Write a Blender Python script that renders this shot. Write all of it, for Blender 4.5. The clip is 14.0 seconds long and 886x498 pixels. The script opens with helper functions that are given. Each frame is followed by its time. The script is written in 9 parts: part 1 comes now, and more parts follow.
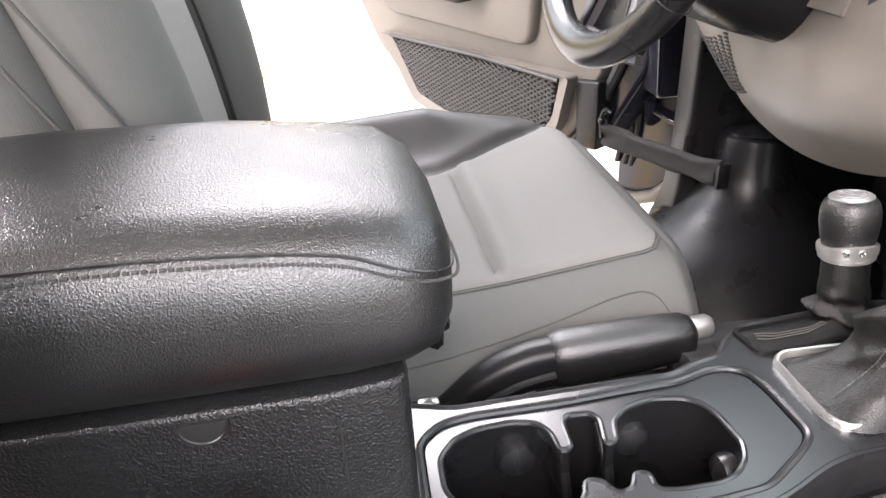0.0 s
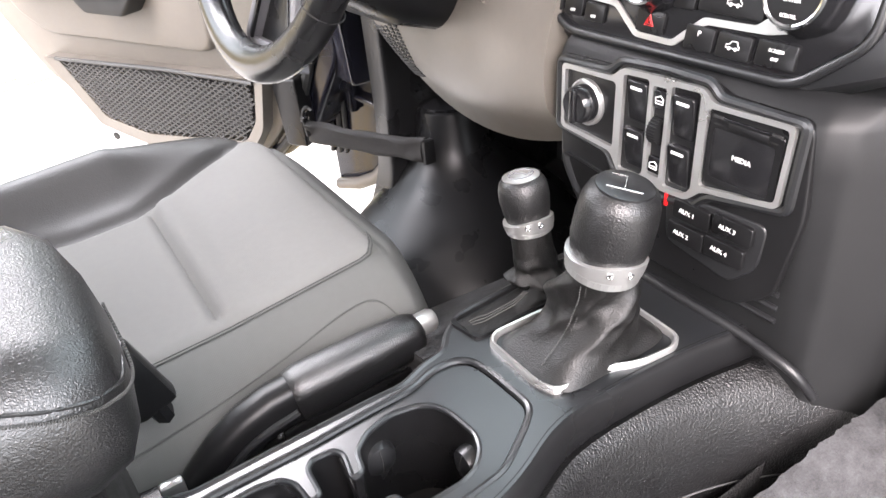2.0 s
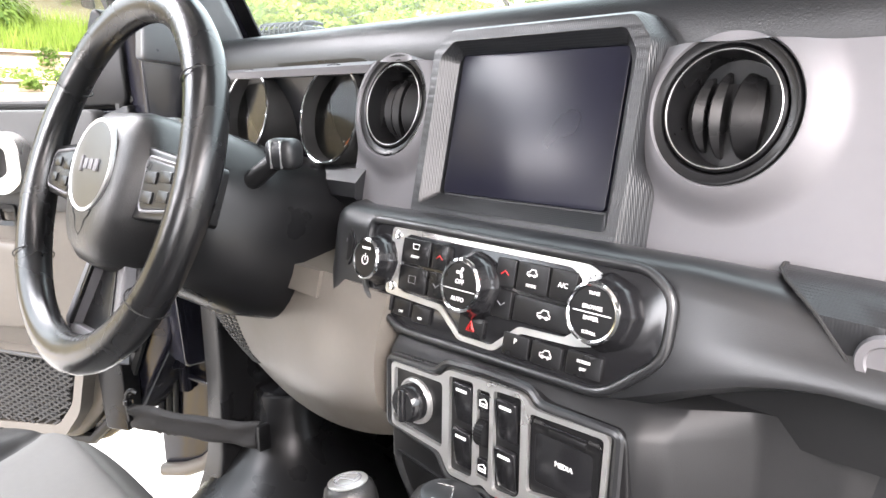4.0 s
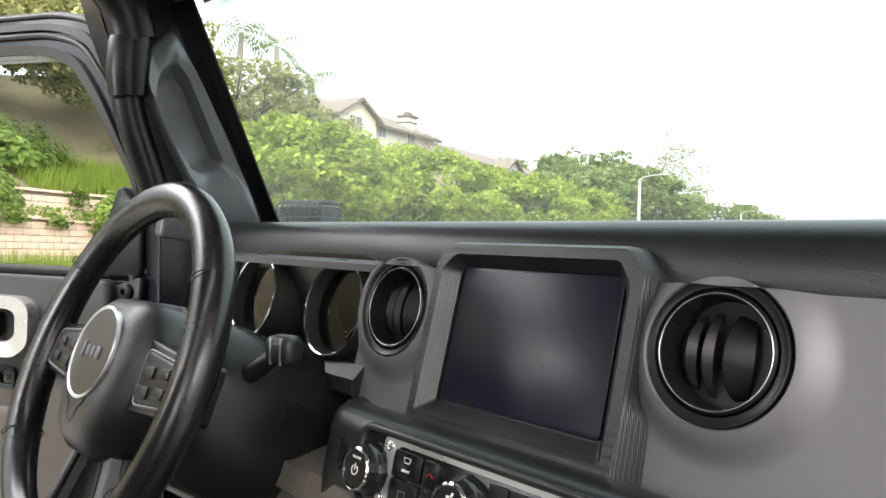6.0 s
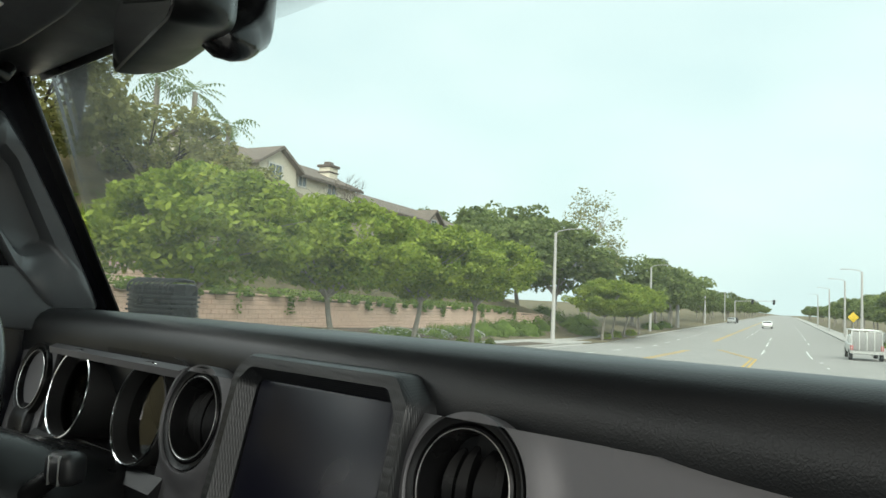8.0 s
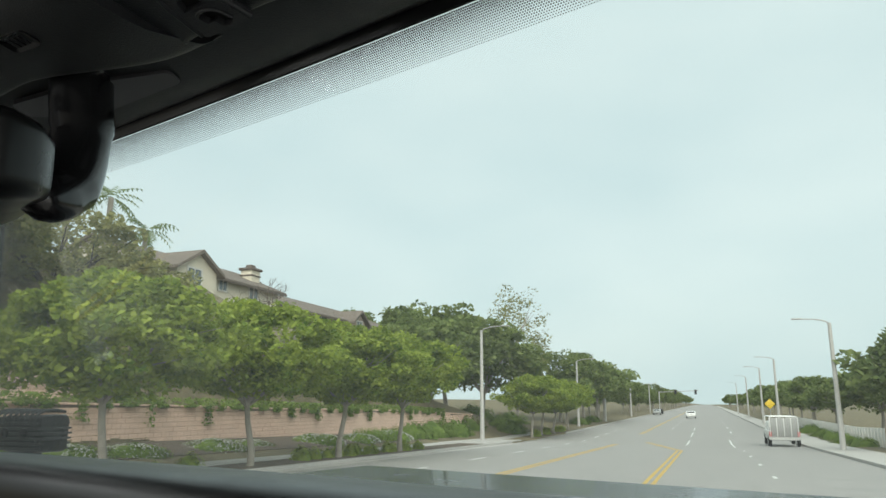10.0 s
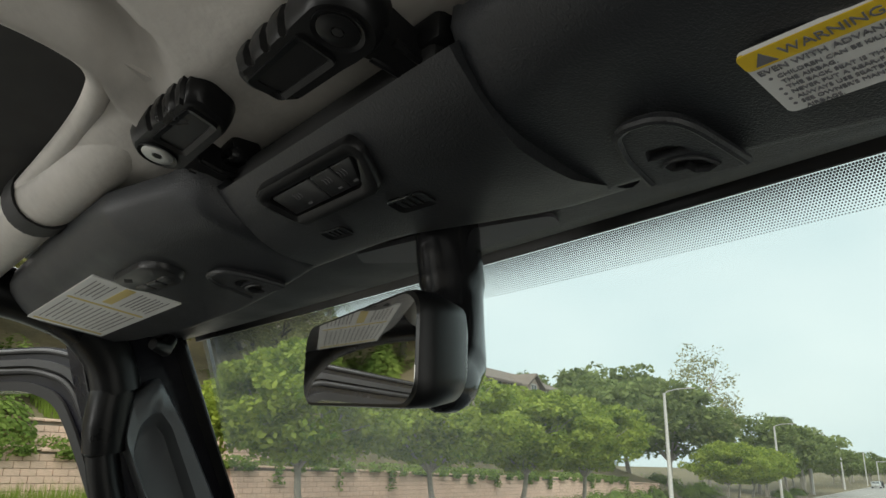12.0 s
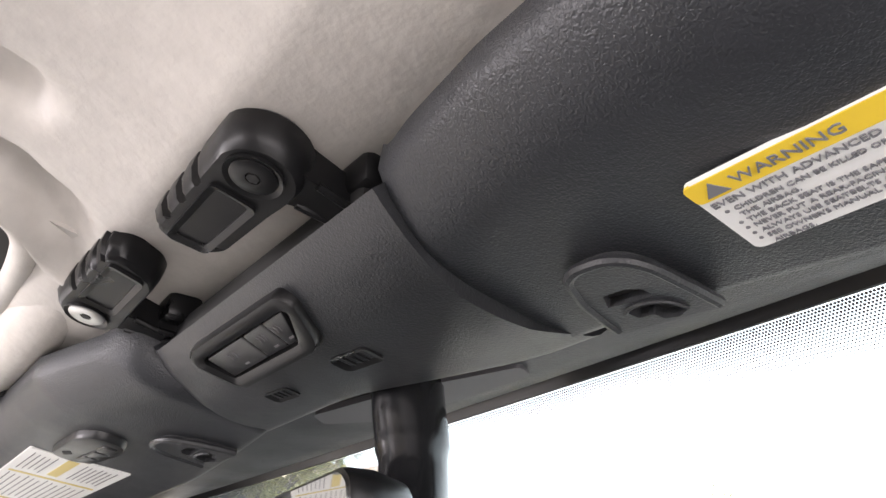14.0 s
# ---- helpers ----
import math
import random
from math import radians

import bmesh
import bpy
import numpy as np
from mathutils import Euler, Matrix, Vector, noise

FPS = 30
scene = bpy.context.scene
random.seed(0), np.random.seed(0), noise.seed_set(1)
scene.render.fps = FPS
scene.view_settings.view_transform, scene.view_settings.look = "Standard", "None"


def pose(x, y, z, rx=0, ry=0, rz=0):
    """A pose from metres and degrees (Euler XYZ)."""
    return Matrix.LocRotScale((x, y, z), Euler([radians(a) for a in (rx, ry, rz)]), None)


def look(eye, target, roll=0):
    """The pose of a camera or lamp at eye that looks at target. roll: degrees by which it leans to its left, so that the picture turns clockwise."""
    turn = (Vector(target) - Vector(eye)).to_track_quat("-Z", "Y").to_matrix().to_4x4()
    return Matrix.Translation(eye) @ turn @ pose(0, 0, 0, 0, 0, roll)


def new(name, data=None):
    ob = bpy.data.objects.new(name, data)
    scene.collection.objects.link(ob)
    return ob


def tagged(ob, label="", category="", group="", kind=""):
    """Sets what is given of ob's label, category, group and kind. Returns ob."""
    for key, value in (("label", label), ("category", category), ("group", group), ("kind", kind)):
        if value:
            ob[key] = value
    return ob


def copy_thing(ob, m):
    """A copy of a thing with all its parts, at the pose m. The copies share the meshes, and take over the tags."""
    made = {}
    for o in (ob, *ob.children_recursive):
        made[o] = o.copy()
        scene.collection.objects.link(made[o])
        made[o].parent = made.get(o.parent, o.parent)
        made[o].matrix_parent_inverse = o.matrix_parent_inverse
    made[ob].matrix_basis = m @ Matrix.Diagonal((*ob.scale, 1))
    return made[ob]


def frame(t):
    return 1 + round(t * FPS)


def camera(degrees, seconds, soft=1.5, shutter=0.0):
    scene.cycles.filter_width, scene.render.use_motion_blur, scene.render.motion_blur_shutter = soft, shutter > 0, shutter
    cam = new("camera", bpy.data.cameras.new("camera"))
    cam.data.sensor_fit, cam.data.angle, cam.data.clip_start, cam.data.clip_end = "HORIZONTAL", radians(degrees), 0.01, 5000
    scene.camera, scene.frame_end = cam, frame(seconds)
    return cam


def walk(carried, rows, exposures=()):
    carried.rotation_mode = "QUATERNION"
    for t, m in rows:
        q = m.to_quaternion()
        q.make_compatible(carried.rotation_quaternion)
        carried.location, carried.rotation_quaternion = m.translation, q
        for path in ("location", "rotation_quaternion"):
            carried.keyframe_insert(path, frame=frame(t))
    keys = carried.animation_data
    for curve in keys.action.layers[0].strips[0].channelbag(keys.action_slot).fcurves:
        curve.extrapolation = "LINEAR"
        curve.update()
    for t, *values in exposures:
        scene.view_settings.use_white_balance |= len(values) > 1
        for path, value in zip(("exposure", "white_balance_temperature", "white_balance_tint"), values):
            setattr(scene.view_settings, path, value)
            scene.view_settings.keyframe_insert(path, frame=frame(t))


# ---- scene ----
cam = camera(63.8, 14.0)
PATH = [
    (0, (0.402, -0.547, 0.921), (-1.33, -0.317, -0.051), -3.4),
    (0.5, (0.382, -0.574, 0.934), (-1.329, -0.315, -0.068), -3.4),
    (1, (0.367, -0.531, 0.936), (-1.191, -0.076, -0.233), -9.0),
    (1.5, (0.382, -0.508, 0.945), (-1.113, 0.119, -0.227), -9.0),
    (2, (0.387, -0.494, 0.949), (-1.08, 0.33, -0.132), -6.3),
    (2.5, (0.384, -0.482, 0.945), (-1.05, 0.532, -0.011), -3.8),
    (3, (0.382, -0.487, 0.948), (-1.027, 0.694, 0.16), -2.4),
    (3.2, (0.38, -0.481, 0.955), (-1.027, 0.754, 0.252), -2.3),
    (5.3, (0.393, -0.461, 0.985), (-1.062, 0.904, 0.855), 1.7),
    (5.5, (0.391, -0.463, 0.995), (-1.071, 0.899, 0.902), 2.0),
    (6, (0.39, -0.459, 1.018), (-1.087, 0.889, 1.015), 2.0),
    (6.5, (0.395, -0.455, 1.052), (-1.082, 0.892, 1.12), 2.0),
    (7, (0.398, -0.451, 1.064), (-1.057, 0.916, 1.182), 2.2),
    (7.5, (0.428, -0.421, 1.073), (-0.975, 0.998, 1.215), 2.3),
    (8, (0.468, -0.38, 1.079), (-0.852, 1.115, 1.225), 2.4),
    (8.2, (0.478, -0.367, 1.079), (-0.801, 1.163, 1.227), 2.5),
    (10.3, (0.564, -0.36, 1.127), (-0.577, 1.213, 1.598), 0.2),
    (10.5, (0.529, -0.357, 1.15), (-0.661, 1.17, 1.652), 0.1),
    (11, (0.508, -0.386, 1.159), (-0.805, 1.014, 1.72), 0.3),
    (11.5, (0.439, -0.396, 1.177), (-0.981, 0.884, 1.763), 0.8),
    (12, (0.367, -0.41, 1.207), (-1.089, 0.83, 1.794), 1.1),
    (12.5, (0.303, -0.406, 1.222), (-1.135, 0.847, 1.825), 1.2),
    (13, (0.305, -0.412, 1.228), (-1.12, 0.812, 1.916), 0.6),
    (13.5, (0.337, -0.407, 1.227), (-1.067, 0.694, 2.131), -0.1),
    (14, (0.359, -0.36, 1.231), (-0.997, 0.766, 2.176), -0.7),
]
walk(cam, [(t, look(eye, target, roll)) for t, eye, target, roll in PATH],
     [(0, 3.0, 6800, 25), (3.2, 3.2, 6600, 22), (5.3, 2.4, 6700, 20), (6.0, 1.6, 6750, 16), (6.5, 0.88, 6800, 8), (7.0, 0.6, 6800, 6), (8.2, 0.4, 6700, 6),
      (10.3, 0.1, 6700, 10), (11.5, 0.05, 6700, 10), (12.5, 0.5, 6900, 10), (13.0, 0.7, 6800, 12), (13.5, 1.95, 6700, 25), (14.0, 2.35, 6700, 24)])

# ---- light ----
world = bpy.data.worlds.new("overcast_sky")
scene.world = world
world.use_nodes = True
wn, wl = world.node_tree.nodes, world.node_tree.links
wn.clear()
w_out = wn.new("ShaderNodeOutputWorld")
w_bg = wn.new("ShaderNodeBackground")
w_sky = wn.new("ShaderNodeTexSky")
w_sky.sky_type = "NISHITA"
w_sky.sun_disc = False
w_sky.sun_elevation = radians(43)
w_sky.sun_rotation = radians(141)
w_sky.air_density = 1.0
w_sky.dust_density = 6.0
w_geo = wn.new("ShaderNodeTexCoord")
w_noise = wn.new("ShaderNodeTexNoise")
w_noise.inputs["Scale"].default_value = 2.2
w_noise.inputs["Detail"].default_value = 3.0
w_map = wn.new("ShaderNodeMapping")
w_map.inputs["Scale"].default_value = (1, 1, 2.6)
w_ramp = wn.new("ShaderNodeValToRGB")
w_ramp.color_ramp.elements[0].position = 0.3
w_ramp.color_ramp.elements[0].color = (5.6, 6.9, 7.2, 1)
w_ramp.color_ramp.elements[1].position = 0.72
w_ramp.color_ramp.elements[1].color = (7.0, 8.0, 8.1, 1)
w_mix = wn.new("ShaderNodeMix")
w_mix.data_type = "RGBA"
w_mix.inputs["Factor"].default_value = 0.86
wl.new(w_geo.outputs["Generated"], w_map.inputs["Vector"])
wl.new(w_map.outputs["Vector"], w_noise.inputs["Vector"])
wl.new(w_noise.outputs["Fac"], w_ramp.inputs["Fac"])
wl.new(w_sky.outputs["Color"], w_mix.inputs["A"])
wl.new(w_ramp.outputs["Color"], w_mix.inputs["B"])
wl.new(w_mix.outputs["Result"], w_bg.inputs["Color"])
w_bg.inputs["Strength"].default_value = 0.125
wl.new(w_bg.outputs["Background"], w_out.inputs["Surface"])

sun_lamp = bpy.data.lights.new("sun", "SUN")
sun_lamp.energy = 3.1
sun_lamp.angle = radians(70)
sun_lamp.color = (1.0, 0.96, 0.9)
sun = new("sun", sun_lamp)
sun.matrix_world = look((4.0, -5.0, 6.0), (0, 0, 0))


def opening_lamp(name, centre, toward, wide, high, watts):
    """An added area lamp that boosts the sky's light at a door or window."""
    la = bpy.data.lights.new(name, "AREA")
    la.shape, la.size, la.size_y = "RECTANGLE", wide, high
    la.energy = watts
    la.color = (0.97, 1.0, 1.0)
    ob = new(name, la)
    ob.matrix_world = look(centre, toward)
    return ob


opening_lamp("passenger_door_daylight", (0.84, -0.42, 1.22), (0.0, -0.42, 0.90), 0.95, 0.40, 0.9)
opening_lamp("rear_window_daylight", (-0.76, -1.42, 1.20), (0.0, -1.30, 1.10), 0.80, 0.38, 8.5)
opening_lamp("rear_glass_daylight", (0.0, -1.98, 1.18), (0.0, 0.0, 0.98), 1.10, 0.36, 2.6)
# added fill lamp outside, above the roof edge and out of view
opening_lamp("driver_door_daylight", (-1.04, -0.42, 1.62), (0.0, -0.36, 0.78), 1.0, 0.34, 3.3)


# ---- materials ----
def material(name, base, rough=0.5, metal=0.0, var=0.12, scale=14.0, bump=0.0, bump_scale=300.0,
             grain="noise", rough_var=0.08, coat=0.0, island=0.0, spec=0.5, detail=4.0):
    """A surface with two scales of colour and roughness variation and a fine relief."""
    m = bpy.data.materials.new(name)
    m.use_nodes = True
    n, l = m.node_tree.nodes, m.node_tree.links
    p = n["Principled BSDF"]
    tc = n.new("ShaderNodeTexCoord")
    big = n.new("ShaderNodeTexNoise")
    big.inputs["Scale"].default_value = scale
    big.inputs["Detail"].default_value = detail
    fine = n.new("ShaderNodeTexNoise")
    fine.inputs["Scale"].default_value = scale * 9
    fine.inputs["Detail"].default_value = 3
    l.new(tc.outputs["Object"], big.inputs["Vector"])
    l.new(tc.outputs["Object"], fine.inputs["Vector"])
    add = n.new("ShaderNodeMath")
    add.operation = "MULTIPLY_ADD"
    add.inputs[1].default_value = 0.4
    l.new(fine.outputs["Fac"], add.inputs[0])
    l.new(big.outputs["Fac"], add.inputs[2])
    src = add.outputs["Value"]
    if island:
        rnd = n.new("ShaderNodeNewGeometry")
        inf = n.new("ShaderNodeObjectInfo")
        s1 = n.new("ShaderNodeMath")
        s1.operation = "ADD"
        l.new(rnd.outputs["Random Per Island"], s1.inputs[0])
        l.new(inf.outputs["Random"], s1.inputs[1])
        s2 = n.new("ShaderNodeMath")
        s2.operation = "MULTIPLY_ADD"
        s2.inputs[1].default_value = island
        l.new(s1.outputs["Value"], s2.inputs[0])
        l.new(src, s2.inputs[2])
        src = s2.outputs["Value"]
    mp = n.new("ShaderNodeMapRange")
    mp.inputs["From Min"].default_value = 0.35
    mp.inputs["From Max"].default_value = 1.05 + island
    mp.inputs["To Min"].default_value = 1 - var
    mp.inputs["To Max"].default_value = 1 + var
    l.new(src, mp.inputs["Value"])
    col = n.new("ShaderNodeMix")
    col.data_type = "RGBA"
    col.blend_type = "MULTIPLY"
    col.inputs["Factor"].default_value = 1
    col.inputs["A"].default_value = (*base, 1)
    l.new(mp.outputs["Result"], col.inputs["B"])
    l.new(col.outputs["Result"], p.inputs["Base Color"])
    rg = n.new("ShaderNodeMapRange")
    rg.inputs["From Min"].default_value = 0.3
    rg.inputs["From Max"].default_value = 0.7
    rg.inputs["To Min"].default_value = max(0.02, rough - rough_var)
    rg.inputs["To Max"].default_value = min(1, rough + rough_var)
    l.new(big.outputs["Fac"], rg.inputs["Value"])
    l.new(rg.outputs["Result"], p.inputs["Roughness"])
    p.inputs["Metallic"].default_value = metal
    p.inputs["Specular IOR Level"].default_value = spec
    p.inputs["Coat Weight"].default_value = coat
    if bump:
        if grain == "leather":
            dn = n.new("ShaderNodeTexNoise")
            dn.inputs["Scale"].default_value = bump_scale * 0.5
            l.new(tc.outputs["Object"], dn.inputs["Vector"])
            ad = n.new("ShaderNodeMix")
            ad.data_type = "RGBA"
            ad.blend_type = "LINEAR_LIGHT"
            ad.inputs["Factor"].default_value = 0.0016
            l.new(tc.outputs["Object"], ad.inputs["A"])
            l.new(dn.outputs["Color"], ad.inputs["B"])
            t = n.new("ShaderNodeTexVoronoi")
            t.feature = "SMOOTH_F1"
            t.inputs["Scale"].default_value = bump_scale
            l.new(ad.outputs["Result"], t.inputs["Vector"])
            h = t.outputs["Distance"]
        elif grain == "weave":
            wv = n.new("ShaderNodeTexWave")
            wv.inputs["Scale"].default_value = bump_scale
            wv.inputs["Distortion"].default_value = 0.6
            wv.bands_direction = "X"
            wv2 = n.new("ShaderNodeTexWave")
            wv2.inputs["Scale"].default_value = bump_scale
            wv2.inputs["Distortion"].default_value = 0.6
            wv2.bands_direction = "Y"
            for q in (wv, wv2):
                l.new(tc.outputs["Object"], q.inputs["Vector"])
            mm = n.new("ShaderNodeMath")
            mm.operation = "MULTIPLY"
            l.new(wv.outputs["Fac"], mm.inputs[0])
            l.new(wv2.outputs["Fac"], mm.inputs[1])
            h = mm.outputs["Value"]
        elif grain == "checks":
            t = n.new("ShaderNodeTexChecker")
            t.inputs["Scale"].default_value = bump_scale
            l.new(tc.outputs["Object"], t.inputs["Vector"])
            h = t.outputs["Fac"]
        else:
            t = n.new("ShaderNodeTexNoise")
            t.inputs["Scale"].default_value = bump_scale
            t.inputs["Detail"].default_value = 3
            l.new(tc.outputs["Object"], t.inputs["Vector"])
            h = t.outputs["Fac"]
        b = n.new("ShaderNodeBump")
        b.inputs["Strength"].default_value = bump
        b.inputs["Distance"].default_value = min(0.4, 0.6 / bump_scale)
        l.new(h, b.inputs["Height"])
        l.new(b.outputs["Normal"], p.inputs["Normal"])
    return m


def glass(name, tint=(1, 1, 1), rough=0.0, ior=1.2):
    m = bpy.data.materials.new(name)
    m.use_nodes = True
    n, l = m.node_tree.nodes, m.node_tree.links
    n.remove(n["Principled BSDF"])
    tr = n.new("ShaderNodeBsdfTransparent")
    tr.inputs["Color"].default_value = (*tint, 1)
    gl = n.new("ShaderNodeBsdfGlossy")
    gl.inputs["Roughness"].default_value = rough
    fr = n.new("ShaderNodeFresnel")
    fr.inputs["IOR"].default_value = ior
    mx = n.new("ShaderNodeMixShader")
    l.new(fr.outputs["Fac"], mx.inputs["Fac"])
    l.new(tr.outputs["BSDF"], mx.inputs[1])
    l.new(gl.outputs["BSDF"], mx.inputs[2])
    l.new(mx.outputs["Shader"], n["Material Output"].inputs["Surface"])
    return m


M_PAD = material("dash_pad_leather", (0.0075, 0.0080, 0.0090), 0.36, bump=0.22, bump_scale=820, grain="leather", spec=0.55, rough_var=0.03)
M_BLACK = material("black_plastic", (0.0080, 0.0080, 0.0085), 0.31, bump=0.12, bump_scale=1500, spec=0.26)
M_SOFT = material("soft_black_plastic", (0.0125, 0.0128, 0.0138), 0.36, bump=0.15, bump_scale=1300)
M_CROSS = material("moulded_black_plastic", (0.0105, 0.0110, 0.0120), 0.34, bump=0.12, bump_scale=1300, spec=0.7, rough_var=0.04)
M_SATIN = material("satin_dark_grey", (0.0150, 0.0160, 0.0175), 0.29, metal=0.12, bump=0.06, bump_scale=1600, spec=0.9, rough_var=0.04)
M_GLOSS = material("gloss_black", (0.010, 0.010, 0.011), 0.16, var=0.05, rough_var=0.03)
# near-black for dark parts; also puts shade into recesses, slots and holes
M_DARK = material("near_black_and_recess_shade", (0.008, 0.008, 0.008), 0.7)
M_PANEL = material("satin_grey_paint", (0.138, 0.135, 0.142), 0.54, metal=0.45, bump=0.03, bump_scale=2600, var=0.05, rough_var=0.03)
M_GRIP = material("ribbed_grip", (0.0100, 0.0106, 0.0118), 0.36, bump=0.16, bump_scale=170, grain="weave", spec=0.55)
M_ARM = material("black_vinyl", (0.0070, 0.0070, 0.0075), 0.33, bump=0.55, bump_scale=1050, grain="leather", spec=1.0)
M_KNOB = material("knob_leather", (0.0085, 0.0085, 0.0088), 0.38, bump=0.50, bump_scale=900, grain="leather", spec=0.6)
M_FLANK = material("grained_console_plastic", (0.0085, 0.0085, 0.0089), 0.38, bump=0.75, bump_scale=680, grain="leather", spec=0.5)
M_STACK = material("stack_plastic", (0.0115, 0.0118, 0.0124), 0.46, bump=0.2, bump_scale=1300, spec=0.28)
M_HIDE = material("black_boot_leather", (0.0058, 0.0056, 0.0055), 0.44, bump=0.6, bump_scale=1000, grain="leather", spec=0.45)
M_WHEEL = material("smooth_leather", (0.0080, 0.0080, 0.0085), 0.25, bump=0.12, bump_scale=1500, grain="leather", spec=0.5)
M_CLOTH = material("grey_seat_cloth", (0.138, 0.136, 0.130), 0.92, bump=0.10, bump_scale=230, grain="weave", var=0.08)
# darker copy of the seat cloth, with the shade of the sides put in
M_SIDE = material("grey_seat_cloth_shaded", (0.082, 0.083, 0.079), 0.88, bump=0.10, bump_scale=230, grain="weave", var=0.08)
M_BOLST = material("dark_seat_vinyl", (0.0290, 0.0283, 0.0276), 0.5, bump=0.25, bump_scale=800, grain="leather")
M_THREAD = material("grey_thread", (0.045, 0.045, 0.043), 0.8)
M_CARPET = material("black_carpet", (0.0178, 0.0178, 0.0186), 0.98, bump=1.0, bump_scale=420, var=0.35, scale=60)
M_TUNNEL = material("grey_tunnel_carpet", (0.040, 0.040, 0.042), 0.98, bump=1.0, bump_scale=330, var=0.75, scale=75)
M_DOOR = material("door_trim_plastic", (0.105, 0.094, 0.081), 0.45, bump=0.12, bump_scale=1200)
M_DOORD = material("door_trim_dark", (0.0304, 0.0304, 0.0304), 0.55, bump=0.12, bump_scale=1200)
M_KNEE = material("knee_trim_plastic", (0.125, 0.112, 0.096), 0.42, bump=0.12, bump_scale=1200)
M_PILLAR = material("pillar_vinyl", (0.090, 0.094, 0.100), 0.34, bump=0.15, bump_scale=1100, spec=0.9)
M_SILVER = material("satin_silver", (0.62, 0.62, 0.61), 0.32, metal=0.85, var=0.05)
M_CHROME = material("bright_chrome", (0.82, 0.82, 0.82), 0.10, metal=1.0, var=0.03, rough_var=0.03)
M_PAINT = material("black_body_paint", (0.010, 0.010, 0.015), 0.24, var=0.06, coat=0.15, rough_var=0.04, spec=0.4)
M_RUBBER = material("rubber_seal", (0.016, 0.016, 0.016), 0.6)
M_ROOF = material("white_fibreglass", (0.5400, 0.5085, 0.4680), 0.42, bump=0.14, bump_scale=160, var=0.20, scale=9)
M_LINER = material("visor_vinyl", (0.0205, 0.0222, 0.0255), 0.44, bump=0.50, bump_scale=900, grain="leather")
M_HEAD = material("header_trim", (0.0240, 0.0252, 0.0275), 0.40, bump=0.42, bump_scale=900, grain="leather", spec=0.5)
M_MARK = material("white_print", (0.78, 0.78, 0.76), 0.6, var=0.03)
M_RED = material("red_plastic", (0.55, 0.012, 0.012), 0.4, var=0.05)
M_YELL = material("yellow_label", (0.80, 0.55, 0.03), 0.55, var=0.04)
M_LABEL = material("white_label", (0.74, 0.74, 0.72), 0.45, var=0.04)
M_INK = material("grey_ink", (0.16, 0.16, 0.17), 0.6, var=0.04)
M_GOLD = material("pale_gold_ink", (0.62, 0.50, 0.18), 0.6, var=0.04)
M_SCREEN = material("screen_glass", (0.006, 0.006, 0.013), 0.30, var=0.05, rough_var=0.03, spec=0.30)
M_LENS = glass("gauge_glass", (0.75, 0.75, 0.75), ior=1.12)
M_WIND = glass("windscreen_glass", (0.93, 0.96, 0.95), ior=1.12)
# a faint translucent veil puts the haze of reflected light into the windscreen
dn_, dl_ = M_WIND.node_tree.nodes, M_WIND.node_tree.links
d_tr = dn_.new("ShaderNodeBsdfTranslucent")
d_tr.inputs["Color"].default_value = (0.85, 0.86, 0.84, 1)
d_noise = dn_.new("ShaderNodeTexNoise")
d_noise.inputs["Scale"].default_value = 3.0
d_map = dn_.new("ShaderNodeMapRange")
d_map.inputs["To Min"].default_value = 0.018
d_map.inputs["To Max"].default_value = 0.052
dl_.new(d_noise.outputs["Fac"], d_map.inputs["Value"])
d_mix = dn_.new("ShaderNodeMixShader")
d_src = dn_["Material Output"].inputs["Surface"].links[0].from_socket
dl_.new(d_map.outputs["Result"], d_mix.inputs["Fac"])
dl_.new(d_src, d_mix.inputs[1])
dl_.new(d_tr.outputs["BSDF"], d_mix.inputs[2])
dl_.new(d_mix.outputs["Shader"], dn_["Material Output"].inputs["Surface"])
M_SIDEGL = glass("side_window_glass", (0.90, 0.93, 0.92), ior=1.1)
M_MIRROR = material("mirror_silver", (0.80, 0.80, 0.80), 0.02, metal=1.0, var=0.02, rough_var=0.01)


# ---- building helpers ----
def thing(name, label, category, group="", kind="", at=(0, 0, 0)):
    e = new(name)
    e.location = at
    e.empty_display_size = 0.05
    return tagged(e, label, category, group, kind)


def finish(name, bm, mat, smooth=38):
    bmesh.ops.recalc_face_normals(bm, faces=bm.faces)
    me = bpy.data.meshes.new(name)
    bm.to_mesh(me)
    bm.free()
    me.materials.append(mat)
    me.polygons.foreach_set("use_smooth", [True] * len(me.polygons))
    me.set_sharp_from_angle(angle=radians(smooth))
    return me


def part(name, bm, mat, parent, label="", smooth=38):
    """Links a bmesh as one mesh under a thing or a part; its coordinates are the car's."""
    ob = new(name, finish(name, bm, mat, smooth))
    ob.parent = parent
    top = parent
    while top.parent:
        top = top.parent
    if parent is top:
        ob.matrix_parent_inverse = Matrix.Translation(top.location).inverted()
    return tagged(ob, label)


def whole(name, bm, mat, label, category, group="", kind="", smooth=38):
    return tagged(new(name, finish(name, bm, mat, smooth)), label, category, group, kind)


def V(*a):
    return Vector(a)


def face(x, y, z, lean=0, yaw=0):
    """A plane that looks back along the car: local x to the right, y up, z out of the plane."""
    return Matrix.Translation((x, y, z)) @ pose(0, 0, 0, 0, 0, yaw) @ pose(0, 0, 0, 90 - lean)


def flat(x, y, z):
    return Matrix.Translation((x, y, z))


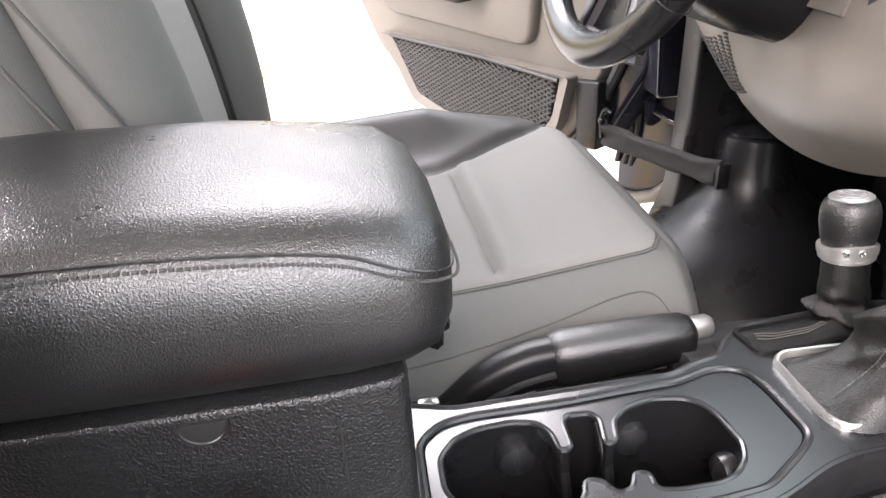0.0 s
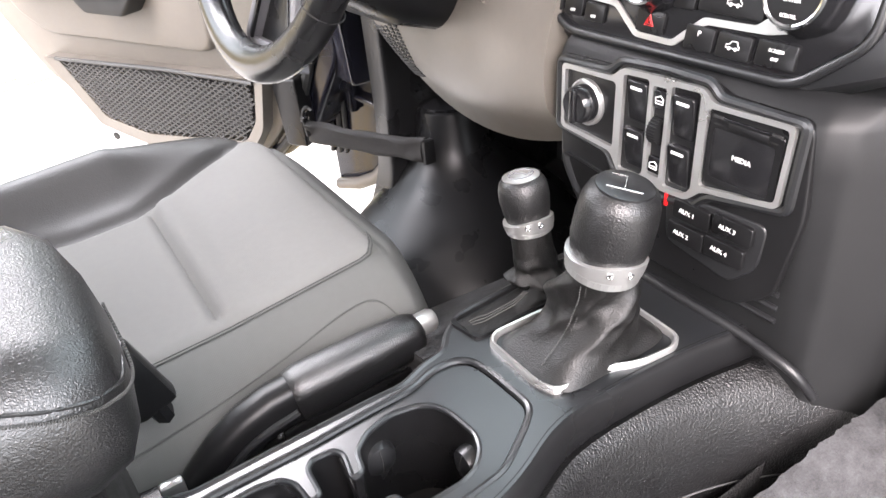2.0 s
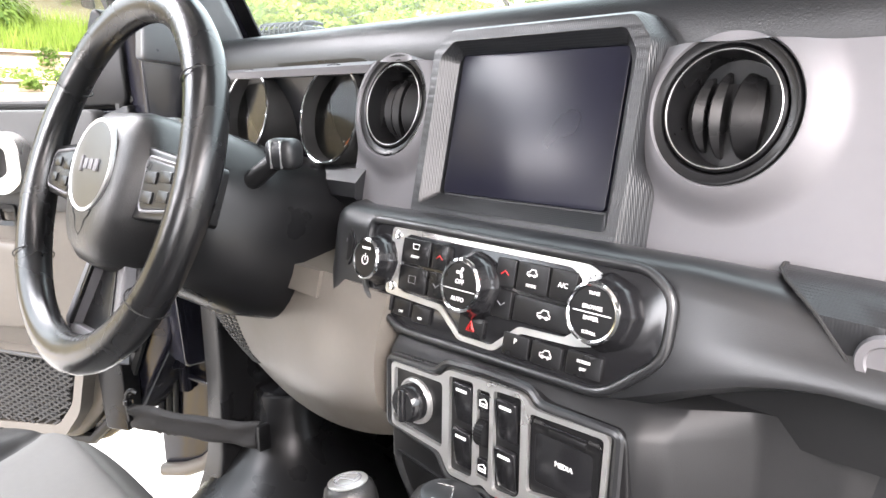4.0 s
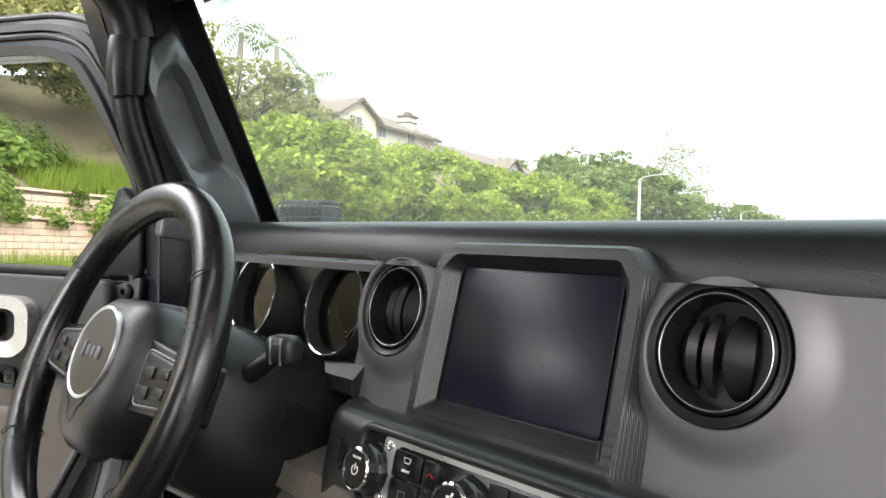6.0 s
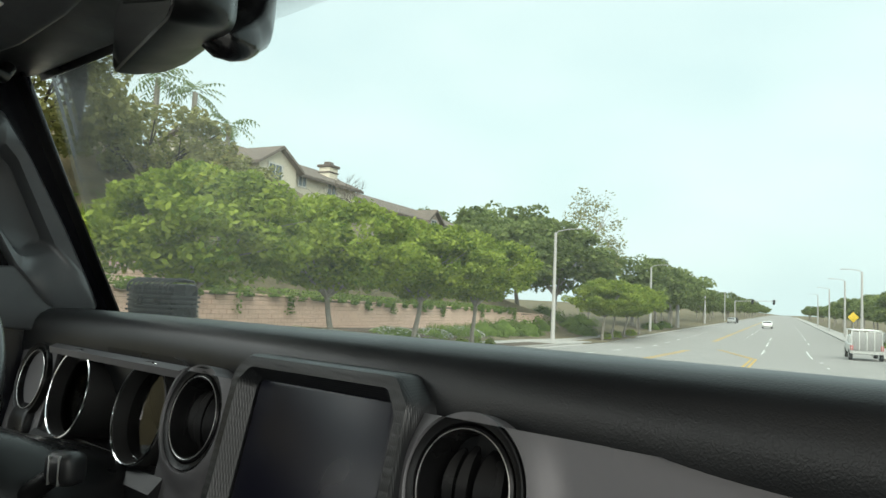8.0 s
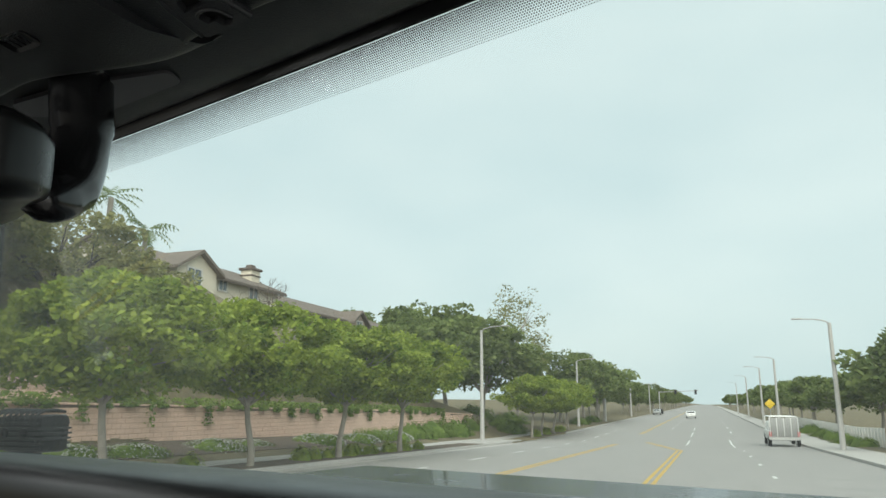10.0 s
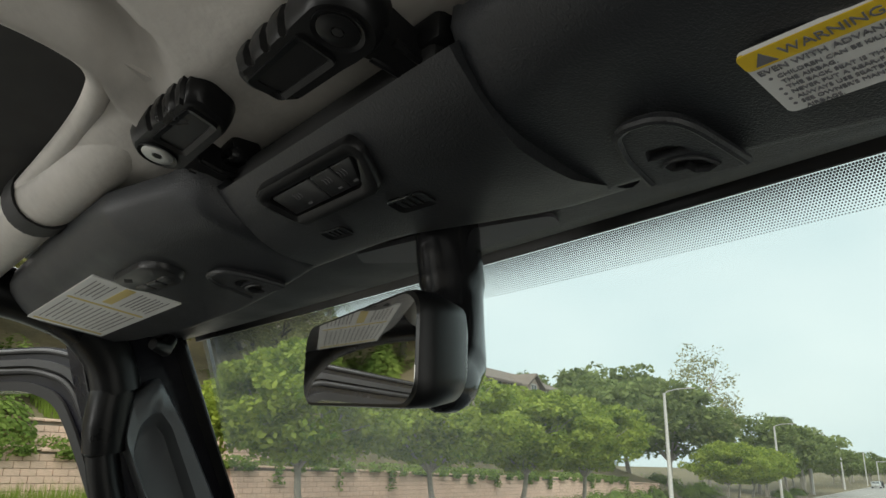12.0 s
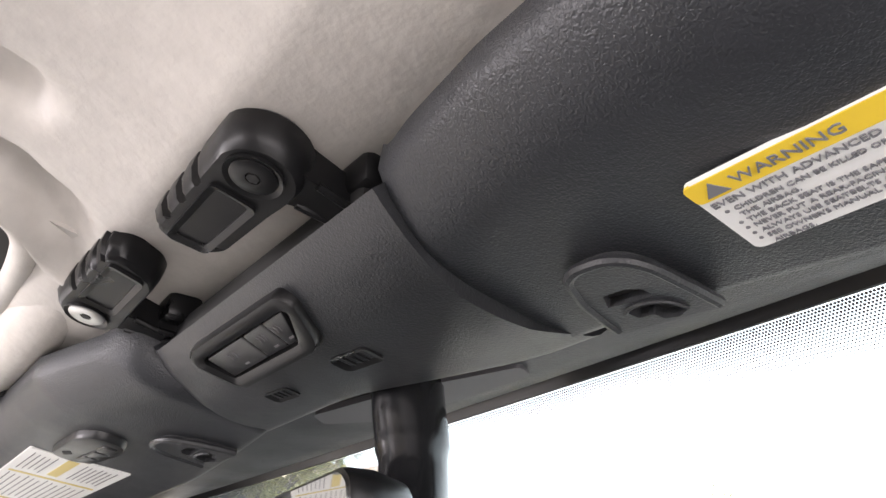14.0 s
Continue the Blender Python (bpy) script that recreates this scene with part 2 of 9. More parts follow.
def rr(w, h, r, n=5, cx=0.0, cy=0.0):
    out = []
    for sx, sy, a0 in ((1, 1, 0), (-1, 1, 90), (-1, -1, 180), (1, -1, 270)):
        for i in range(n + 1):
            a = radians(a0 + 90 * i / n)
            out.append((cx + sx * (w / 2 - r) + r * math.cos(a), cy + sy * (h / 2 - r) + r * math.sin(a)))
    return out


def rpoly(pts, r, n=5):
    """A polygon with its corners rounded off."""
    out, k = [], len(pts)
    for i in range(k):
        a, b, c = (Vector(pts[(i + j) % k]) for j in (-1, 0, 1))
        ra = min(r, 0.45 * (a - b).length, 0.45 * (c - b).length)
        p, q = b + (a - b).normalized() * ra, b + (c - b).normalized() * ra
        for j in range(n + 1):
            t = j / n
            s = p * (1 - t) ** 2 + b * 2 * t * (1 - t) + q * t * t
            out.append((s.x, s.y))
    return out


def circle(r, n=40, cx=0.0, cy=0.0, ry=None):
    return [(cx + r * math.cos(2 * math.pi * i / n), cy + (ry or r) * math.sin(2 * math.pi * i / n)) for i in range(n)]


def loft(bm, loops, closed=True, cap=True, cyclic=False):
    rows = [[bm.verts.new(p) for p in loop] for loop in loops]
    k = len(rows[0])
    pairs = list(zip(rows, rows[1:])) + ([(rows[-1], rows[0])] if cyclic else [])
    for a, b in pairs:
        for i in range(k if closed else k - 1):
            j = (i + 1) % k
            bm.faces.new((a[i], a[j], b[j], b[i]))
    if cap and closed and not cyclic:
        bm.faces.new(rows[0][::-1])
        bm.faces.new(rows[-1])
    return rows


def prism(bm, pts, z0, z1, m=Matrix(), bev=0.0, taper=0.0):
    """A plate from a plan outline, with a rounded upper edge."""
    c = sum((Vector(p) for p in pts), Vector((0, 0))) / len(pts)

    def at(z, inset):
        out = []
        for p in pts:
            d = Vector(p) - c
            q = c + d * max(0.02, 1 - inset / max(d.length, 1e-6))
            out.append(m @ V(q.x, q.y, z))
        return out
    loops = [at(z0, 0)]
    if bev:
        for i in range(4):
            a = math.pi / 2 * i / 3
            loops.append(at(z1 - bev + bev * math.sin(a), taper + bev * (1 - math.cos(a))))
    else:
        loops.append(at(z1, taper))
    loft(bm, loops)
    return bm


def ring(bm, outer, inner, z0, z1, m=Matrix(), dip=0.0):
    """A flat frame with a hole; dip lowers its inner edge."""
    loft(bm, [[m @ V(*p, z0) for p in outer], [m @ V(*p, z1) for p in outer],
              [m @ V(*p, z1 - dip) for p in inner], [m @ V(*p, z0) for p in inner]], cyclic=True)
    return bm


def lathe(bm, prof, m=Matrix(), n=32):
    loft(bm, [[m @ V(max(r, 1e-4) * math.cos(2 * math.pi * i / n), max(r, 1e-4) * math.sin(2 * math.pi * i / n), h)
               for i in range(n)] for r, h in prof])
    return bm


def box(bm, c, s, bev=0.003, m=Matrix(), seg=2):
    r = bmesh.ops.create_cube(bm, size=1, matrix=m @ Matrix.Translation(c) @ Matrix.Diagonal((*s, 1)))
    if bev:
        ed = {e for v in r["verts"] for e in v.link_edges}
        bmesh.ops.bevel(bm, geom=list(ed), offset=min(bev, min(s) * 0.45), segments=seg, affect="EDGES", profile=0.5)
    return bm


def tube(bm, pts, r, n=10, closed=False, squash=1.0):
    pts = [Vector(p) for p in pts]
    k = len(pts)
    rad = r if isinstance(r, (list, tuple)) else [r] * k
    loops, up = [], None
    for i in range(k):
        if closed:
            d = pts[(i + 1) % k] - pts[i - 1]
        else:
            d = pts[min(i + 1, k - 1)] - pts[max(i - 1, 0)]
        d = d.normalized() if d.length else V(0, 0, 1)
        if up is None:
            up = V(0, 0, 1) if abs(d.z) < 0.9 else V(1, 0, 0)
        side = d.cross(up).normalized()
        up = side.cross(d).normalized()
        loops.append([pts[i] + rad[i] * (side * math.cos(2 * math.pi * j / n) + up * squash * math.sin(2 * math.pi * j / n)) for j in range(n)])
    loft(bm, loops, cyclic=closed)
    return bm


def curve(pts, n=8):
    """A smooth line through the given points."""
    p = [Vector(q) for q in pts]
    out = []
    for i in range(len(p) - 1):
        a, b, c, d = p[max(i - 1, 0)], p[i], p[i + 1], p[min(i + 2, len(p) - 1)]
        for j in range(n):
            t = j / n
            out.append(0.5 * (2 * b + (c - a) * t + (2 * a - 5 * b + 4 * c - d) * t * t + (3 * b - a - 3 * c + d) * t ** 3))
    return out + [p[-1]]


def slab(bm, fn, nu, nv, back):
    """A curved sheet fn(u, v) with a thickness given by the vector back."""
    back = Vector(back)
    a = [[bm.verts.new(fn(i / nu, j / nv)) for j in range(nv + 1)] for i in range(nu + 1)]
    b = [[bm.verts.new(fn(i / nu, j / nv) + back) for j in range(nv + 1)] for i in range(nu + 1)]
    for i in range(nu):
        for j in range(nv):
            bm.faces.new((a[i][j], a[i + 1][j], a[i + 1][j + 1], a[i][j + 1]))
            bm.faces.new((b[i][j], b[i][j + 1], b[i + 1][j + 1], b[i + 1][j]))
    for i in range(nu):
        bm.faces.new((a[i][0], b[i][0], b[i + 1][0], a[i + 1][0]))
        bm.faces.new((a[i][nv], a[i + 1][nv], b[i + 1][nv], b[i][nv]))
    for j in range(nv):
        bm.faces.new((a[0][j], a[0][j + 1], b[0][j + 1], b[0][j]))
        bm.faces.new((a[nu][j], b[nu][j], b[nu][j + 1], a[nu][j + 1]))
    return bm


def along(bm, prof, xs, shift=None):
    """A (y, z) profile drawn along the car's width."""
    loft(bm, [[V(x, y + (shift(x)[0] if shift else 0), z + (shift(x)[1] if shift else 0)) for y, z in prof] for x in xs])
    return bm


def steps(a, b, n):
    return [a + (b - a) * i / n for i in range(n + 1)]


def words(text, size, m, mat, parent, name="lettering", thick=0.00025, label=""):
    c = bpy.data.curves.new(name, "FONT")
    c.body, c.size, c.extrude = text, size, thick
    c.align_x, c.align_y = "CENTER", "CENTER"
    c.resolution_u = 2
    o = bpy.data.objects.new(name, c)
    scene.collection.objects.link(o)
    bpy.context.view_layer.update()
    me = bpy.data.meshes.new_from_object(o.evaluated_get(bpy.context.evaluated_depsgraph_get()))
    bpy.data.objects.remove(o)
    me.transform(m)
    me.materials.clear()
    me.materials.append(mat)
    ob = new(name, me)
    ob.parent = parent
    top = parent
    while top.parent:
        top = top.parent
    if parent is top:
        ob.matrix_parent_inverse = Matrix.Translation(top.location).inverted()
    return tagged(ob, label)


def bars(m, rows, mat, parent, h=0.002, name="print_bar"):
    """Unreadable print as plain bars: rows of (x, y, length)."""
    bm = bmesh.new()
    for x, y, w in rows:
        box(bm, (x, y, 0.0003), (w, h, 0.0004), 0, m)
    return part(name, bm, mat, parent)


def holed_plate(bm, outer, holes, z0, z1):
    """A plate with openings, its edges turned down."""
    loops = [outer] + holes
    tops = []
    edges = []
    for lp in loops:
        vs = [bm.verts.new((p[0], p[1], z1)) for p in lp]
        tops.append(vs)
        edges += [bm.edges.new((vs[i], vs[(i + 1) % len(vs)])) for i in range(len(vs))]
    bmesh.ops.triangle_fill(bm, edges=edges, use_beauty=True)
    for vs, lp in zip(tops, loops):
        lo = [bm.verts.new((p[0], p[1], z0)) for p in lp]
        for i in range(len(vs)):
            j = (i + 1) % len(vs)
            bm.faces.new((vs[i], vs[j], lo[j], lo[i]))
    return bm


def inset(pts, d):
    c = sum((Vector(p) for p in pts), Vector((0, 0))) / len(pts)
    return [tuple(c + (Vector(p) - c) * (1 - d / (Vector(p) - c).length)) for p in pts]


# ---- dashboard ----
dashboard = thing("dashboard", "black padded dashboard with a satin grey trim panel", "dashboard", at=(0, 0.1, 0.6))


def crown(x):
    return (0.02 * (1 - (x / 0.68) ** 2) - 0.01, 0.0)


bm = bmesh.new()
along(bm, [(0.006, 0.992), (0.007, 1.012), (0.011, 1.028), (0.018, 1.038), (0.027, 1.0435), (0.040, 1.046), (0.060, 1.0465), (0.10, 1.044), (0.20, 1.034),
           (0.30, 1.012), (0.30, 0.86), (0.04, 0.86)], steps(-0.665, 0.70, 28), crown)
part("upper_pad", bm, M_PAD, dashboard, "black grained soft pad along the windscreen")


def vent_plate(m, x0, x1, y0, y1, r, label):
    """Part of the trim round an air vent: a plate that rises in a soft cone to a round opening."""
    n = 128

    def rise(d):
        k = max(0.0, 1 - d / 0.026)
        return -0.004 + 0.0125 * k * k * (3 - 2 * k)

    rows = [[] for _ in range(9)]
    for i in range(n):
        a = 2 * math.pi * (i + 0.5) / n
        c, s_ = math.cos(a), math.sin(a)
        k = min((x1 if c > 0 else x0) / c, (y1 if s_ > 0 else y0) / s_)
        rows[0].append(m @ V(k * c, k * s_, -0.030))
        for row, d in zip(rows[1:8], (1.0, 0.027, 0.021, 0.015, 0.010, 0.005, 0.0012)):
            q = min(k, r + d)
            row.append(m @ V(q * c, q * s_, rise(q - r)))
        rows[8].append(m @ V(r * c, r * s_, 0.007))
    rows.append([m @ V(r * math.cos(2 * math.pi * (i + 0.5) / n), r * math.sin(2 * math.pi * (i + 0.5) / n), -0.03) for i in range(n)])
    bm = bmesh.new()
    loft(bm, rows, cap=False)
    return part("vent_plate", bm, M_PANEL, dashboard, label, smooth=50)


vent_plate(face(0.167, -0.004, 0.955, 12), -0.060, 0.0985, -0.108, 0.044, 0.0503, "satin grey plate with a round vent opening")
# bowed passenger trim with a rolled upper edge
TM = face(0.167, -0.004, 0.955, 12)
bm = bmesh.new()
lo = []
for x in steps(0.0983, 0.53, 40):
    lo.append([TM @ V(x, v_, -0.004 + (o if o < -0.02 else o * min(1.0, (x - 0.0983) / 0.10))) for v_, o in ((0.044, -0.026), (0.0435, -0.013), (0.040, -0.007), (0.034, -0.003), (0.026, -0.0008), (0.018, 0.0), (-0.010, 0.0), (-0.050, 0.0), (-0.080, -0.001), (-0.092, -0.004), (-0.104, -0.011), (-0.108, -0.026))])
loft(bm, lo, closed=False)
part("passenger_trim", bm, M_PANEL, dashboard, "satin grey bowed passenger trim", smooth=60)
vent_plate(face(-0.165, -0.010, 0.957, 12), -0.058, 0.060, -0.108, 0.042, 0.0503, "satin grey plate round the vent")
bm = bmesh.new()
along(bm, [(0.012, 0.999), (0.0, 1.002), (-0.010, 0.998), (-0.008, 0.990), (0.05, 0.988), (0.05, 0.998)], steps(-0.545, -0.205, 10))
part("trim_brow", bm, M_PANEL, dashboard, "satin grey brow over the gauges")
bm = bmesh.new()
along(bm, [(0.006, 0.895), (-0.020, 0.893), (-0.034, 0.880), (-0.036, 0.865), (0.03, 0.80), (0.06, 0.885)], steps(-0.545, -0.205, 10))
part("trim_sill", bm, M_PAD, dashboard, "black padded sill under the gauges")
bm = bmesh.new()
along(bm, [(0.012, 0.996), (0.0, 0.990), (-0.010, 0.930), (-0.024, 0.868), (0.06, 0.868), (0.06, 0.990)], steps(-0.66, -0.54, 4))
part("trim_panel", bm, M_PANEL, dashboard, "satin grey outer trim panel")

# crossbar that carries the climate controls, with the textured grip to its right
BAR = [(-0.012, 0.853), (-0.030, 0.860), (-0.044, 0.8645), (-0.056, 0.8665), (-0.066, 0.8655), (-0.074, 0.8625), (-0.079, 0.857), (-0.0825, 0.847), (-0.0885, 0.815),
       (-0.0945, 0.785), (-0.0945, 0.768), (-0.085, 0.757), (-0.05, 0.752), (0.0, 0.757)]


def ease(k):
    k = min(1.0, max(0.0, k))
    return k * k * (3 - 2 * k)


def bar_row(x):
    """The crossbar's section: its ends sweep back, and its lower edge climbs towards the passenger."""
    k = max(0.0, (-0.162 - x) / 0.05)
    q = ease((x - 0.170) / 0.11)
    low = ease((x - 0.110) / 0.17)
    row = []
    for y, z in BAR:
        front = ease((-y - 0.02) / 0.06)
        row.append(V(x, y + 0.055 * k * k + 0.007 * q * front, z - 0.004 * k - 0.011 * q * front + 0.068 * low * max(0.0, 0.850 - z) / 0.098))
    return row


bm = bmesh.new()
loft(bm, [bar_row(x) for x in steps(-0.212, -0.15, 8) + steps(-0.14, 0.12, 10) + steps(0.13, 0.33, 22)])
part("crossbar", bm, M_CROSS, dashboard, "soft black crossbar")


def grip_fall(x):
    k = (x - 0.232) / 0.4
    return V(0, 0.021 + 0.05 * k * k, -0.004 - 0.012 * k)


GRIP = ((-0.02, 0.862, 0.216), (-0.05, 0.869, 0.220), (-0.070, 0.8705, 0.226), (-0.082, 0.868, 0.234), (-0.098, 0.857, 0.256), (-0.100, 0.836, 0.274), (-0.088, 0.815, 0.282), (-0.05, 0.806, 0.284), (0.0, 0.81, 0.284))
bm = bmesh.new()
loft(bm, [[V(x0 + (0.66 - x0) * u, y, z) + grip_fall(x0 + (0.66 - x0) * u) for y, z, x0 in GRIP] for u in steps(0, 1, 30)])
grip = part("grab_bar", bm, M_GRIP, dashboard, "textured black passenger grab bar", smooth=50)
bm = bmesh.new()
tube(bm, [V(x0, y, z) + grip_fall(x0) + V(0.0006, -0.0006, 0.0006) for y, z, x0 in GRIP[:7]], 0.0011, 6)
part("grip_seam", bm, M_DARK, grip)
bm = bmesh.new()
lathe(bm, [(0.0135, -0.006), (0.0150, 0.0), (0.0135, 0.0035), (0.0095, 0.0035), (0.0085, 0.002), (0.0, 0.002)], face(0.292, -0.078, 0.834, 0), 28)
part("bolt_cover", bm, M_PANEL, grip, "round satin bolt cover")
bm = bmesh.new()
along(bm, [(-0.052, 0.835), (-0.054, 0.80), (-0.046, 0.758), (0.06, 0.75), (0.06, 0.835)], steps(0.175, 0.66, 8))
part("lower_trim", bm, M_STACK, dashboard)
# glovebox side of the lower dashboard
bm = bmesh.new()
along(bm, [(-0.030, 0.752), (-0.036, 0.70), (-0.020, 0.52), (0.05, 0.46), (0.12, 0.46), (0.12, 0.752)], steps(0.245, 0.66, 8))
part("glovebox_door", bm, M_SOFT, dashboard)

# stack below the crossbar and its flank towards the passenger
bm = bmesh.new()
loft(bm, [[V(x0, y0, z) for x0, y0 in rpoly([(-0.066 + k * 0.012, -0.085 + dy), (-0.060 + k * 0.012, -0.112 + k * 0.004 + dy), (0.172, -0.112 + k * 0.004 + dy), (0.188, -0.10 + dy),
                                             (0.222, -0.052), (0.27, -0.040), (0.30, -0.02), (0.30, 0.10), (-0.07, 0.10)], 0.005, 3)]
          for z, k, dy in ((0.776, 0, 0.020), (0.772, 0, 0.013), (0.766, 0, 0.005), (0.759, 0, 0.0), (0.73, 0.1, 0.0), (0.66, 0.8, 0.0), (0.60, 2.0, 0.0), (0.56, 2.6, 0.0), (0.44, 2.8, 0.0))])
part("stack_body", bm, M_STACK, dashboard, "dark grey centre stack with a smooth flank")
for z, y in ((0.634, -0.1080), (0.622, -0.1070), (0.610, -0.1058)):
    bm = bmesh.new()
    tube(bm, [V(-0.015, y, z), V(0.06, y - 0.0006, z), V(0.164, y, z)], 0.0022, 8)
    part("stack_ridge", bm, M_SOFT, dashboard)

# knee panel below the steering column
bm = bmesh.new()


def knee(u, v):
    x = -0.075 - 0.48 * u
    low = 0.609 + 0.22 * (u - 0.5) ** 2 + 0.10 * max(0.0, u - 0.75)
    z = 0.800 + (low - 0.800) * v
    y = -0.100 + 0.055 * u + 0.03 * math.sin(math.pi * v) * -0.6 + 0.075 * max(0.0, v - 0.7)
    return V(x, y, z)


slab(bm, knee, 18, 10, (0, 0.05, 0.01))
kp = part("knee_panel", bm, M_KNEE, dashboard, "grey-beige knee panel under the steering column")
bm = bmesh.new()
for i in range(9):
    for j in range(15):
        a, b = i / 8, j / 14
        u = (0.95 * (1 - a) + 0.70 * a) * (1 - b) + (0.76 * (1 - a) + 0.59 * a) * b
        v = (0.84 * (1 - a) + 0.48 * a) * (1 - b) + (0.94 * (1 - a) + 0.76 * a) * b
        box(bm, knee(u, v) + V(0, -0.0008, 0), (0.0085, 0.002, 0.0022), 0)
part("speaker_patch", bm, M_DARK, kp, "dark perforated speaker patch")
bm = bmesh.new()
for i in range(6):
    box(bm, (-0.088, -0.104 + 0.0005 * i, 0.748 + 0.0048 * i), (0.016, 0.004, 0.0026), 0.001)
part("sensor_grille", bm, M_DARK, kp, "small louvred sensor grille")
bm = bmesh.new()
along(bm, [(-0.092, 0.80), (-0.098, 0.775), (-0.06, 0.76), (0.02, 0.76), (0.02, 0.80)], steps(-0.50, -0.19, 8))
part("column_trim", bm, M_KNEE, dashboard)

# dark wells behind the knee panel: footwell back wall
bm = bmesh.new()
slab(bm, lambda u, v: V(-0.68 + 1.36 * u, 0.30 + 0.05 * v, 0.28 + 0.6 * v), 4, 4, (0, 0.03, 0))
whole("bulkhead", bm, M_CARPET, "black carpeted bulkhead behind the pedals", "bulkhead", kind="structure")


# ---- air vents ----
def air_vent(m, label):
    v = thing("air_vent", label, "air vent", "round dashboard vents", at=m.translation)
    m = m @ Matrix.Diagonal((0.94, 0.94, 1, 1))
    bm = bmesh.new()
    lathe(bm, [(0.0533, -0.045), (0.0533, 0.0050), (0.0528, 0.0064), (0.0515, 0.0066), (0.0485, 0.0050), (0.0462, 0.0046), (0.0450, 0.0030), (0.0440, -0.040)], m, 64)
    part("bezel", bm, M_BLACK, v, "black bezel")
    bm = bmesh.new()
    lathe(bm, [(0.0438, -0.02), (0.0438, 0.0045), (0.0425, 0.0060), (0.0405, 0.0050), (0.0390, -0.004), (0.0370, -0.034), (0.0, -0.036)], m, 64)
    drum = part("drum", bm, M_BLACK, v, "black drum")
    # thin silver tube drawn as the highlight on the black drum's edge
    bm = bmesh.new()
    tube(bm, [m @ V(0.0415 * math.cos(2 * math.pi * i / 64), 0.0415 * math.sin(2 * math.pi * i / 64), 0.0058) for i in range(64)], 0.0004, 6, True)
    part("bright_line", bm, M_SILVER, drum, "thin silver tube in place of a highlight")
    for i, x in enumerate((-0.019, -0.006, 0.010)):
        bm = bmesh.new()
        h = 0.97 * math.sqrt(0.0365 ** 2 - x * x)
        wide = 0.020 if i == 2 else 0.008
        lo = []
        for j in range(15):
            y = -h + 2 * h * j / 14
            k = math.sqrt(max(0.0, 1 - (y / h) ** 2))
            bow = -0.009 * k
            w = wide * (0.05 + 0.95 * k)
            z1 = -0.026 + 0.020 * k
            lo.append([m @ V(x + bow + 0.004, y, -0.032), m @ V(x + bow, y, z1), m @ V(x + bow + 0.0012, y, z1 + 0.0006), m @ V(x + bow + w, y, z1 - 0.35 * w), m @ V(x + bow + w, y, -0.032)])
        loft(bm, lo)
        part("slat", bm, M_BLACK, drum)
    return v


air_vent(face(0.165, -0.004, 0.955, 12), "round gloss black air vent with a grey bezel, beside the screen")
air_vent(face(-0.165, -0.010, 0.957, 12), "round gloss black air vent between gauges and screen")
air_vent(face(-0.590, -0.008, 0.950, 12), "round black air vent behind the steering wheel rim")

# ---- infotainment screen ----
SM = face(0.0, -0.012, 0.942, 13.5)
screen = thing("infotainment_screen", "dark switched-off touch screen in a ribbed black surround", "screen", at=SM.translation)
hull = rpoly([(-0.114, -0.090), (0.113, -0.090), (0.1135, -0.040), (0.1125, -0.024), (0.1125, 0.032), (0.1145, 0.047), (0.114, 0.063), (0.097, 0.083), (-0.096, 0.083), (-0.114, 0.066)], 0.006, 4)
wall_ = rpoly([(-0.119, -0.094), (0.122, -0.094), (0.1225, -0.040), (0.1130, -0.024), (0.1130, 0.032), (0.120, 0.047), (0.118, 0.065), (0.098, 0.086), (-0.097, 0.086), (-0.119, 0.069)], 0.006, 4)
lip = rpoly([(-0.111, -0.087), (0.109, -0.087), (0.110, -0.040), (0.110, -0.024), (0.110, 0.032), (0.111, 0.047), (0.111, 0.061), (0.095, 0.080), (-0.094, 0.080), (-0.111, 0.064)], 0.006, 4)
flat_in = rpoly([(-0.102, -0.077), (0.100, -0.077), (0.101, -0.040), (0.101, -0.024), (0.101, 0.032), (0.101, 0.043), (0.101, 0.053), (0.089, 0.071), (-0.088, 0.071), (-0.102, 0.058)], 0.005, 4)
well = rpoly([(-0.090, -0.064), (0.090, -0.064), (0.090, -0.040), (0.090, -0.024), (0.090, 0.032), (0.090, 0.042), (0.090, 0.049), (0.085, 0.062), (-0.085, 0.062), (-0.090, 0.056)], 0.004, 4)
bm = bmesh.new()
skirt = rpoly([(-0.121, -0.096), (0.127, -0.096), (0.1275, -0.040), (0.1135, -0.022), (0.1135, 0.030), (0.123, 0.046), (0.121, 0.066), (0.099, 0.088), (-0.098, 0.088), (-0.121, 0.070)], 0.006, 4)
loft(bm, [[SM @ V(*p, -0.050) for p in skirt], [SM @ V(*p, -0.022) for p in skirt], [SM @ V(*p, -0.012) for p in wall_], [SM @ V(*p, 0.006) for p in hull], [SM @ V(*p, 0.0105) for p in lip], [SM @ V(*p, 0.0105) for p in flat_in],
          [SM @ V(*p, -0.003) for p in well], [SM @ V(*p, -0.008) for p in well]], cap=True)
part("surround", bm, M_GRIP, screen, "black surround with fine ribs", smooth=30)
bm = bmesh.new()
prism(bm, rr(0.174, 0.124, 0.004, 3), -0.009, -0.004, SM, 0.001)
part("display", bm, M_SCREEN, screen, "unlit glossy glass")

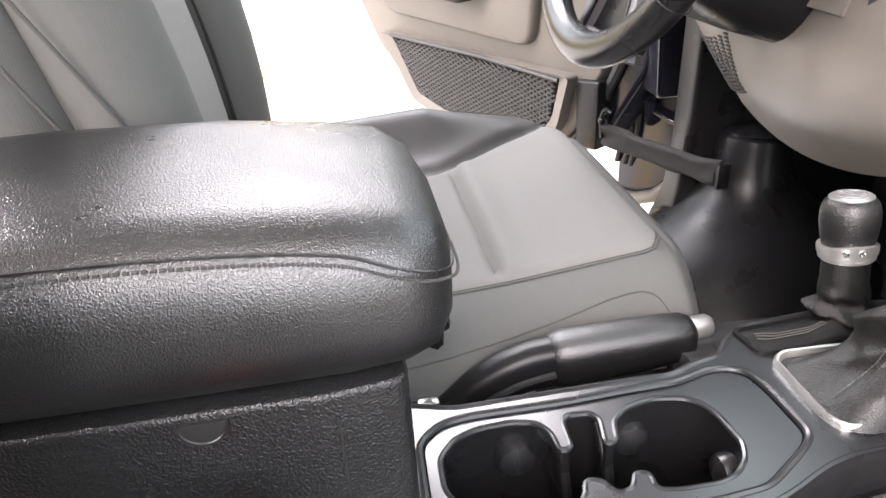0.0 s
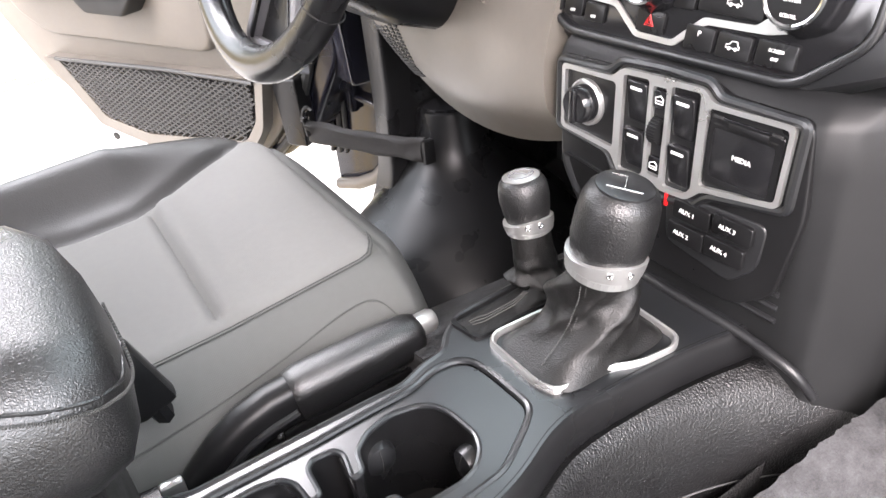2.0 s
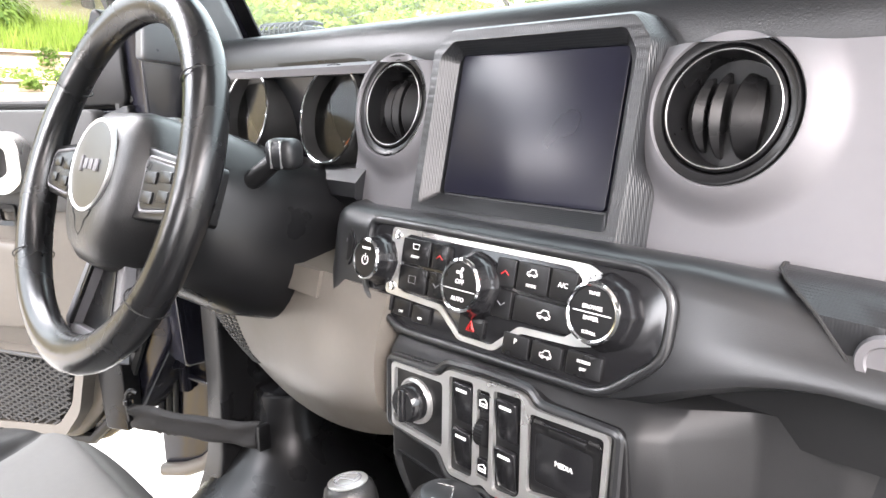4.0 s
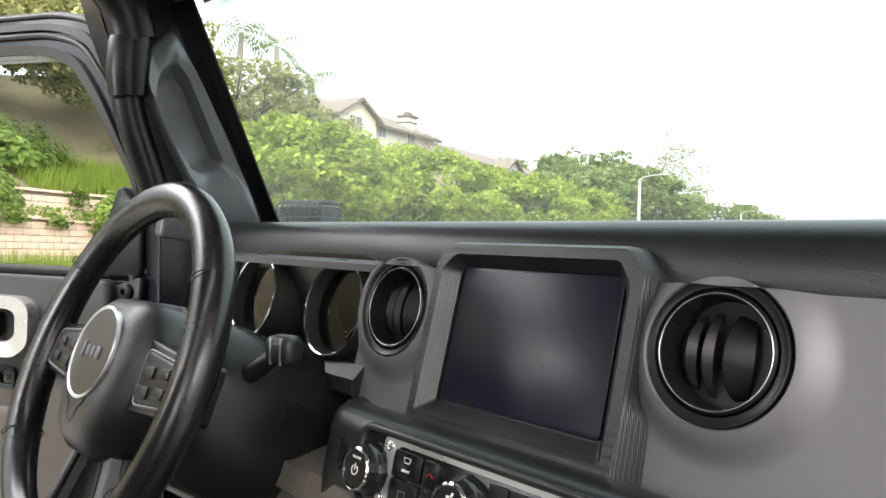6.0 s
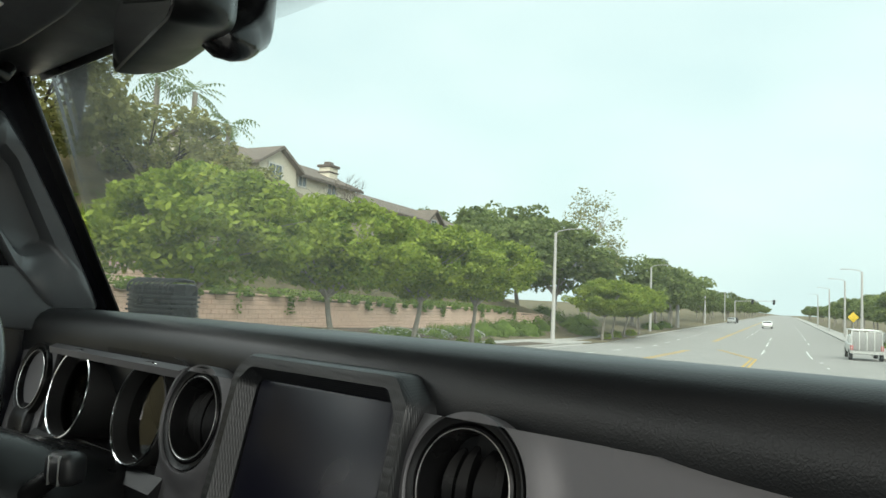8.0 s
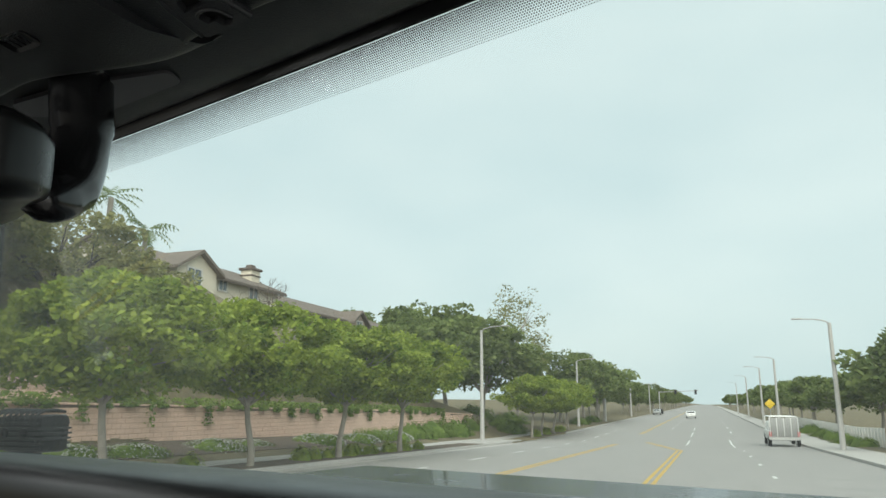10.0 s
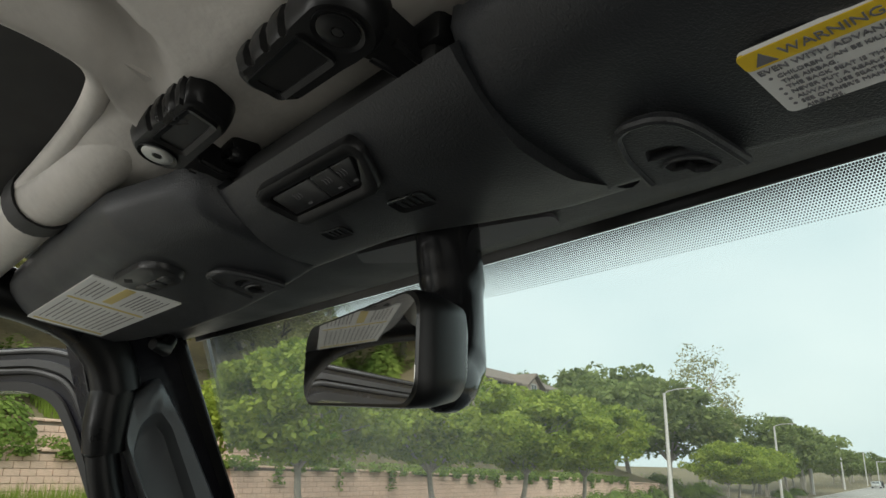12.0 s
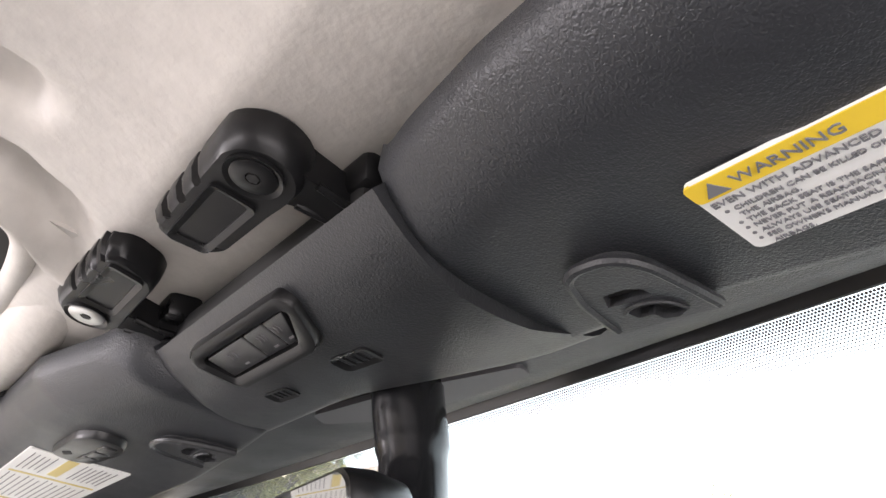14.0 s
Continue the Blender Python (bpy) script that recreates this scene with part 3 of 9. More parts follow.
# ---- instrument cluster ----
CM = face(-0.365, 0.012, 0.943, 12)
cluster = thing("instrument_cluster", "two round black gauges in a recessed black binnacle", "instruments", at=CM.translation)
bm = bmesh.new()
hole = rpoly([(-0.160, -0.050), (0.150, -0.050), (0.160, 0.030), (0.120, 0.052), (-0.125, 0.052), (-0.160, 0.035)], 0.02, 4)
rim = rpoly([(-0.176, -0.062), (0.164, -0.062), (0.176, 0.036), (0.128, 0.062), (-0.132, 0.062), (-0.176, 0.042)], 0.02, 4)
loft(bm, [[CM @ V(*p, -0.02) for p in rim], [CM @ V(*p, 0.016) for p in rim], [CM @ V(*p, 0.014) for p in hole], [CM @ V(*p, -0.045) for p in hole]], cap=False)
bm.faces.new([v for v in bm.verts][-len(hole):])
part("binnacle", bm, M_BLACK, cluster, "black binnacle")
bm = bmesh.new()
prism(bm, rr(0.115, 0.092, 0.006, 3, 0.0, 0.0), -0.034, -0.030, CM, 0.001)
part("display", bm, material("cluster_glass", (0.008, 0.008, 0.010), 0.05, var=0.03, rough_var=0.01, spec=0.7), cluster, "unlit glossy display between the gauges")
for gx in (-0.095, 0.090):
    g = Matrix(CM) @ flat(gx, -0.001, 0.0)
    bm = bmesh.new()
    lathe(bm, [(0.0560, -0.04), (0.0550, 0.026), (0.0535, 0.029), (0.0515, 0.027), (0.0490, -0.025), (0.0, -0.025)], g, 64)
    gauge = part("gauge", bm, M_DARK, cluster, "round black gauge")
    bm = bmesh.new()
    tube(bm, [g @ V(0.0535 * math.cos(2 * math.pi * i / 64), 0.0535 * math.sin(2 * math.pi * i / 64), 0.028) for i in range(64)], 0.0014, 6, True)
    part("bright_ring", bm, M_CHROME, gauge, "chrome ring")
    bm = bmesh.new()
    for i in range(33):
        a = radians(-130 + 260 * i / 32)
        r0 = 0.040 if i % 4 == 0 else 0.0425
        box(bm, (0, (r0 + 0.0455) / 2, -0.0235), (0.0010, 0.0455 - r0, 0.0006), 0, g @ pose(0, 0, 0, 0, 0, math.degrees(a)))
    part("scale_marks", bm, M_MARK, gauge)
    bm = bmesh.new()
    box(bm, (0, 0.018, -0.021), (0.0016, 0.044, 0.001), 0, g @ pose(0, 0, 0, 0, 0, 132))
    lathe(bm, [(0.006, -0.024), (0.006, -0.019), (0.004, -0.018), (0, -0.018)], g, 20)
    part("needle", bm, material("orange_needle", (0.65, 0.16, 0.04), 0.5), gauge, "orange needle")
    bm = bmesh.new()
    lathe(bm, [(0.0485, 0.012), (0.0485, 0.0125), (0, 0.0125)], g, 40)
    part("lens", bm, M_LENS, gauge)

# ---- climate controls ----
KM = face(0.029, -0.0885, 0.821, 12)
climate = thing("climate_control_panel", "black climate panel with three chrome-ringed knobs", "control panel", at=KM.translation)
bm = bmesh.new()
plate = rpoly([(-0.142, 0.040), (0.132, 0.040), (0.150, 0.026), (0.150, -0.012), (0.112, -0.044), (-0.088, -0.048), (-0.142, -0.022)], 0.012, 5)
prism(bm, plate, -0.004, 0.0015, KM, 0.002)
part("plate", bm, M_GLOSS, climate, "gloss black face plate")
bm = bmesh.new()
tube(bm, [KM @ V(*p, 0.002) for p in inset(plate, -0.0015)], 0.0034, 10, True)
part("bezel", bm, M_CROSS, climate, "rounded black lip round the panel")


def knob(parent, m, r, tall, caption):
    bm = bmesh.new()
    lo = []
    for h, k in ((0.0, 1.24), (tall * 0.25, 1.22), (tall * 0.5, 1.08), (tall * 0.62, 1.03), (tall * 0.85, 1.0), (tall, 0.97)):
        lo.append([m @ V(r * k * (1 + 0.035 * (1 if (i // 2) % 4 == 0 else 0)) * math.cos(2 * math.pi * i / 64),
                         r * k * (1 + 0.035 * (1 if (i // 2) % 4 == 0 else 0)) * math.sin(2 * math.pi * i / 64), h) for i in range(64)])
    loft(bm, lo)
    k = part("knob", bm, M_GLOSS, parent, caption)
    bm = bmesh.new()
    lathe(bm, [(r * 0.98, tall - 0.004), (r * 0.98, tall + 0.0006), (r * 0.90, tall + 0.0014), (r * 0.84, tall + 0.0010), (r * 0.82, tall - 0.002)], m, 48)
    part("chrome_ring", bm, M_CHROME, k, "chrome ring")
    bm = bmesh.new()
    lathe(bm, [(r * 0.82, tall - 0.002), (r * 0.82, tall + 0.0004), (0, tall + 0.0006)], m, 40)
    part("cap", bm, M_BLACK, k)
    return k


k1 = knob(climate, KM @ flat(-0.124, 0.006, 0.0), 0.0180, 0.020, "volume knob with a chrome ring")
words("VOLUME", 0.0030, KM @ flat(-0.124, 0.015, 0.0209), M_MARK, k1)
bm = bmesh.new()
tube(bm, [KM @ V(-0.124 + 0.0040 * math.cos(radians(a)), 0.005 + 0.0040 * math.sin(radians(a)), 0.0209) for a in range(120, 421, 20)], 0.0004, 5)
tube(bm, [KM @ V(-0.124, 0.005, 0.0209), KM @ V(-0.124, 0.0105, 0.0209)], 0.0004, 5)
part("power_mark", bm, M_MARK, k1)
k2 = knob(climate, KM @ flat(-0.009, 0.004, 0.0), 0.0208, 0.020, "fan knob with a chrome ring")
words("OFF", 0.0050, KM @ flat(-0.009, 0.0065, 0.0209), M_MARK, k2)
words("AUTO", 0.0048, KM @ flat(-0.009, -0.0065, 0.0209), M_MARK, k2)
bm = bmesh.new()
for a in (90, 210, 330):
    box(bm, (0, 0.0025, 0), (0.0022, 0.0036, 0.0004), 0.0008, KM @ flat(-0.009, 0.0135, 0.0209) @ pose(0, 0, 0, 0, 0, a))
box(bm, (-0.009, 0.0005, 0.0207), (0.032, 0.0005, 0.0005), 0, KM)
part("fan_mark", bm, M_MARK, k2)
k3 = knob(climate, KM @ flat(0.108, 0.008, 0.0), 0.0204, 0.020, "tuning knob with a chrome ring")
words("TUNE", 0.0032, KM @ flat(0.108, 0.0205, 0.0209), M_MARK, k3)
words("BROWSE", 0.0038, KM @ flat(0.108, 0.0115, 0.0209), M_MARK, k3)
words("ENTER", 0.0038, KM @ flat(0.108, 0.0045, 0.0209), M_MARK, k3)
words("SCROLL", 0.0030, KM @ flat(0.108, -0.0045, 0.0209), M_MARK, k3)
bm = bmesh.new()
box(bm, (0.108, 0.008, 0.0207), (0.028, 0.0006, 0.0006), 0, KM)
part("rule", bm, M_MARK, k3)

# one silver frame round the buttons, wide at its corners, dipping below the hazard switch
bm = bmesh.new()
holed_plate(bm, rpoly([(-0.113, 0.0365), (0.090, 0.0365), (0.104, 0.030), (0.106, 0.0), (0.103, -0.016), (0.088, -0.0195), (0.040, -0.0215), (0.017, -0.0405), (-0.020, -0.0405), (-0.0445, -0.0225), (-0.113, -0.0205)], 0.004, 3),
            [rpoly([(-0.092, 0.0325), (0.076, 0.0325), (0.086, 0.026), (0.087, -0.008), (0.078, -0.0155), (0.0375, -0.0172), (0.0145, -0.0365), (-0.0175, -0.0365), (-0.0425, -0.0182), (-0.092, -0.0165), (-0.098, -0.009), (-0.098, 0.026)], 0.003, 3)], 0.0, 0.0030)
bm.transform(KM)
part("button_frame", bm, M_SILVER, climate, "satin silver frame round the buttons", smooth=20)
for x, y in ((-0.1050, 0.0300), (-0.1045, -0.0135), (0.0955, 0.0265), (0.0955, -0.0115)):
    bm = bmesh.new()
    lathe(bm, [(0.0040, 0.002), (0.0040, 0.0040), (0.0028, 0.0044), (0.0022, 0.0030), (0, 0.0030)], KM @ flat(x, y, 0), 16)
    part("screw", bm, M_CHROME, climate, "bright corner screw")


def button(parent, m, w, h, cap="", size=0.004, deep=0.003, dy=0.0):
    bm = bmesh.new()
    prism(bm, rr(w, h, 0.0016, 3), -0.001, deep, m, 0.0008)
    b = part("button", bm, M_BLACK, parent)
    if cap:
        words(cap, size, m @ flat(0, dy, deep + 0.0002), M_MARK, b)
    return b


def icon_car(parent, m, s):
    bm = bmesh.new()
    tube(bm, [m @ V(s * x, s * y, 0.0003) for x, y in ((-1, -0.3), (-1, 0.1), (-0.5, 0.2), (-0.2, 0.6), (0.6, 0.6), (0.8, 0.1), (1, 0.0), (1, -0.3))], s * 0.08, 5, True)
    for x in (-0.5, 0.5):
        tube(bm, [m @ V(s * (x + 0.2 * math.cos(i)), s * (-0.35 + 0.2 * math.sin(i)), 0.0003) for i in (0, 1, 2, 3, 4, 5)], s * 0.07, 5, True)
    part("symbol", bm, M_MARK, parent)


b = button(climate, KM @ flat(-0.079, 0.019, 0.0015), 0.034, 0.021, "FRONT", 0.0030, dy=-0.004)
bm = bmesh.new()
tube(bm, [KM @ V(-0.079 + x, 0.0225 + y, 0.0048) for x, y in ((-0.004, 0.003), (0.004, 0.003), (0.003, -0.001), (-0.003, -0.001))], 0.0004, 5, True)
part("defrost_mark", bm, M_MARK, b)
b = button(climate, KM @ flat(-0.079, -0.004, 0.0015), 0.034, 0.021)
bm = bmesh.new()
tube(bm, [KM @ V(-0.079 + x, -0.004 + y, 0.0048) for x, y in ((-0.004, 0.003), (0.004, 0.003), (0.004, -0.003), (-0.004, -0.003))], 0.0003, 5, True)
part("defrost_mark", bm, M_INK, b)
for x in (-0.050, 0.020):
    for y, s, mm in ((0.019, 1, M_RED), (-0.004, -1, M_INK)):
        b = button(climate, KM @ flat(x, y, 0.0015), 0.018, 0.021)
        bm = bmesh.new()
        tube(bm, [KM @ V(x - 0.0035, y - 0.0014 * s, 0.0048), KM @ V(x, y + 0.0014 * s, 0.0048), KM @ V(x + 0.0035, y - 0.0014 * s, 0.0048)], 0.0004, 5)
        part("arrow_mark", bm, mm, b)
b = button(climate, KM @ flat(0.045, 0.019, 0.0015), 0.028, 0.021, "MODE", 0.0032, dy=-0.0055)
icon_car(b, KM @ flat(0.045, 0.0225, 0.0048), 0.0045)
button(climate, KM @ flat(0.072, 0.019, 0.0015), 0.022, 0.021, "A/C", 0.0050)
b = button(climate, KM @ flat(0.057, -0.004, 0.0015), 0.050, 0.018)
icon_car(b, KM @ flat(0.060, -0.004, 0.0048), 0.0055)
for x, t in ((-0.112, "MUTE"), (-0.088, "OFF"), (-0.064, "OFF")):
    button(climate, KM @ flat(x, -0.028 - 0.06 * (x + 0.112), 0.0010), 0.021, 0.014, t, 0.0032, dy=-0.003)
b = button(climate, KM @ flat(-0.007, -0.0275, 0.0010), 0.026, 0.016)
bm = bmesh.new()
tube(bm, [KM @ V(-0.007 + x, -0.0275 + y, 0.0043) for x, y in ((-0.0042, -0.003), (0.0042, -0.003), (0, 0.0045))], 0.0005, 5, True)
tube(bm, [KM @ V(-0.007 + x, -0.0275 + y, 0.0043) for x, y in ((-0.0020, -0.0018), (0.0020, -0.0018), (0, 0.0018))], 0.0004, 5, True)
part("hazard_triangle", bm, M_RED, b, "red hazard triangle")
b = button(climate, KM @ flat(0.038, -0.031, 0.0010), 0.024, 0.016, "P", 0.0055, dy=0.003)
b = button(climate, KM @ flat(0.066, -0.031, 0.0010), 0.026, 0.016)
icon_car(b, KM @ flat(0.066, -0.0305, 0.0043), 0.005)
b = button(climate, KM @ flat(0.097, -0.030, 0.0010), 0.028, 0.016)
words("SCREEN", 0.0030, KM @ flat(0.097, -0.0275, 0.0043), M_MARK, b)
words("OFF", 0.0030, KM @ flat(0.097, -0.0325, 0.0043), M_MARK, b)

# start button in its own well
ST = face(-0.157, -0.080, 0.829, 10, -14)
start_button = thing("start_button", "round black engine start button in a dark collar", "button", at=ST.translation)
bm = bmesh.new()
lathe(bm, [(0.0215, -0.004), (0.0210, 0.0030), (0.0190, 0.0034), (0.0175, 0.001), (0.0, 0.0005)], ST, 40)
col = part("collar", bm, M_GLOSS, start_button)
bm = bmesh.new()
lathe(bm, [(0.0165, 0.0), (0.0160, 0.0035), (0.0145, 0.0042), (0.0, 0.0038)], ST, 40)
part("push_cap", bm, M_BLACK, start_button)
words("START", 0.0048, ST @ flat(0, 0.006, 0.0045), M_INK, start_button)
words("ON", 0.0042, ST @ flat(0, -0.008, 0.0045), M_INK, start_button)

# ---- switch panel ----
WM = face(0.055, -0.1135, 0.722, 2)
switches = thing("switch_panel", "black switch panel with silver window-switch frames", "control panel", at=WM.translation)
bm = bmesh.new()
prism(bm, rpoly([(-0.112, 0.038), (-0.050, 0.040), (-0.040, 0.047), (0.040, 0.049), (0.052, 0.043), (0.114, 0.043), (0.120, -0.020), (0.110, -0.085), (0.080, -0.108), (0.000, -0.108), (-0.080, -0.098), (-0.108, -0.060)], 0.010, 4), -0.004, 0.0015, WM, 0.002)
part("plate", bm, M_BLACK, switches)


SILVER = rpoly([(-0.106, 0.031), (-0.049, 0.033), (-0.039, 0.042), (-0.002, 0.044), (0.036, 0.045), (0.044, 0.037), (0.105, 0.039), (0.103, -0.018), (0.043, -0.029), (0.032, -0.040), (0.006, -0.042), (-0.002, -0.037),
                (-0.010, -0.042), (-0.037, -0.043), (-0.047, -0.028), (-0.106, -0.024)], 0.005, 4)
bm = bmesh.new()
holed_plate(bm, SILVER, [rpoly(q, r_, 3) for q, r_ in (
    ([(-0.1022, 0.0272), (-0.0445, 0.0295), (-0.0445, -0.0240), (-0.1022, -0.0205)], 0.004),
    ([(-0.0372, 0.0376), (-0.0118, 0.0394), (-0.0118, -0.0340), (-0.0160, -0.0384), (-0.0372, -0.0392)], 0.003),
    ([(0.0088, 0.0398), (0.0340, 0.0412), (0.0346, -0.0300), (0.0285, -0.0364), (0.0088, -0.0378)], 0.003),
    ([(0.0408, 0.0332), (0.1015, 0.0354), (0.0996, -0.0150), (0.0408, -0.0254)], 0.004),
    ([(-0.0078, 0.0360), (0.0048, 0.0368), (0.0048, -0.0326), (-0.0078, -0.0318)], 0.002))], 0.0, 0.0050)
bm.transform(WM)
part("switch_frame", bm, M_SILVER, switches, "one-piece satin silver frame", smooth=20)
bm = bmesh.new()
tube(bm, [WM @ V(*p, 0.0015) for p in inset(SILVER, -0.0055)], 0.0034, 8, True)
part("bezel", bm, M_CROSS, switches, "rounded black lip round the frame")
bm = bmesh.new()
CUB = rpoly([(-0.104, -0.046), (-0.030, -0.053), (-0.030, -0.092), (-0.070, -0.090), (-0.092, -0.074)], 0.008, 4)
ring(bm, CUB, inset(CUB, 0.005), -0.002, 0.004, WM, 0.002)
cubby = part("cubby", bm, M_CROSS, switches, "small open cubby with a rounded lip")
# near-black plate at the surface, coloured as the shaded depth of the cubby
bm = bmesh.new()
prism(bm, inset(CUB, 0.005), -0.003, 0.0012, WM)
part("cubby_back", bm, M_DARK, cubby)
bm = bmesh.new()
lathe(bm, [(0.0195, 0.0), (0.0190, 0.004), (0.0170, 0.0055), (0.0160, 0.004)], WM @ flat(-0.078, 0.004, 0), 40)
part("dial_ring", bm, M_SILVER, switches, "bright silver ring")
bm = bmesh.new()
lathe(bm, [(0.0155, 0.0), (0.0150, 0.014), (0.0125, 0.017), (0.0, 0.0175)], WM @ flat(-0.078, 0.004, 0), 32)
box(bm, (-0.078, 0.004, 0.016), (0.006, 0.028, 0.008), 0.002, WM)
part("dial", bm, M_GLOSS, switches, "gloss black rotary dial")
for x in (-0.0228, 0.0205):
    for y in (0.020, -0.017):
        bm = bmesh.new()
        prism(bm, rr(0.019, 0.032, 0.002, 3), 0.0, 0.0045, WM @ flat(x, y, 0) @ pose(0, 0, 0, 8, 0, 0), 0.001)
        sw = part("window_switch", bm, M_GLOSS, switches)
        bm = bmesh.new()
        box(bm, (x, y + 0.010, 0.0062), (0.011, 0.0022, 0.0006), 0.0002, WM)
        part("mark", bm, M_MARK, sw)
bm = bmesh.new()
lathe(bm, [(0.0105, -0.004), (0.0105, 0.004)], WM @ flat(-0.002, 0.003, 0.0) @ pose(0, 0, 0, 0, 90, 0), 28)
for i in range(28):
    a = 2 * math.pi * i / 28
    box(bm, (0, 0.0105 * math.cos(a), 0.0105 * math.sin(a)), (0.008, 0.0012, 0.0012), 0, WM @ flat(-0.002, 0.003, 0.0))
part("thumb_wheel", bm, M_BLACK, switches, "ribbed thumb wheel")
for y in (0.027, -0.024):
    bm = bmesh.new()
    prism(bm, rr(0.0108, 0.0130, 0.0012, 3), 0.001, 0.0044, WM @ flat(-0.0015, y, 0), 0.0004)
    lock = part("window_lock", bm, M_GLOSS, switches, "small black window lock button")
    bm = bmesh.new()
    tube(bm, [WM @ V(-0.0015 + px, y + py, 0.0047) for px, py in ((-0.0035, -0.003), (0.0035, -0.003), (0.0035, 0.001), (0.001, 0.003), (-0.0035, 0.001))], 0.0004, 5, True)
    tube(bm, [WM @ V(-0.0035, y - 0.001, 0.0047), WM @ V(0.0015, y - 0.001, 0.0047)], 0.0004, 5)
    part("window_symbol", bm, M_MARK, lock)
bm = bmesh.new()
prism(bm, rr(0.056, 0.046, 0.003, 3), 0.0, 0.003, WM @ flat(0.0708, 0.006, 0), 0.001)
cover = part("media_cover", bm, M_GLOSS, switches, "gloss black media port cover")
words("MEDIA", 0.0050, WM @ flat(0.0705, 0.004, 0.0033), M_MARK, cover)
bm = bmesh.new()
box(bm, (0.0735, 0.0255, 0.004), (0.030, 0.005, 0.003), 0.001, WM)
part("thumb_lip", bm, M_BLACK, cover)
for x in (0.0485, 0.0930):
    bm = bmesh.new()
    box(bm, (x, 0.0265, 0.0032), (0.008, 0.007, 0.0012), 0.0004, WM)
    part("flap_notch", bm, M_DARK, cover)
bm = bmesh.new()
ring(bm, rr(0.055, 0.046, 0.003, 3, 0.0708, 0.005), rr(0.047, 0.036, 0.003, 3, 0.0698, 0.003), 0.001, 0.0042, WM, 0.0008)
part("flap_step", bm, M_BLACK, cover)
bm = bmesh.new()
prism(bm, rpoly([(0.012, -0.040), (0.098, -0.034), (0.096, -0.068), (0.076, -0.090), (0.016, -0.080)], 0.008, 4), 0.0, 0.003, WM, 0.0015)
part("aux_plate", bm, M_SOFT, switches)
for x, y, t in ((0.039, -0.0490, "AUX 1"), (0.074, -0.0465, "AUX 3"), (0.036, -0.0680, "AUX 2"), (0.070, -0.0660, "AUX 4")):
    bm = bmesh.new()
    prism(bm, rr(0.033, 0.0155, 0.002, 3), 0.002, 0.0065, WM @ flat(x, y, 0), 0.001)
    b = part("aux_switch", bm, M_BLACK, switches)
    words(t, 0.0050, WM @ flat(x - 0.003, y, 0.0068), M_MARK, b)
bm = bmesh.new()
box(bm, (0.0135, -0.046, 0.003), (0.003, 0.013, 0.004), 0.001, WM)
part("red_tab", bm, M_RED, switches, "small red tab")


# ---- steering wheel ----
SW = face(-0.345, -0.228, 0.895, 20, 3)
wheel = thing("steering_wheel", "black leather steering wheel with silver lower spokes", "steering wheel", at=SW.translation)
bm = bmesh.new()
RIM = [SW @ V(0.1740 * math.cos(2 * math.pi * i / 96), 0.1740 * math.sin(2 * math.pi * i / 96), 0.0) for i in range(96)]
tube(bm, RIM, [0.0165 + 0.0018 * max(0, math.cos(2 * (2 * math.pi * i / 96) - 0.6)) for i in range(96)], 16, True, 1.15)
rim = part("rim", bm, M_WHEEL, wheel, "smooth black leather rim")
for a in (32, 148, 215, 325):
    bm = bmesh.new()
    c, s = math.cos(radians(a)), math.sin(radians(a))
    o = SW @ V(0.174 * c, 0.174 * s, 0)
    e1 = (SW.to_3x3() @ V(c, s, 0)).normalized()
    e2 = (SW.to_3x3() @ V(0, 0, 1)).normalized()
    tube(bm, [o + 0.0182 * (e1 * math.cos(t) + e2 * 1.12 * math.sin(t)) for t in [2 * math.pi * i / 24 for i in range(24)]], 0.0007, 5, True)
    part("rim_seam", bm, M_DARK, rim)
bm = bmesh.new()
for a0, a1 in ((40, 140), (222, 240), (300, 318), (150, 205)):
    for i in range(int((a1 - a0) / 1.6)):
        a = radians(a0 + 1.6 * i)
        p = SW @ V(0.1572 * math.cos(a), 0.1572 * math.sin(a), 0.004)
        q = SW @ V(0.1572 * math.cos(a + 0.018), 0.1572 * math.sin(a + 0.018), -0.004)
        tube(bm, [p, q], 0.0013, 4)
tagged(part("stitching", bm, M_WHEEL, rim, "black stitches along the inner edge"), kind="stuff")
SH = SW @ flat(0, -0.006, -0.026)      # hub, sunk behind the rim
HUB = rpoly([(-0.084, 0.030), (-0.052, 0.074), (0.052, 0.074), (0.084, 0.030), (0.074, -0.040), (0.038, -0.086), (-0.038, -0.086), (-0.074, -0.040)], 0.040, 7)
bm = bmesh.new()
lo = []
for h, k in ((-0.040, 0.90), (-0.012, 1.0), (0.012, 0.99), (0.026, 0.93), (0.036, 0.80), (0.041, 0.60), (0.043, 0.35)):
    lo.append([SH @ V(x * k, y * k, h) for x, y in HUB])
loft(bm, lo)
hub = part("airbag_cover", bm, material("hub_vinyl", (0.0095, 0.0095, 0.0100), 0.36, bump=0.4, bump_scale=900, grain="leather"), wheel, "grained black airbag cover")
bm = bmesh.new()
lathe(bm, [(0.046, 0.036), (0.046, 0.0440), (0.0445, 0.0452), (0.0425, 0.0440), (0.0425, 0.036)], SH @ flat(0, 0.012, 0), 56)
part("badge_ring", bm, M_SILVER, hub, "satin badge ring")
bm = bmesh.new()
lathe(bm, [(0.0425, 0.036), (0.0425, 0.0438), (0, 0.0446)], SH @ flat(0, 0.012, 0), 56)
part("badge_disc", bm, M_SATIN, hub, "grey badge disc")
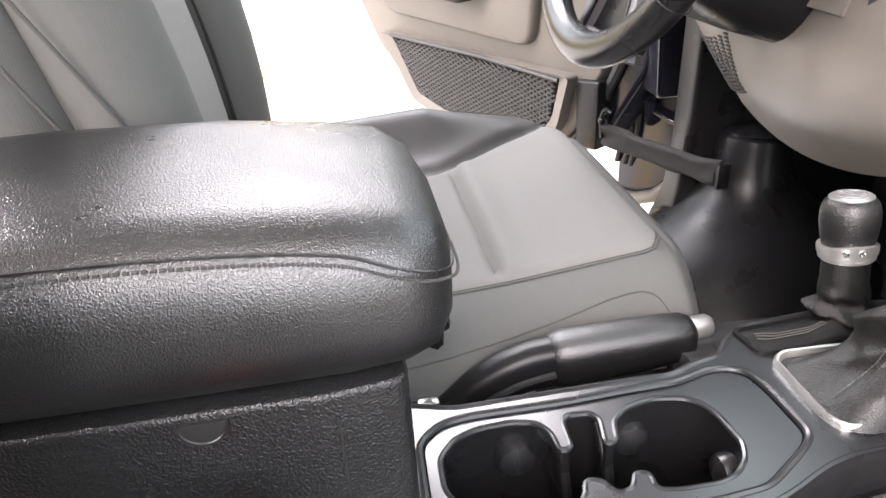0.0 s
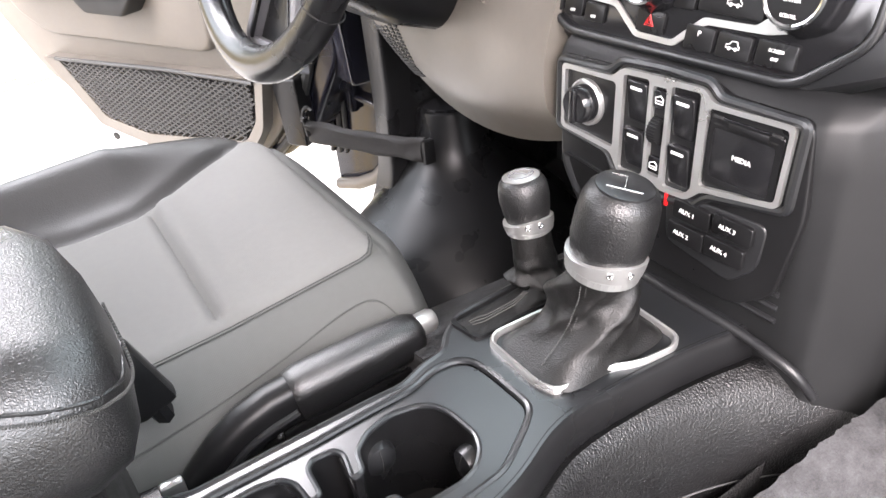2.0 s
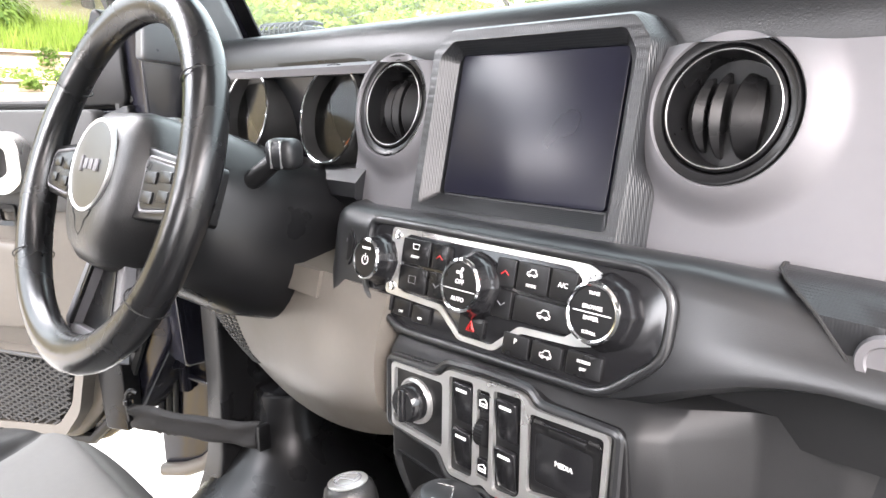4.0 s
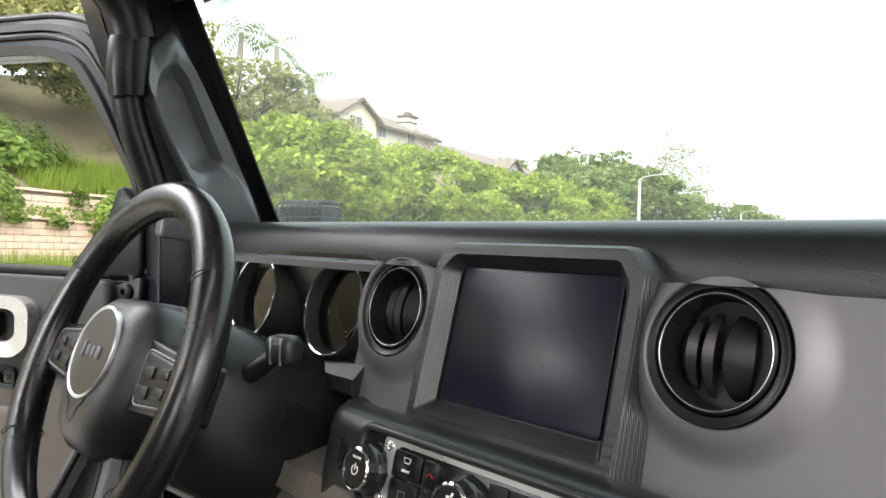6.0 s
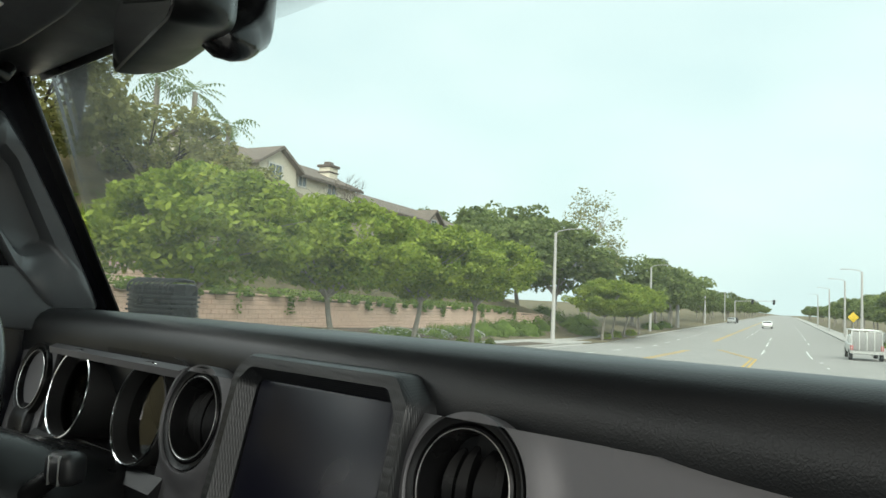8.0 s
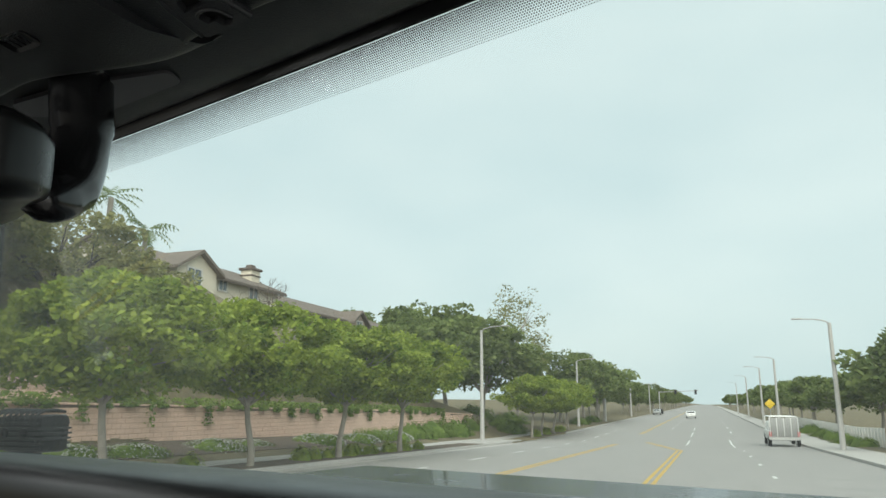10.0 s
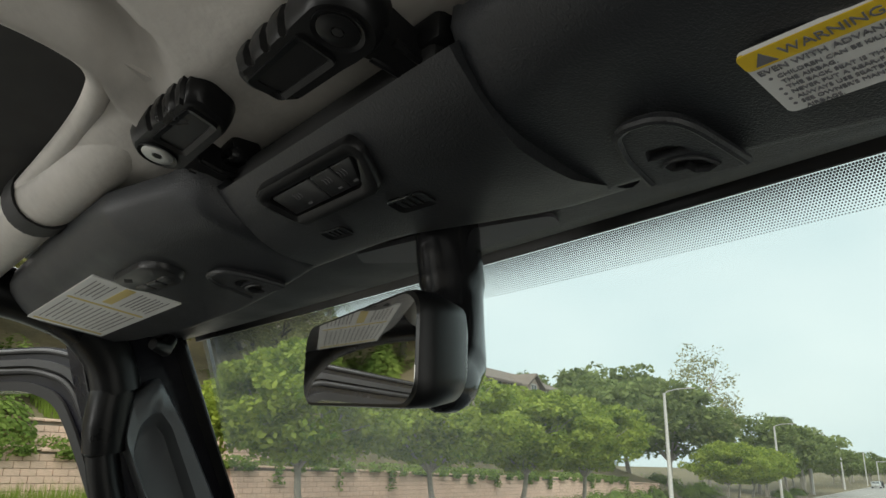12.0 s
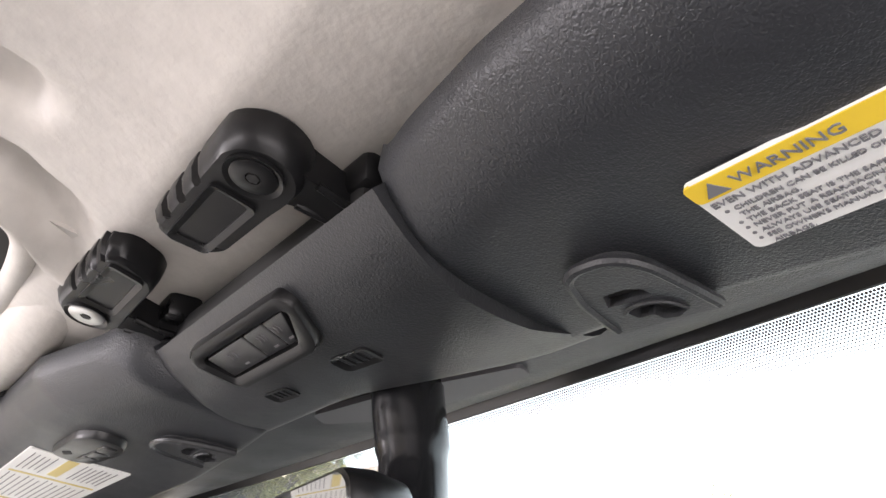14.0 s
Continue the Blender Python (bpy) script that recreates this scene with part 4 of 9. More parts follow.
for x, w, h in ((-0.019, 0.005, 0.016), (-0.008, 0.009, 0.010), (0.004, 0.009, 0.010), (0.016, 0.009, 0.012)):
    bm = bmesh.new()
    box(bm, (x, 0.012, 0.0450), (w, h, 0.0024), 0.001, SH)
    part("badge_bar", bm, M_PANEL, hub, "raised satin bar")
bm = bmesh.new()
tube(bm, [SH @ V(x, y, h) for x, y, h in ((-0.022, -0.030, 0.0425), (-0.018, -0.036, 0.0420), (-0.012, -0.040, 0.0418), (-0.008, -0.050, 0.0405), (0.0, -0.056, 0.0390), (0.008, -0.050, 0.0405), (0.012, -0.040, 0.0418), (0.018, -0.036, 0.0420), (0.022, -0.030, 0.0425))], 0.0011, 6)
part("cover_seam", bm, M_DARK, hub)
words("AIRBAG", 0.0068, SH @ flat(0, -0.062, 0.0362) @ pose(0, 0, 0, 14), M_DARK, hub)
for s in (-1, 1):
    bm = bmesh.new()
    arm = rpoly([(s * 0.060, 0.040), (s * 0.115, 0.034), (s * 0.165, 0.030), (s * 0.165, -0.022), (s * 0.115, -0.026), (s * 0.060, -0.030)][::s], 0.006, 4)
    prism(bm, arm, -0.006, 0.024, SH, 0.004)
    sp = part("side_spoke", bm, M_BLACK, wheel)
    bm = bmesh.new()
    pad = rpoly([(s * 0.082, 0.028), (s * 0.146, 0.022), (s * 0.150, -0.014), (s * 0.086, -0.020)][::s], 0.008, 4)
    prism(bm, pad, 0.020, 0.029, SH, 0.003)
    part("button_pad", bm, M_BLACK, sp, "black button pad")
    bm = bmesh.new()
    tube(bm, [SH @ V(*p, 0.0265) for p in inset(pad, -0.0020)], 0.0016, 6, True)
    part("pad_trim", bm, M_PANEL, sp, "thin satin trim round the buttons")
    for x, y, w, h in ((0.100, 0.010, 0.022, 0.011), (0.128, 0.012, 0.022, 0.010), (0.100, -0.008, 0.022, 0.011), (0.130, -0.005, 0.020, 0.010)):
        bm = bmesh.new()
        box(bm, (s * x, y, 0.0295), (w, h, 0.003), 0.0012, SH)
        part("wheel_button", bm, M_BLACK, sp)
    bm = bmesh.new()
    leg = [(0.024, -0.078), (0.040, -0.066), (0.064, -0.150), (0.050, -0.158)]
    prism(bm, rpoly([(s * x, y) for x, y in leg][::s], 0.004, 3), -0.010, 0.008, SH, 0.004)
    leg_p = part("lower_spoke", bm, M_PANEL, wheel, "satin silver lower spoke")
    bm = bmesh.new()
    prism(bm, rpoly([(s * x, y) for x, y in [(0.026, -0.084), (0.031, -0.080), (0.050, -0.146), (0.045, -0.150)]][::s], 0.001, 3), 0.006, 0.0095, SH, 0.0008)
    part("spoke_inlay", bm, M_BLACK, leg_p)
bm = bmesh.new()
prism(bm, rpoly([(-0.046, -0.070), (0.046, -0.070), (0.056, -0.156), (-0.056, -0.156)], 0.008, 3), -0.020, -0.004, SH, 0.004)
part("spoke_bed", bm, M_BLACK, wheel)
bm = bmesh.new()
prism(bm, rpoly([(-0.052, -0.148), (0.052, -0.148), (0.064, -0.166), (-0.064, -0.166)], 0.006, 3), -0.010, 0.006, SH, 0.003)
part("spoke_foot", bm, M_PANEL, wheel, "satin silver spoke foot")

# ---- steering column ----
column = thing("steering_column", "black steering column shroud with a control stalk", "steering column", at=(-0.345, -0.1, 0.86))
bm = bmesh.new()
lo = []
for d, w, h, dz in ((0.034, 0.070, 0.062, 0.0), (0.042, 0.086, 0.076, -0.004), (0.075, 0.104, 0.086, -0.014), (0.13, 0.116, 0.092, -0.022), (0.26, 0.12, 0.095, -0.016)):
    lo.append([SW @ V(x, y + dz, -d) for x, y in rr(2 * w, 2 * h, min(w, h) * 0.8, 7)])
loft(bm, lo)
part("shroud", bm, M_BLACK, column)
tip = V(-0.222, -0.108, 0.912)
for s in (1, -1):
    bm = bmesh.new()
    root = SW @ V(s * 0.05, -0.005, -0.075)
    end = tip if s > 0 else SW @ V(-0.165, 0.02, -0.085)
    tube(bm, [root, root.lerp(end, 0.4) + V(0, 0, -0.012), end], [0.014, 0.010, 0.009], 12)
    st = part("stalk", bm, M_BLACK, column)
    bm = bmesh.new()
    mm = Matrix.Translation(end) @ pose(0, 0, 0, 0, 0, 20 * s)
    box(bm, (0.004 * s, 0, 0.002), (0.034, 0.026, 0.030), 0.009, mm, 3)
    tp = part("stalk_tip", bm, M_SOFT, st)
    bm = bmesh.new()
    for dx in (-0.006, 0.006):
        box(bm, (0.004 * s + dx, -0.0125, 0.002), (0.0012, 0.003, 0.026), 0.0004, mm)
    part("stalk_line", bm, M_SILVER, tp)

# ---- centre console ----
console = thing("center_console", "black centre console with two cup holders", "console", at=(0.07, -0.35, 0.3))
TOP = 0.588


tray_o = rpoly([(0.062, -0.524), (0.046, -0.507), (0.043, -0.485), (0.044, -0.418), (0.042, -0.372), (0.041, -0.339), (0.033, -0.316), (0.034, -0.299), (0.042, -0.288), (0.060, -0.284), (0.106, -0.282), (0.118, -0.297), (0.138, -0.329), (0.141, -0.362), (0.141, -0.500), (0.125, -0.526)], 0.009, 4)
wells = rpoly([(0.075, -0.514), (0.060, -0.502), (0.0535, -0.486), (0.052, -0.462), (0.056, -0.446), (0.066, -0.439), (0.084, -0.4375), (0.083, -0.4300), (0.060, -0.4290), (0.0535, -0.424), (0.0545, -0.408), (0.062, -0.4035), (0.084, -0.4075),
               (0.083, -0.4000), (0.066, -0.396), (0.055, -0.383), (0.050, -0.362), (0.054, -0.342), (0.062, -0.332), (0.074, -0.327), (0.101, -0.324), (0.114, -0.329), (0.125, -0.340), (0.129, -0.353), (0.129, -0.378), (0.126, -0.392), (0.113, -0.391),
               (0.111, -0.399), (0.123, -0.405), (0.124, -0.416), (0.113, -0.420), (0.110, -0.430), (0.124, -0.435), (0.130, -0.447), (0.130, -0.490), (0.121, -0.506), (0.100, -0.515)], 0.005, 3)
bm = bmesh.new()
holed_plate(bm, inset(tray_o, 0.0022), [wells], TOP - 0.012, TOP - 0.0005)
part("cup_tray", bm, M_SATIN, console, "satin graphite tray round the cup holders")
bm = bmesh.new()
tube(bm, [V(*p, TOP - 0.0018) for p in wells], 0.0022, 8, True)
part("well_lip", bm, M_SATIN, console, "rounded lip of the cup wells")
bm = bmesh.new()
loft(bm, [[V(*p, TOP - 0.003) for p in wells], [V(*p, TOP - 0.03) for p in inset(wells, 0.001)], [V(*p, TOP - 0.088) for p in inset(wells, 0.004)]], cap=False)
wellp = part("cup_well", bm, M_BLACK, console, "deep black cup well")
bm = bmesh.new()
prism(bm, inset(wells, 0.001), TOP - 0.096, TOP - 0.086)
part("well_floor", bm, M_DARK, wellp)
bm = bmesh.new()
for y_ in (-0.4335, -0.4040):
    tube(bm, curve([(0.060, y_, TOP - 0.006), (0.078, y_, TOP - 0.020), (0.094, y_, TOP - 0.052), (0.112, y_, TOP - 0.050), (0.124, y_, TOP - 0.012)], 5), 0.0042, 8)
part("cup_divider", bm, M_BLACK, wellp, "curved cradle between the cups")
for x, y, a in ((0.055, -0.460, 90), (0.053, -0.378, 90), (0.098, -0.328, 0), (0.126, -0.362, -90), (0.127, -0.470, -90)):
    bm = bmesh.new()
    m = Matrix.Translation((x, y, TOP - 0.030)) @ pose(0, 0, 0, 90, 0, a)
    lathe(bm, [(0.0135, -0.010), (0.0135, 0.002), (0.0120, 0.0065), (0.006, 0.0092), (0.0, 0.0100)], m, 28)
    sp = part("cup_spring", bm, M_CROSS, wellp, "round rubber cup gripper")
    bm = bmesh.new()
    tube(bm, [m @ V(0, -0.011, 0.0066), m @ V(0, -0.005, 0.0096), m @ V(0, 0.005, 0.0096), m @ V(0, 0.011, 0.0066)], 0.0007, 6)
    part("gripper_slit", bm, M_DARK, wellp)

EDGE = ((-0.60, 0.150), (-0.50, 0.154), (-0.42, 0.157), (-0.374, 0.158), (-0.345, 0.155), (-0.318, 0.147), (-0.295, 0.136), (-0.275, 0.129), (-0.245, 0.1265), (-0.212, 0.1275), (-0.170, 0.1300), (-0.140, 0.134), (-0.110, 0.140), (-0.06, 0.146))


def straight(y, rows):
    """A value between (y, value) rows."""
    for (a, p), (b, q) in zip(rows, rows[1:]):
        if y < b:
            return p + (q - p) * max(0.0, (y - a) / (b - a))
    return rows[-1][1]


def deck_edge(y):
    return sum(straight(y + 0.008 * k, EDGE) for k in (-1, 0, 1)) / 3


deck_o = rpoly([(0.020, -0.600), (0.024, -0.530), (0.034, -0.497), (0.033, -0.455), (0.032, -0.365), (0.033, -0.340), (0.024, -0.318), (0.020, -0.296), (0.004, -0.284), (-0.010, -0.262), (-0.016, -0.175), (-0.014, -0.095)], 0.008, 3)[3:-3]
deck_o = deck_o + [(deck_edge(y), y) for y in steps(-0.095, -0.600, 40)]
bm = bmesh.new()
holed_plate(bm, deck_o, [tray_o], 0.30, TOP + 0.0018)
part("shell", bm, M_SATIN, console, "satin black console shell and shifter deck")
bm = bmesh.new()
tube(bm, [V(*p, TOP + 0.0006) for p in inset(tray_o, -0.0016)], 0.0028, 8, True)
part("rim_lip", bm, M_SATIN, console, "raised rounded lip round the tray")
bm = bmesh.new()
tube(bm, [V(p[0], p[1], TOP - 0.0006) for p in deck_o[:-41]], 0.0035, 8)
part("shell_edge", bm, M_SATIN, console, "rounded shell edge towards the driver")
bm = bmesh.new()
tube(bm, curve([(-0.02, -0.112, TOP + 0.004), (0.08, -0.115, TOP + 0.004), (0.14, -0.114, TOP + 0.003), (0.176, -0.114, TOP - 0.001), (0.192, -0.110, TOP - 0.010), (0.198, -0.098, TOP - 0.030)], 6), 0.0040, 10)
part("deck_rail", bm, M_SOFT, console, "raised bead along the stack")
# chamfer below the deck, then the grained flank with its rounded ridge
bm = bmesh.new()
loft(bm, [[V(deck_edge(y) + dx, y, TOP + dz) for dx, dz in ((-0.003, 0.0020), (0.0015, 0.0008), (0.0045, -0.0035), (0.0065, -0.011), (0.0085, -0.024), (0.0080, -0.040))] for y in steps(-0.600, -0.060, 60)], closed=False)
part("chamfer", bm, M_BLACK, console, "satin black chamfer", smooth=60)
bm = bmesh.new()
lo = []
for y in steps(-0.600, -0.050, 56):
    x_ = deck_edge(y)
    k = max(0.0, (y + 0.27) / 0.22)
    lo.append([V(x_ - 0.02, y, 0.30), V(x_ + 0.002, y, TOP - 0.030), V(x_ + 0.008, y, TOP - 0.0235), V(x_ + 0.0135 + 0.006 * k * k, y, TOP - 0.0215 + 0.004 * k), V(x_ + 0.019 + 0.020 * k * k, y, TOP - 0.0255 + 0.003 * k), V(x_ + 0.0225 + 0.036 * k * k, y, TOP - 0.034),
               V(x_ + 0.026 + 0.048 * k * k, y, TOP - 0.055), V(x_ + 0.034 + 0.052 * k * k, y, TOP - 0.100), V(x_ + 0.044 + 0.022 * k, y, 0.42), V(x_ + 0.052 + 0.03 * k, y, 0.30)])
loft(bm, lo)
part("side_pad", bm, M_FLANK, console, "grained black flank of the console", smooth=50)
bm = bmesh.new()
tube(bm, [V(deck_edge(y) + 0.0342 + 0.052 * max(0.0, (y + 0.27) / 0.22) ** 2, y, TOP - 0.1002) for y in steps(-0.42, -0.08, 30)], 0.0008, 6)
part("flank_seam", bm, M_PANEL, console, "thin pale seam along the flank")
bm = bmesh.new()
lathe(bm, [(0.0172, -0.006), (0.0172, 0.0012), (0.0164, 0.0018), (0.0150, 0.0012), (0.0, 0.0012)], Matrix.Translation((0.186, -0.112, 0.524)) @ pose(0, 0, 0, 0, 74, -14), 36)
part("flank_cap", bm, M_FLANK, console, "round cap in the flank")
# carpeted tunnel on the driver's side
bm = bmesh.new()
slab(bm, lambda u, v: V(-0.012 - 0.17 * u, -0.30 + 0.42 * v, 0.560 - 0.02 * v - 0.075 * u ** 1.6 - 0.02 * u), 14, 20, (0, 0, -0.03))
whole("driver_tunnel_carpet", bm, M_TUNNEL, "dark grey carpet on the driver side of the tunnel", "carpet", kind="structure", smooth=70)
# carpet that climbs the tunnel beside the flank
edge = curve([(0.204, -0.46, 0.452), (0.206, -0.30, 0.484), (0.210, -0.20, 0.508), (0.216, -0.12, 0.530), (0.226, -0.078, 0.553), (0.258, -0.066, 0.625), (0.300, -0.062, 0.690), (0.36, -0.058, 0.715)], 8)
tr_rng = random.Random(12)
bm = bmesh.new()


def carpet_side(u, v):
    k = u * (len(edge) - 1)
    i = min(int(k), len(edge) - 2)
    p = edge[i].lerp(edge[i + 1], k - i)
    q = V(p.x + 0.10 * v ** 0.8, p.y - 0.06 * v * max(0.0, (p.z - 0.5) / 0.2), p.z + (0.30 - p.z) * v ** 1.3)
    return q + V(tr_rng.uniform(-1, 1), tr_rng.uniform(-1, 1), tr_rng.uniform(-1, 1)) * 0.0011


slab(bm, carpet_side, 90, 34, (0.006, 0.014, -0.012))
tunnel = thing("tunnel_carpet", "dark grey looped carpet climbing the tunnel beside the console", "carpet", kind="structure", at=(0.26, -0.2, 0.3))
part("carpet_sheet", bm, M_TUNNEL, tunnel, "dark grey looped carpet", smooth=70)
# driver's shoulder beside the parking brake
bm = bmesh.new()
prism(bm, rpoly([(-0.076, -0.56), (0.024, -0.56), (0.024, -0.31), (-0.004, -0.285), (-0.030, -0.30), (-0.070, -0.33)], 0.014, 4), 0.30, 0.522, Matrix(), 0.008)
part("brake_tray", bm, M_BLACK, console)

# ---- armrest on the console ----
armrest = thing("armrest", "black grained vinyl armrest lid on a storage box", "armrest", at=(0.03, -0.65, 0.6))
bm = bmesh.new()
lo = []
for y, wl_, wr, zt, zb, rd in ((-0.500, 0.040, 0.080, 0.744, 0.722, 0.010), (-0.504, 0.010, 0.104, 0.758, 0.708, 0.020), (-0.513, -0.026, 0.120, 0.769, 0.697, 0.028), (-0.530, -0.050, 0.127, 0.776, 0.691, 0.034),
                              (-0.56, -0.060, 0.130, 0.780, 0.688, 0.038), (-0.62, -0.066, 0.131, 0.785, 0.688, 0.038), (-0.72, -0.068, 0.131, 0.788, 0.688, 0.038), (-0.85, -0.068, 0.131, 0.785, 0.69, 0.038), (-0.88, -0.05, 0.115, 0.77, 0.70, 0.03)):
    w, h = wr - wl_, zt - zb
    prof = rr(w, h, min(rd, 0.45 * h, 0.45 * w), 6, (wl_ + wr) / 2, (zt + zb) / 2)
    lo.append([V(x, y, z) for x, z in prof])
loft(bm, lo)
lid = part("lid", bm, M_ARM, armrest, "padded lid", smooth=70)
bm = bmesh.new()
seam = curve([(0.020, -0.503, 0.738), (0.090, -0.5015, 0.741), (0.116, -0.5125, 0.749), (0.1225, -0.532, 0.757), (0.1205, -0.56, 0.7665), (0.1200, -0.62, 0.7735), (0.1200, -0.72, 0.7765), (0.1200, -0.85, 0.7735)], 24)
tube(bm, [p + V(0.0003, 0, 0.0003) for p in seam], 0.0010, 6)
part("seam", bm, M_ARM, lid)
bm = bmesh.new()
for i in range(0, len(seam) - 1, 1):
    d = seam[i + 1] - seam[i]
    nrm = V(d.y, -d.x, 0).normalized() * -0.0006
    tube(bm, [seam[i] + V(0.0006, 0, -0.0030) + nrm * 5, seam[i] + d * 0.62 + V(0.0006, 0, -0.0030) + nrm * 5], 0.0009, 5)
part("stitches", bm, M_THREAD, lid, "row of stitches along the lid")
bm = bmesh.new()
prism(bm, rpoly([(-0.05, -0.86), (0.122, -0.86), (0.122, -0.572), (0.116, -0.530), (-0.05, -0.530)], 0.01, 4), 0.30, 0.689, Matrix(), 0.004)
bx = part("storage_box", bm, M_FLANK, armrest, "grained black storage box")
plane_m = Matrix.Translation((0.122, -0.634, 0.6845)) @ Matrix(((0, 0, 1, 0), (1, 0, 0, 0), (0, 1, 0, 0), (0, 0, 0, 1)))
# raised near-black half-disc: the notch's inner shade is only its colour
bm = bmesh.new()
loft(bm, [[plane_m @ V(0.0115 * k * math.cos(t), -0.0125 * k * math.sin(t), h) for t in [math.pi * i / 16 for i in range(17)]] for h, k in ((-0.004, 1.0), (0.0012, 1.0), (0.0016, 0.9))])
part("finger_notch", bm, M_DARK, bx, "half-round finger notch, its shade painted as a near-black disc")
bm = bmesh.new()
tube(bm, [plane_m @ V(0.0125 * math.cos(t), -0.0135 * math.sin(t), 0.0012) for t in [math.pi * i / 16 for i in range(17)]], 0.0011, 6)
part("notch_rim", bm, M_ARM, bx, "rounded rim of the finger notch")
bm = bmesh.new()
box(bm, (0.1225, -0.568, 0.59), (0.0012, 0.0016, 0.17), 0)
part("panel_gap", bm, M_DARK, bx)

# ---- parking brake ----
brake = thing("parking_brake", "black parking brake lever with a grained grip and silver button", "brake lever", at=(-0.045, -0.4, 0.52))


def bar_loft(bm, pts, rows, x=-0.045):
    """A rounded bar through (y, z) points with (width, height) at each."""
    lo = []
    for i, ((y, z), (w, h)) in enumerate(zip(pts, rows)):
        a, b = pts[max(i - 1, 0)], pts[min(i + 1, len(pts) - 1)]
        d = Vector((b[0] - a[0], b[1] - a[1])).normalized()
        lo.append([V(x + p, y - d.y * q, z + d.x * q) for p, q in rr(w, h, 0.42 * min(w, h), 5)])
    loft(bm, lo)


bm = bmesh.new()
bar_loft(bm, [(-0.515, 0.486), (-0.490, 0.508), (-0.462, 0.534), (-0.440, 0.547), (-0.420, 0.553), (-0.395, 0.555)], [(0.028, 0.040)] * 3 + [(0.030, 0.040), (0.031, 0.041), (0.031, 0.041)])
lev = part("lever", bm, M_BLACK, brake)
bm = bmesh.new()
tube(bm, curve([(-0.0285, -0.500, 0.496), (-0.0285, -0.462, 0.532), (-0.0285, -0.436, 0.546), (-0.0285, -0.405, 0.552)], 6), 0.0035, 8)
part("lever_ridge", bm, M_CROSS, lev)
bm = bmesh.new()
bar_loft(bm, [(-0.404, 0.5535), (-0.401, 0.554), (-0.394, 0.555), (-0.35, 0.557), (-0.310, 0.559), (-0.292, 0.560), (-0.286, 0.560), (-0.283, 0.560)], [(0.030, 0.038), (0.036, 0.044), (0.038, 0.047), (0.037, 0.045), (0.036, 0.042), (0.034, 0.038), (0.030, 0.033), (0.022, 0.024)])
part("grip", bm, M_ARM, brake, "grained black grip")
bm = bmesh.new()
tube(bm, [V(-0.045, -0.290, 0.566), V(-0.045, -0.272, 0.5665), V(-0.045, -0.268, 0.5665)], [0.0105, 0.0105, 0.008], 16)
part("release_button", bm, M_SILVER, brake, "silver release button")
bm = bmesh.new()
box(bm, (-0.036, -0.360, 0.528), (0.006, 0.12, 0.014), 0.003)
part("link_bar", bm, M_BLACK, brake)
bm = bmesh.new()
box(bm, (-0.036, -0.508, 0.528), (0.010, 0.018, 0.022), 0.003)
part("pivot_clip", bm, M_SILVER, brake)


# ---- shift levers ----
def collar(m, r, low, knurl, band, swing, parent):
    """Silver collar: a knurled ring below a smooth band whose upper edge swings up where two set screws sit."""
    q = m.to_3x3().inverted() @ V(math.cos(-0.25), math.sin(-0.25), 0)
    a0 = math.atan2(q.y, q.x)
    n = 72
    ang = [2 * math.pi * i / n for i in range(n)]

    def loop(k, h, w=0.0):
        return [m @ V(k * r * math.cos(a), k * r * math.sin(a), h + w * max(0.0, math.cos(a - a0)) ** 1.5) for a in ang]

    bm = bmesh.new()
    loft(bm, [loop(0.80, low), loop(0.90, low), loop(0.91, knurl), loop(1.0, knurl + 0.0005), loop(1.02, (knurl + band) / 2, swing * 0.5), loop(1.025, band, swing), loop(0.96, band + 0.0006, swing)])
    c = part("collar", bm, M_SILVER, parent, "satin silver collar")
    bm = bmesh.new()
    tooth = [1.0 + 0.014 * (i % 2) for i in range(n)]
    mid = (low + knurl) / 2
    loft(bm, [[m @ V(t * k * r * math.cos(a), t * k * r * math.sin(a), h) for a, t in zip(ang, tooth)] for k, h in ((0.90, low + 0.0004), (0.945, low + 0.0012), (0.95, mid), (0.945, knurl - 0.0010), (0.90, knurl - 0.0002))])
    part("knurled_ring", bm, M_SILVER, c, "knurled bright ring", smooth=20)
    for da in (-0.42, 0.10):
        bm = bmesh.new()
        a = a0 + da
        o = m @ V(1.018 * r * math.cos(a), 1.018 * r * math.sin(a), band - 0.0008 + swing * 0.25)
        w = (m.to_3x3() @ V(math.cos(a), math.sin(a), 0)).normalized()
        mm = Matrix.Translation(o) @ w.to_track_quat("Z", "Y").to_matrix().to_4x4()
        lathe(bm, [(0.0024, -0.001), (0.0024, 0.0006), (0.0016, 0.0008), (0.0013, 0.0002), (0.0, 0.0002)], mm, 14)
        part("set_screw", bm, M_CHROME, c)
    return c


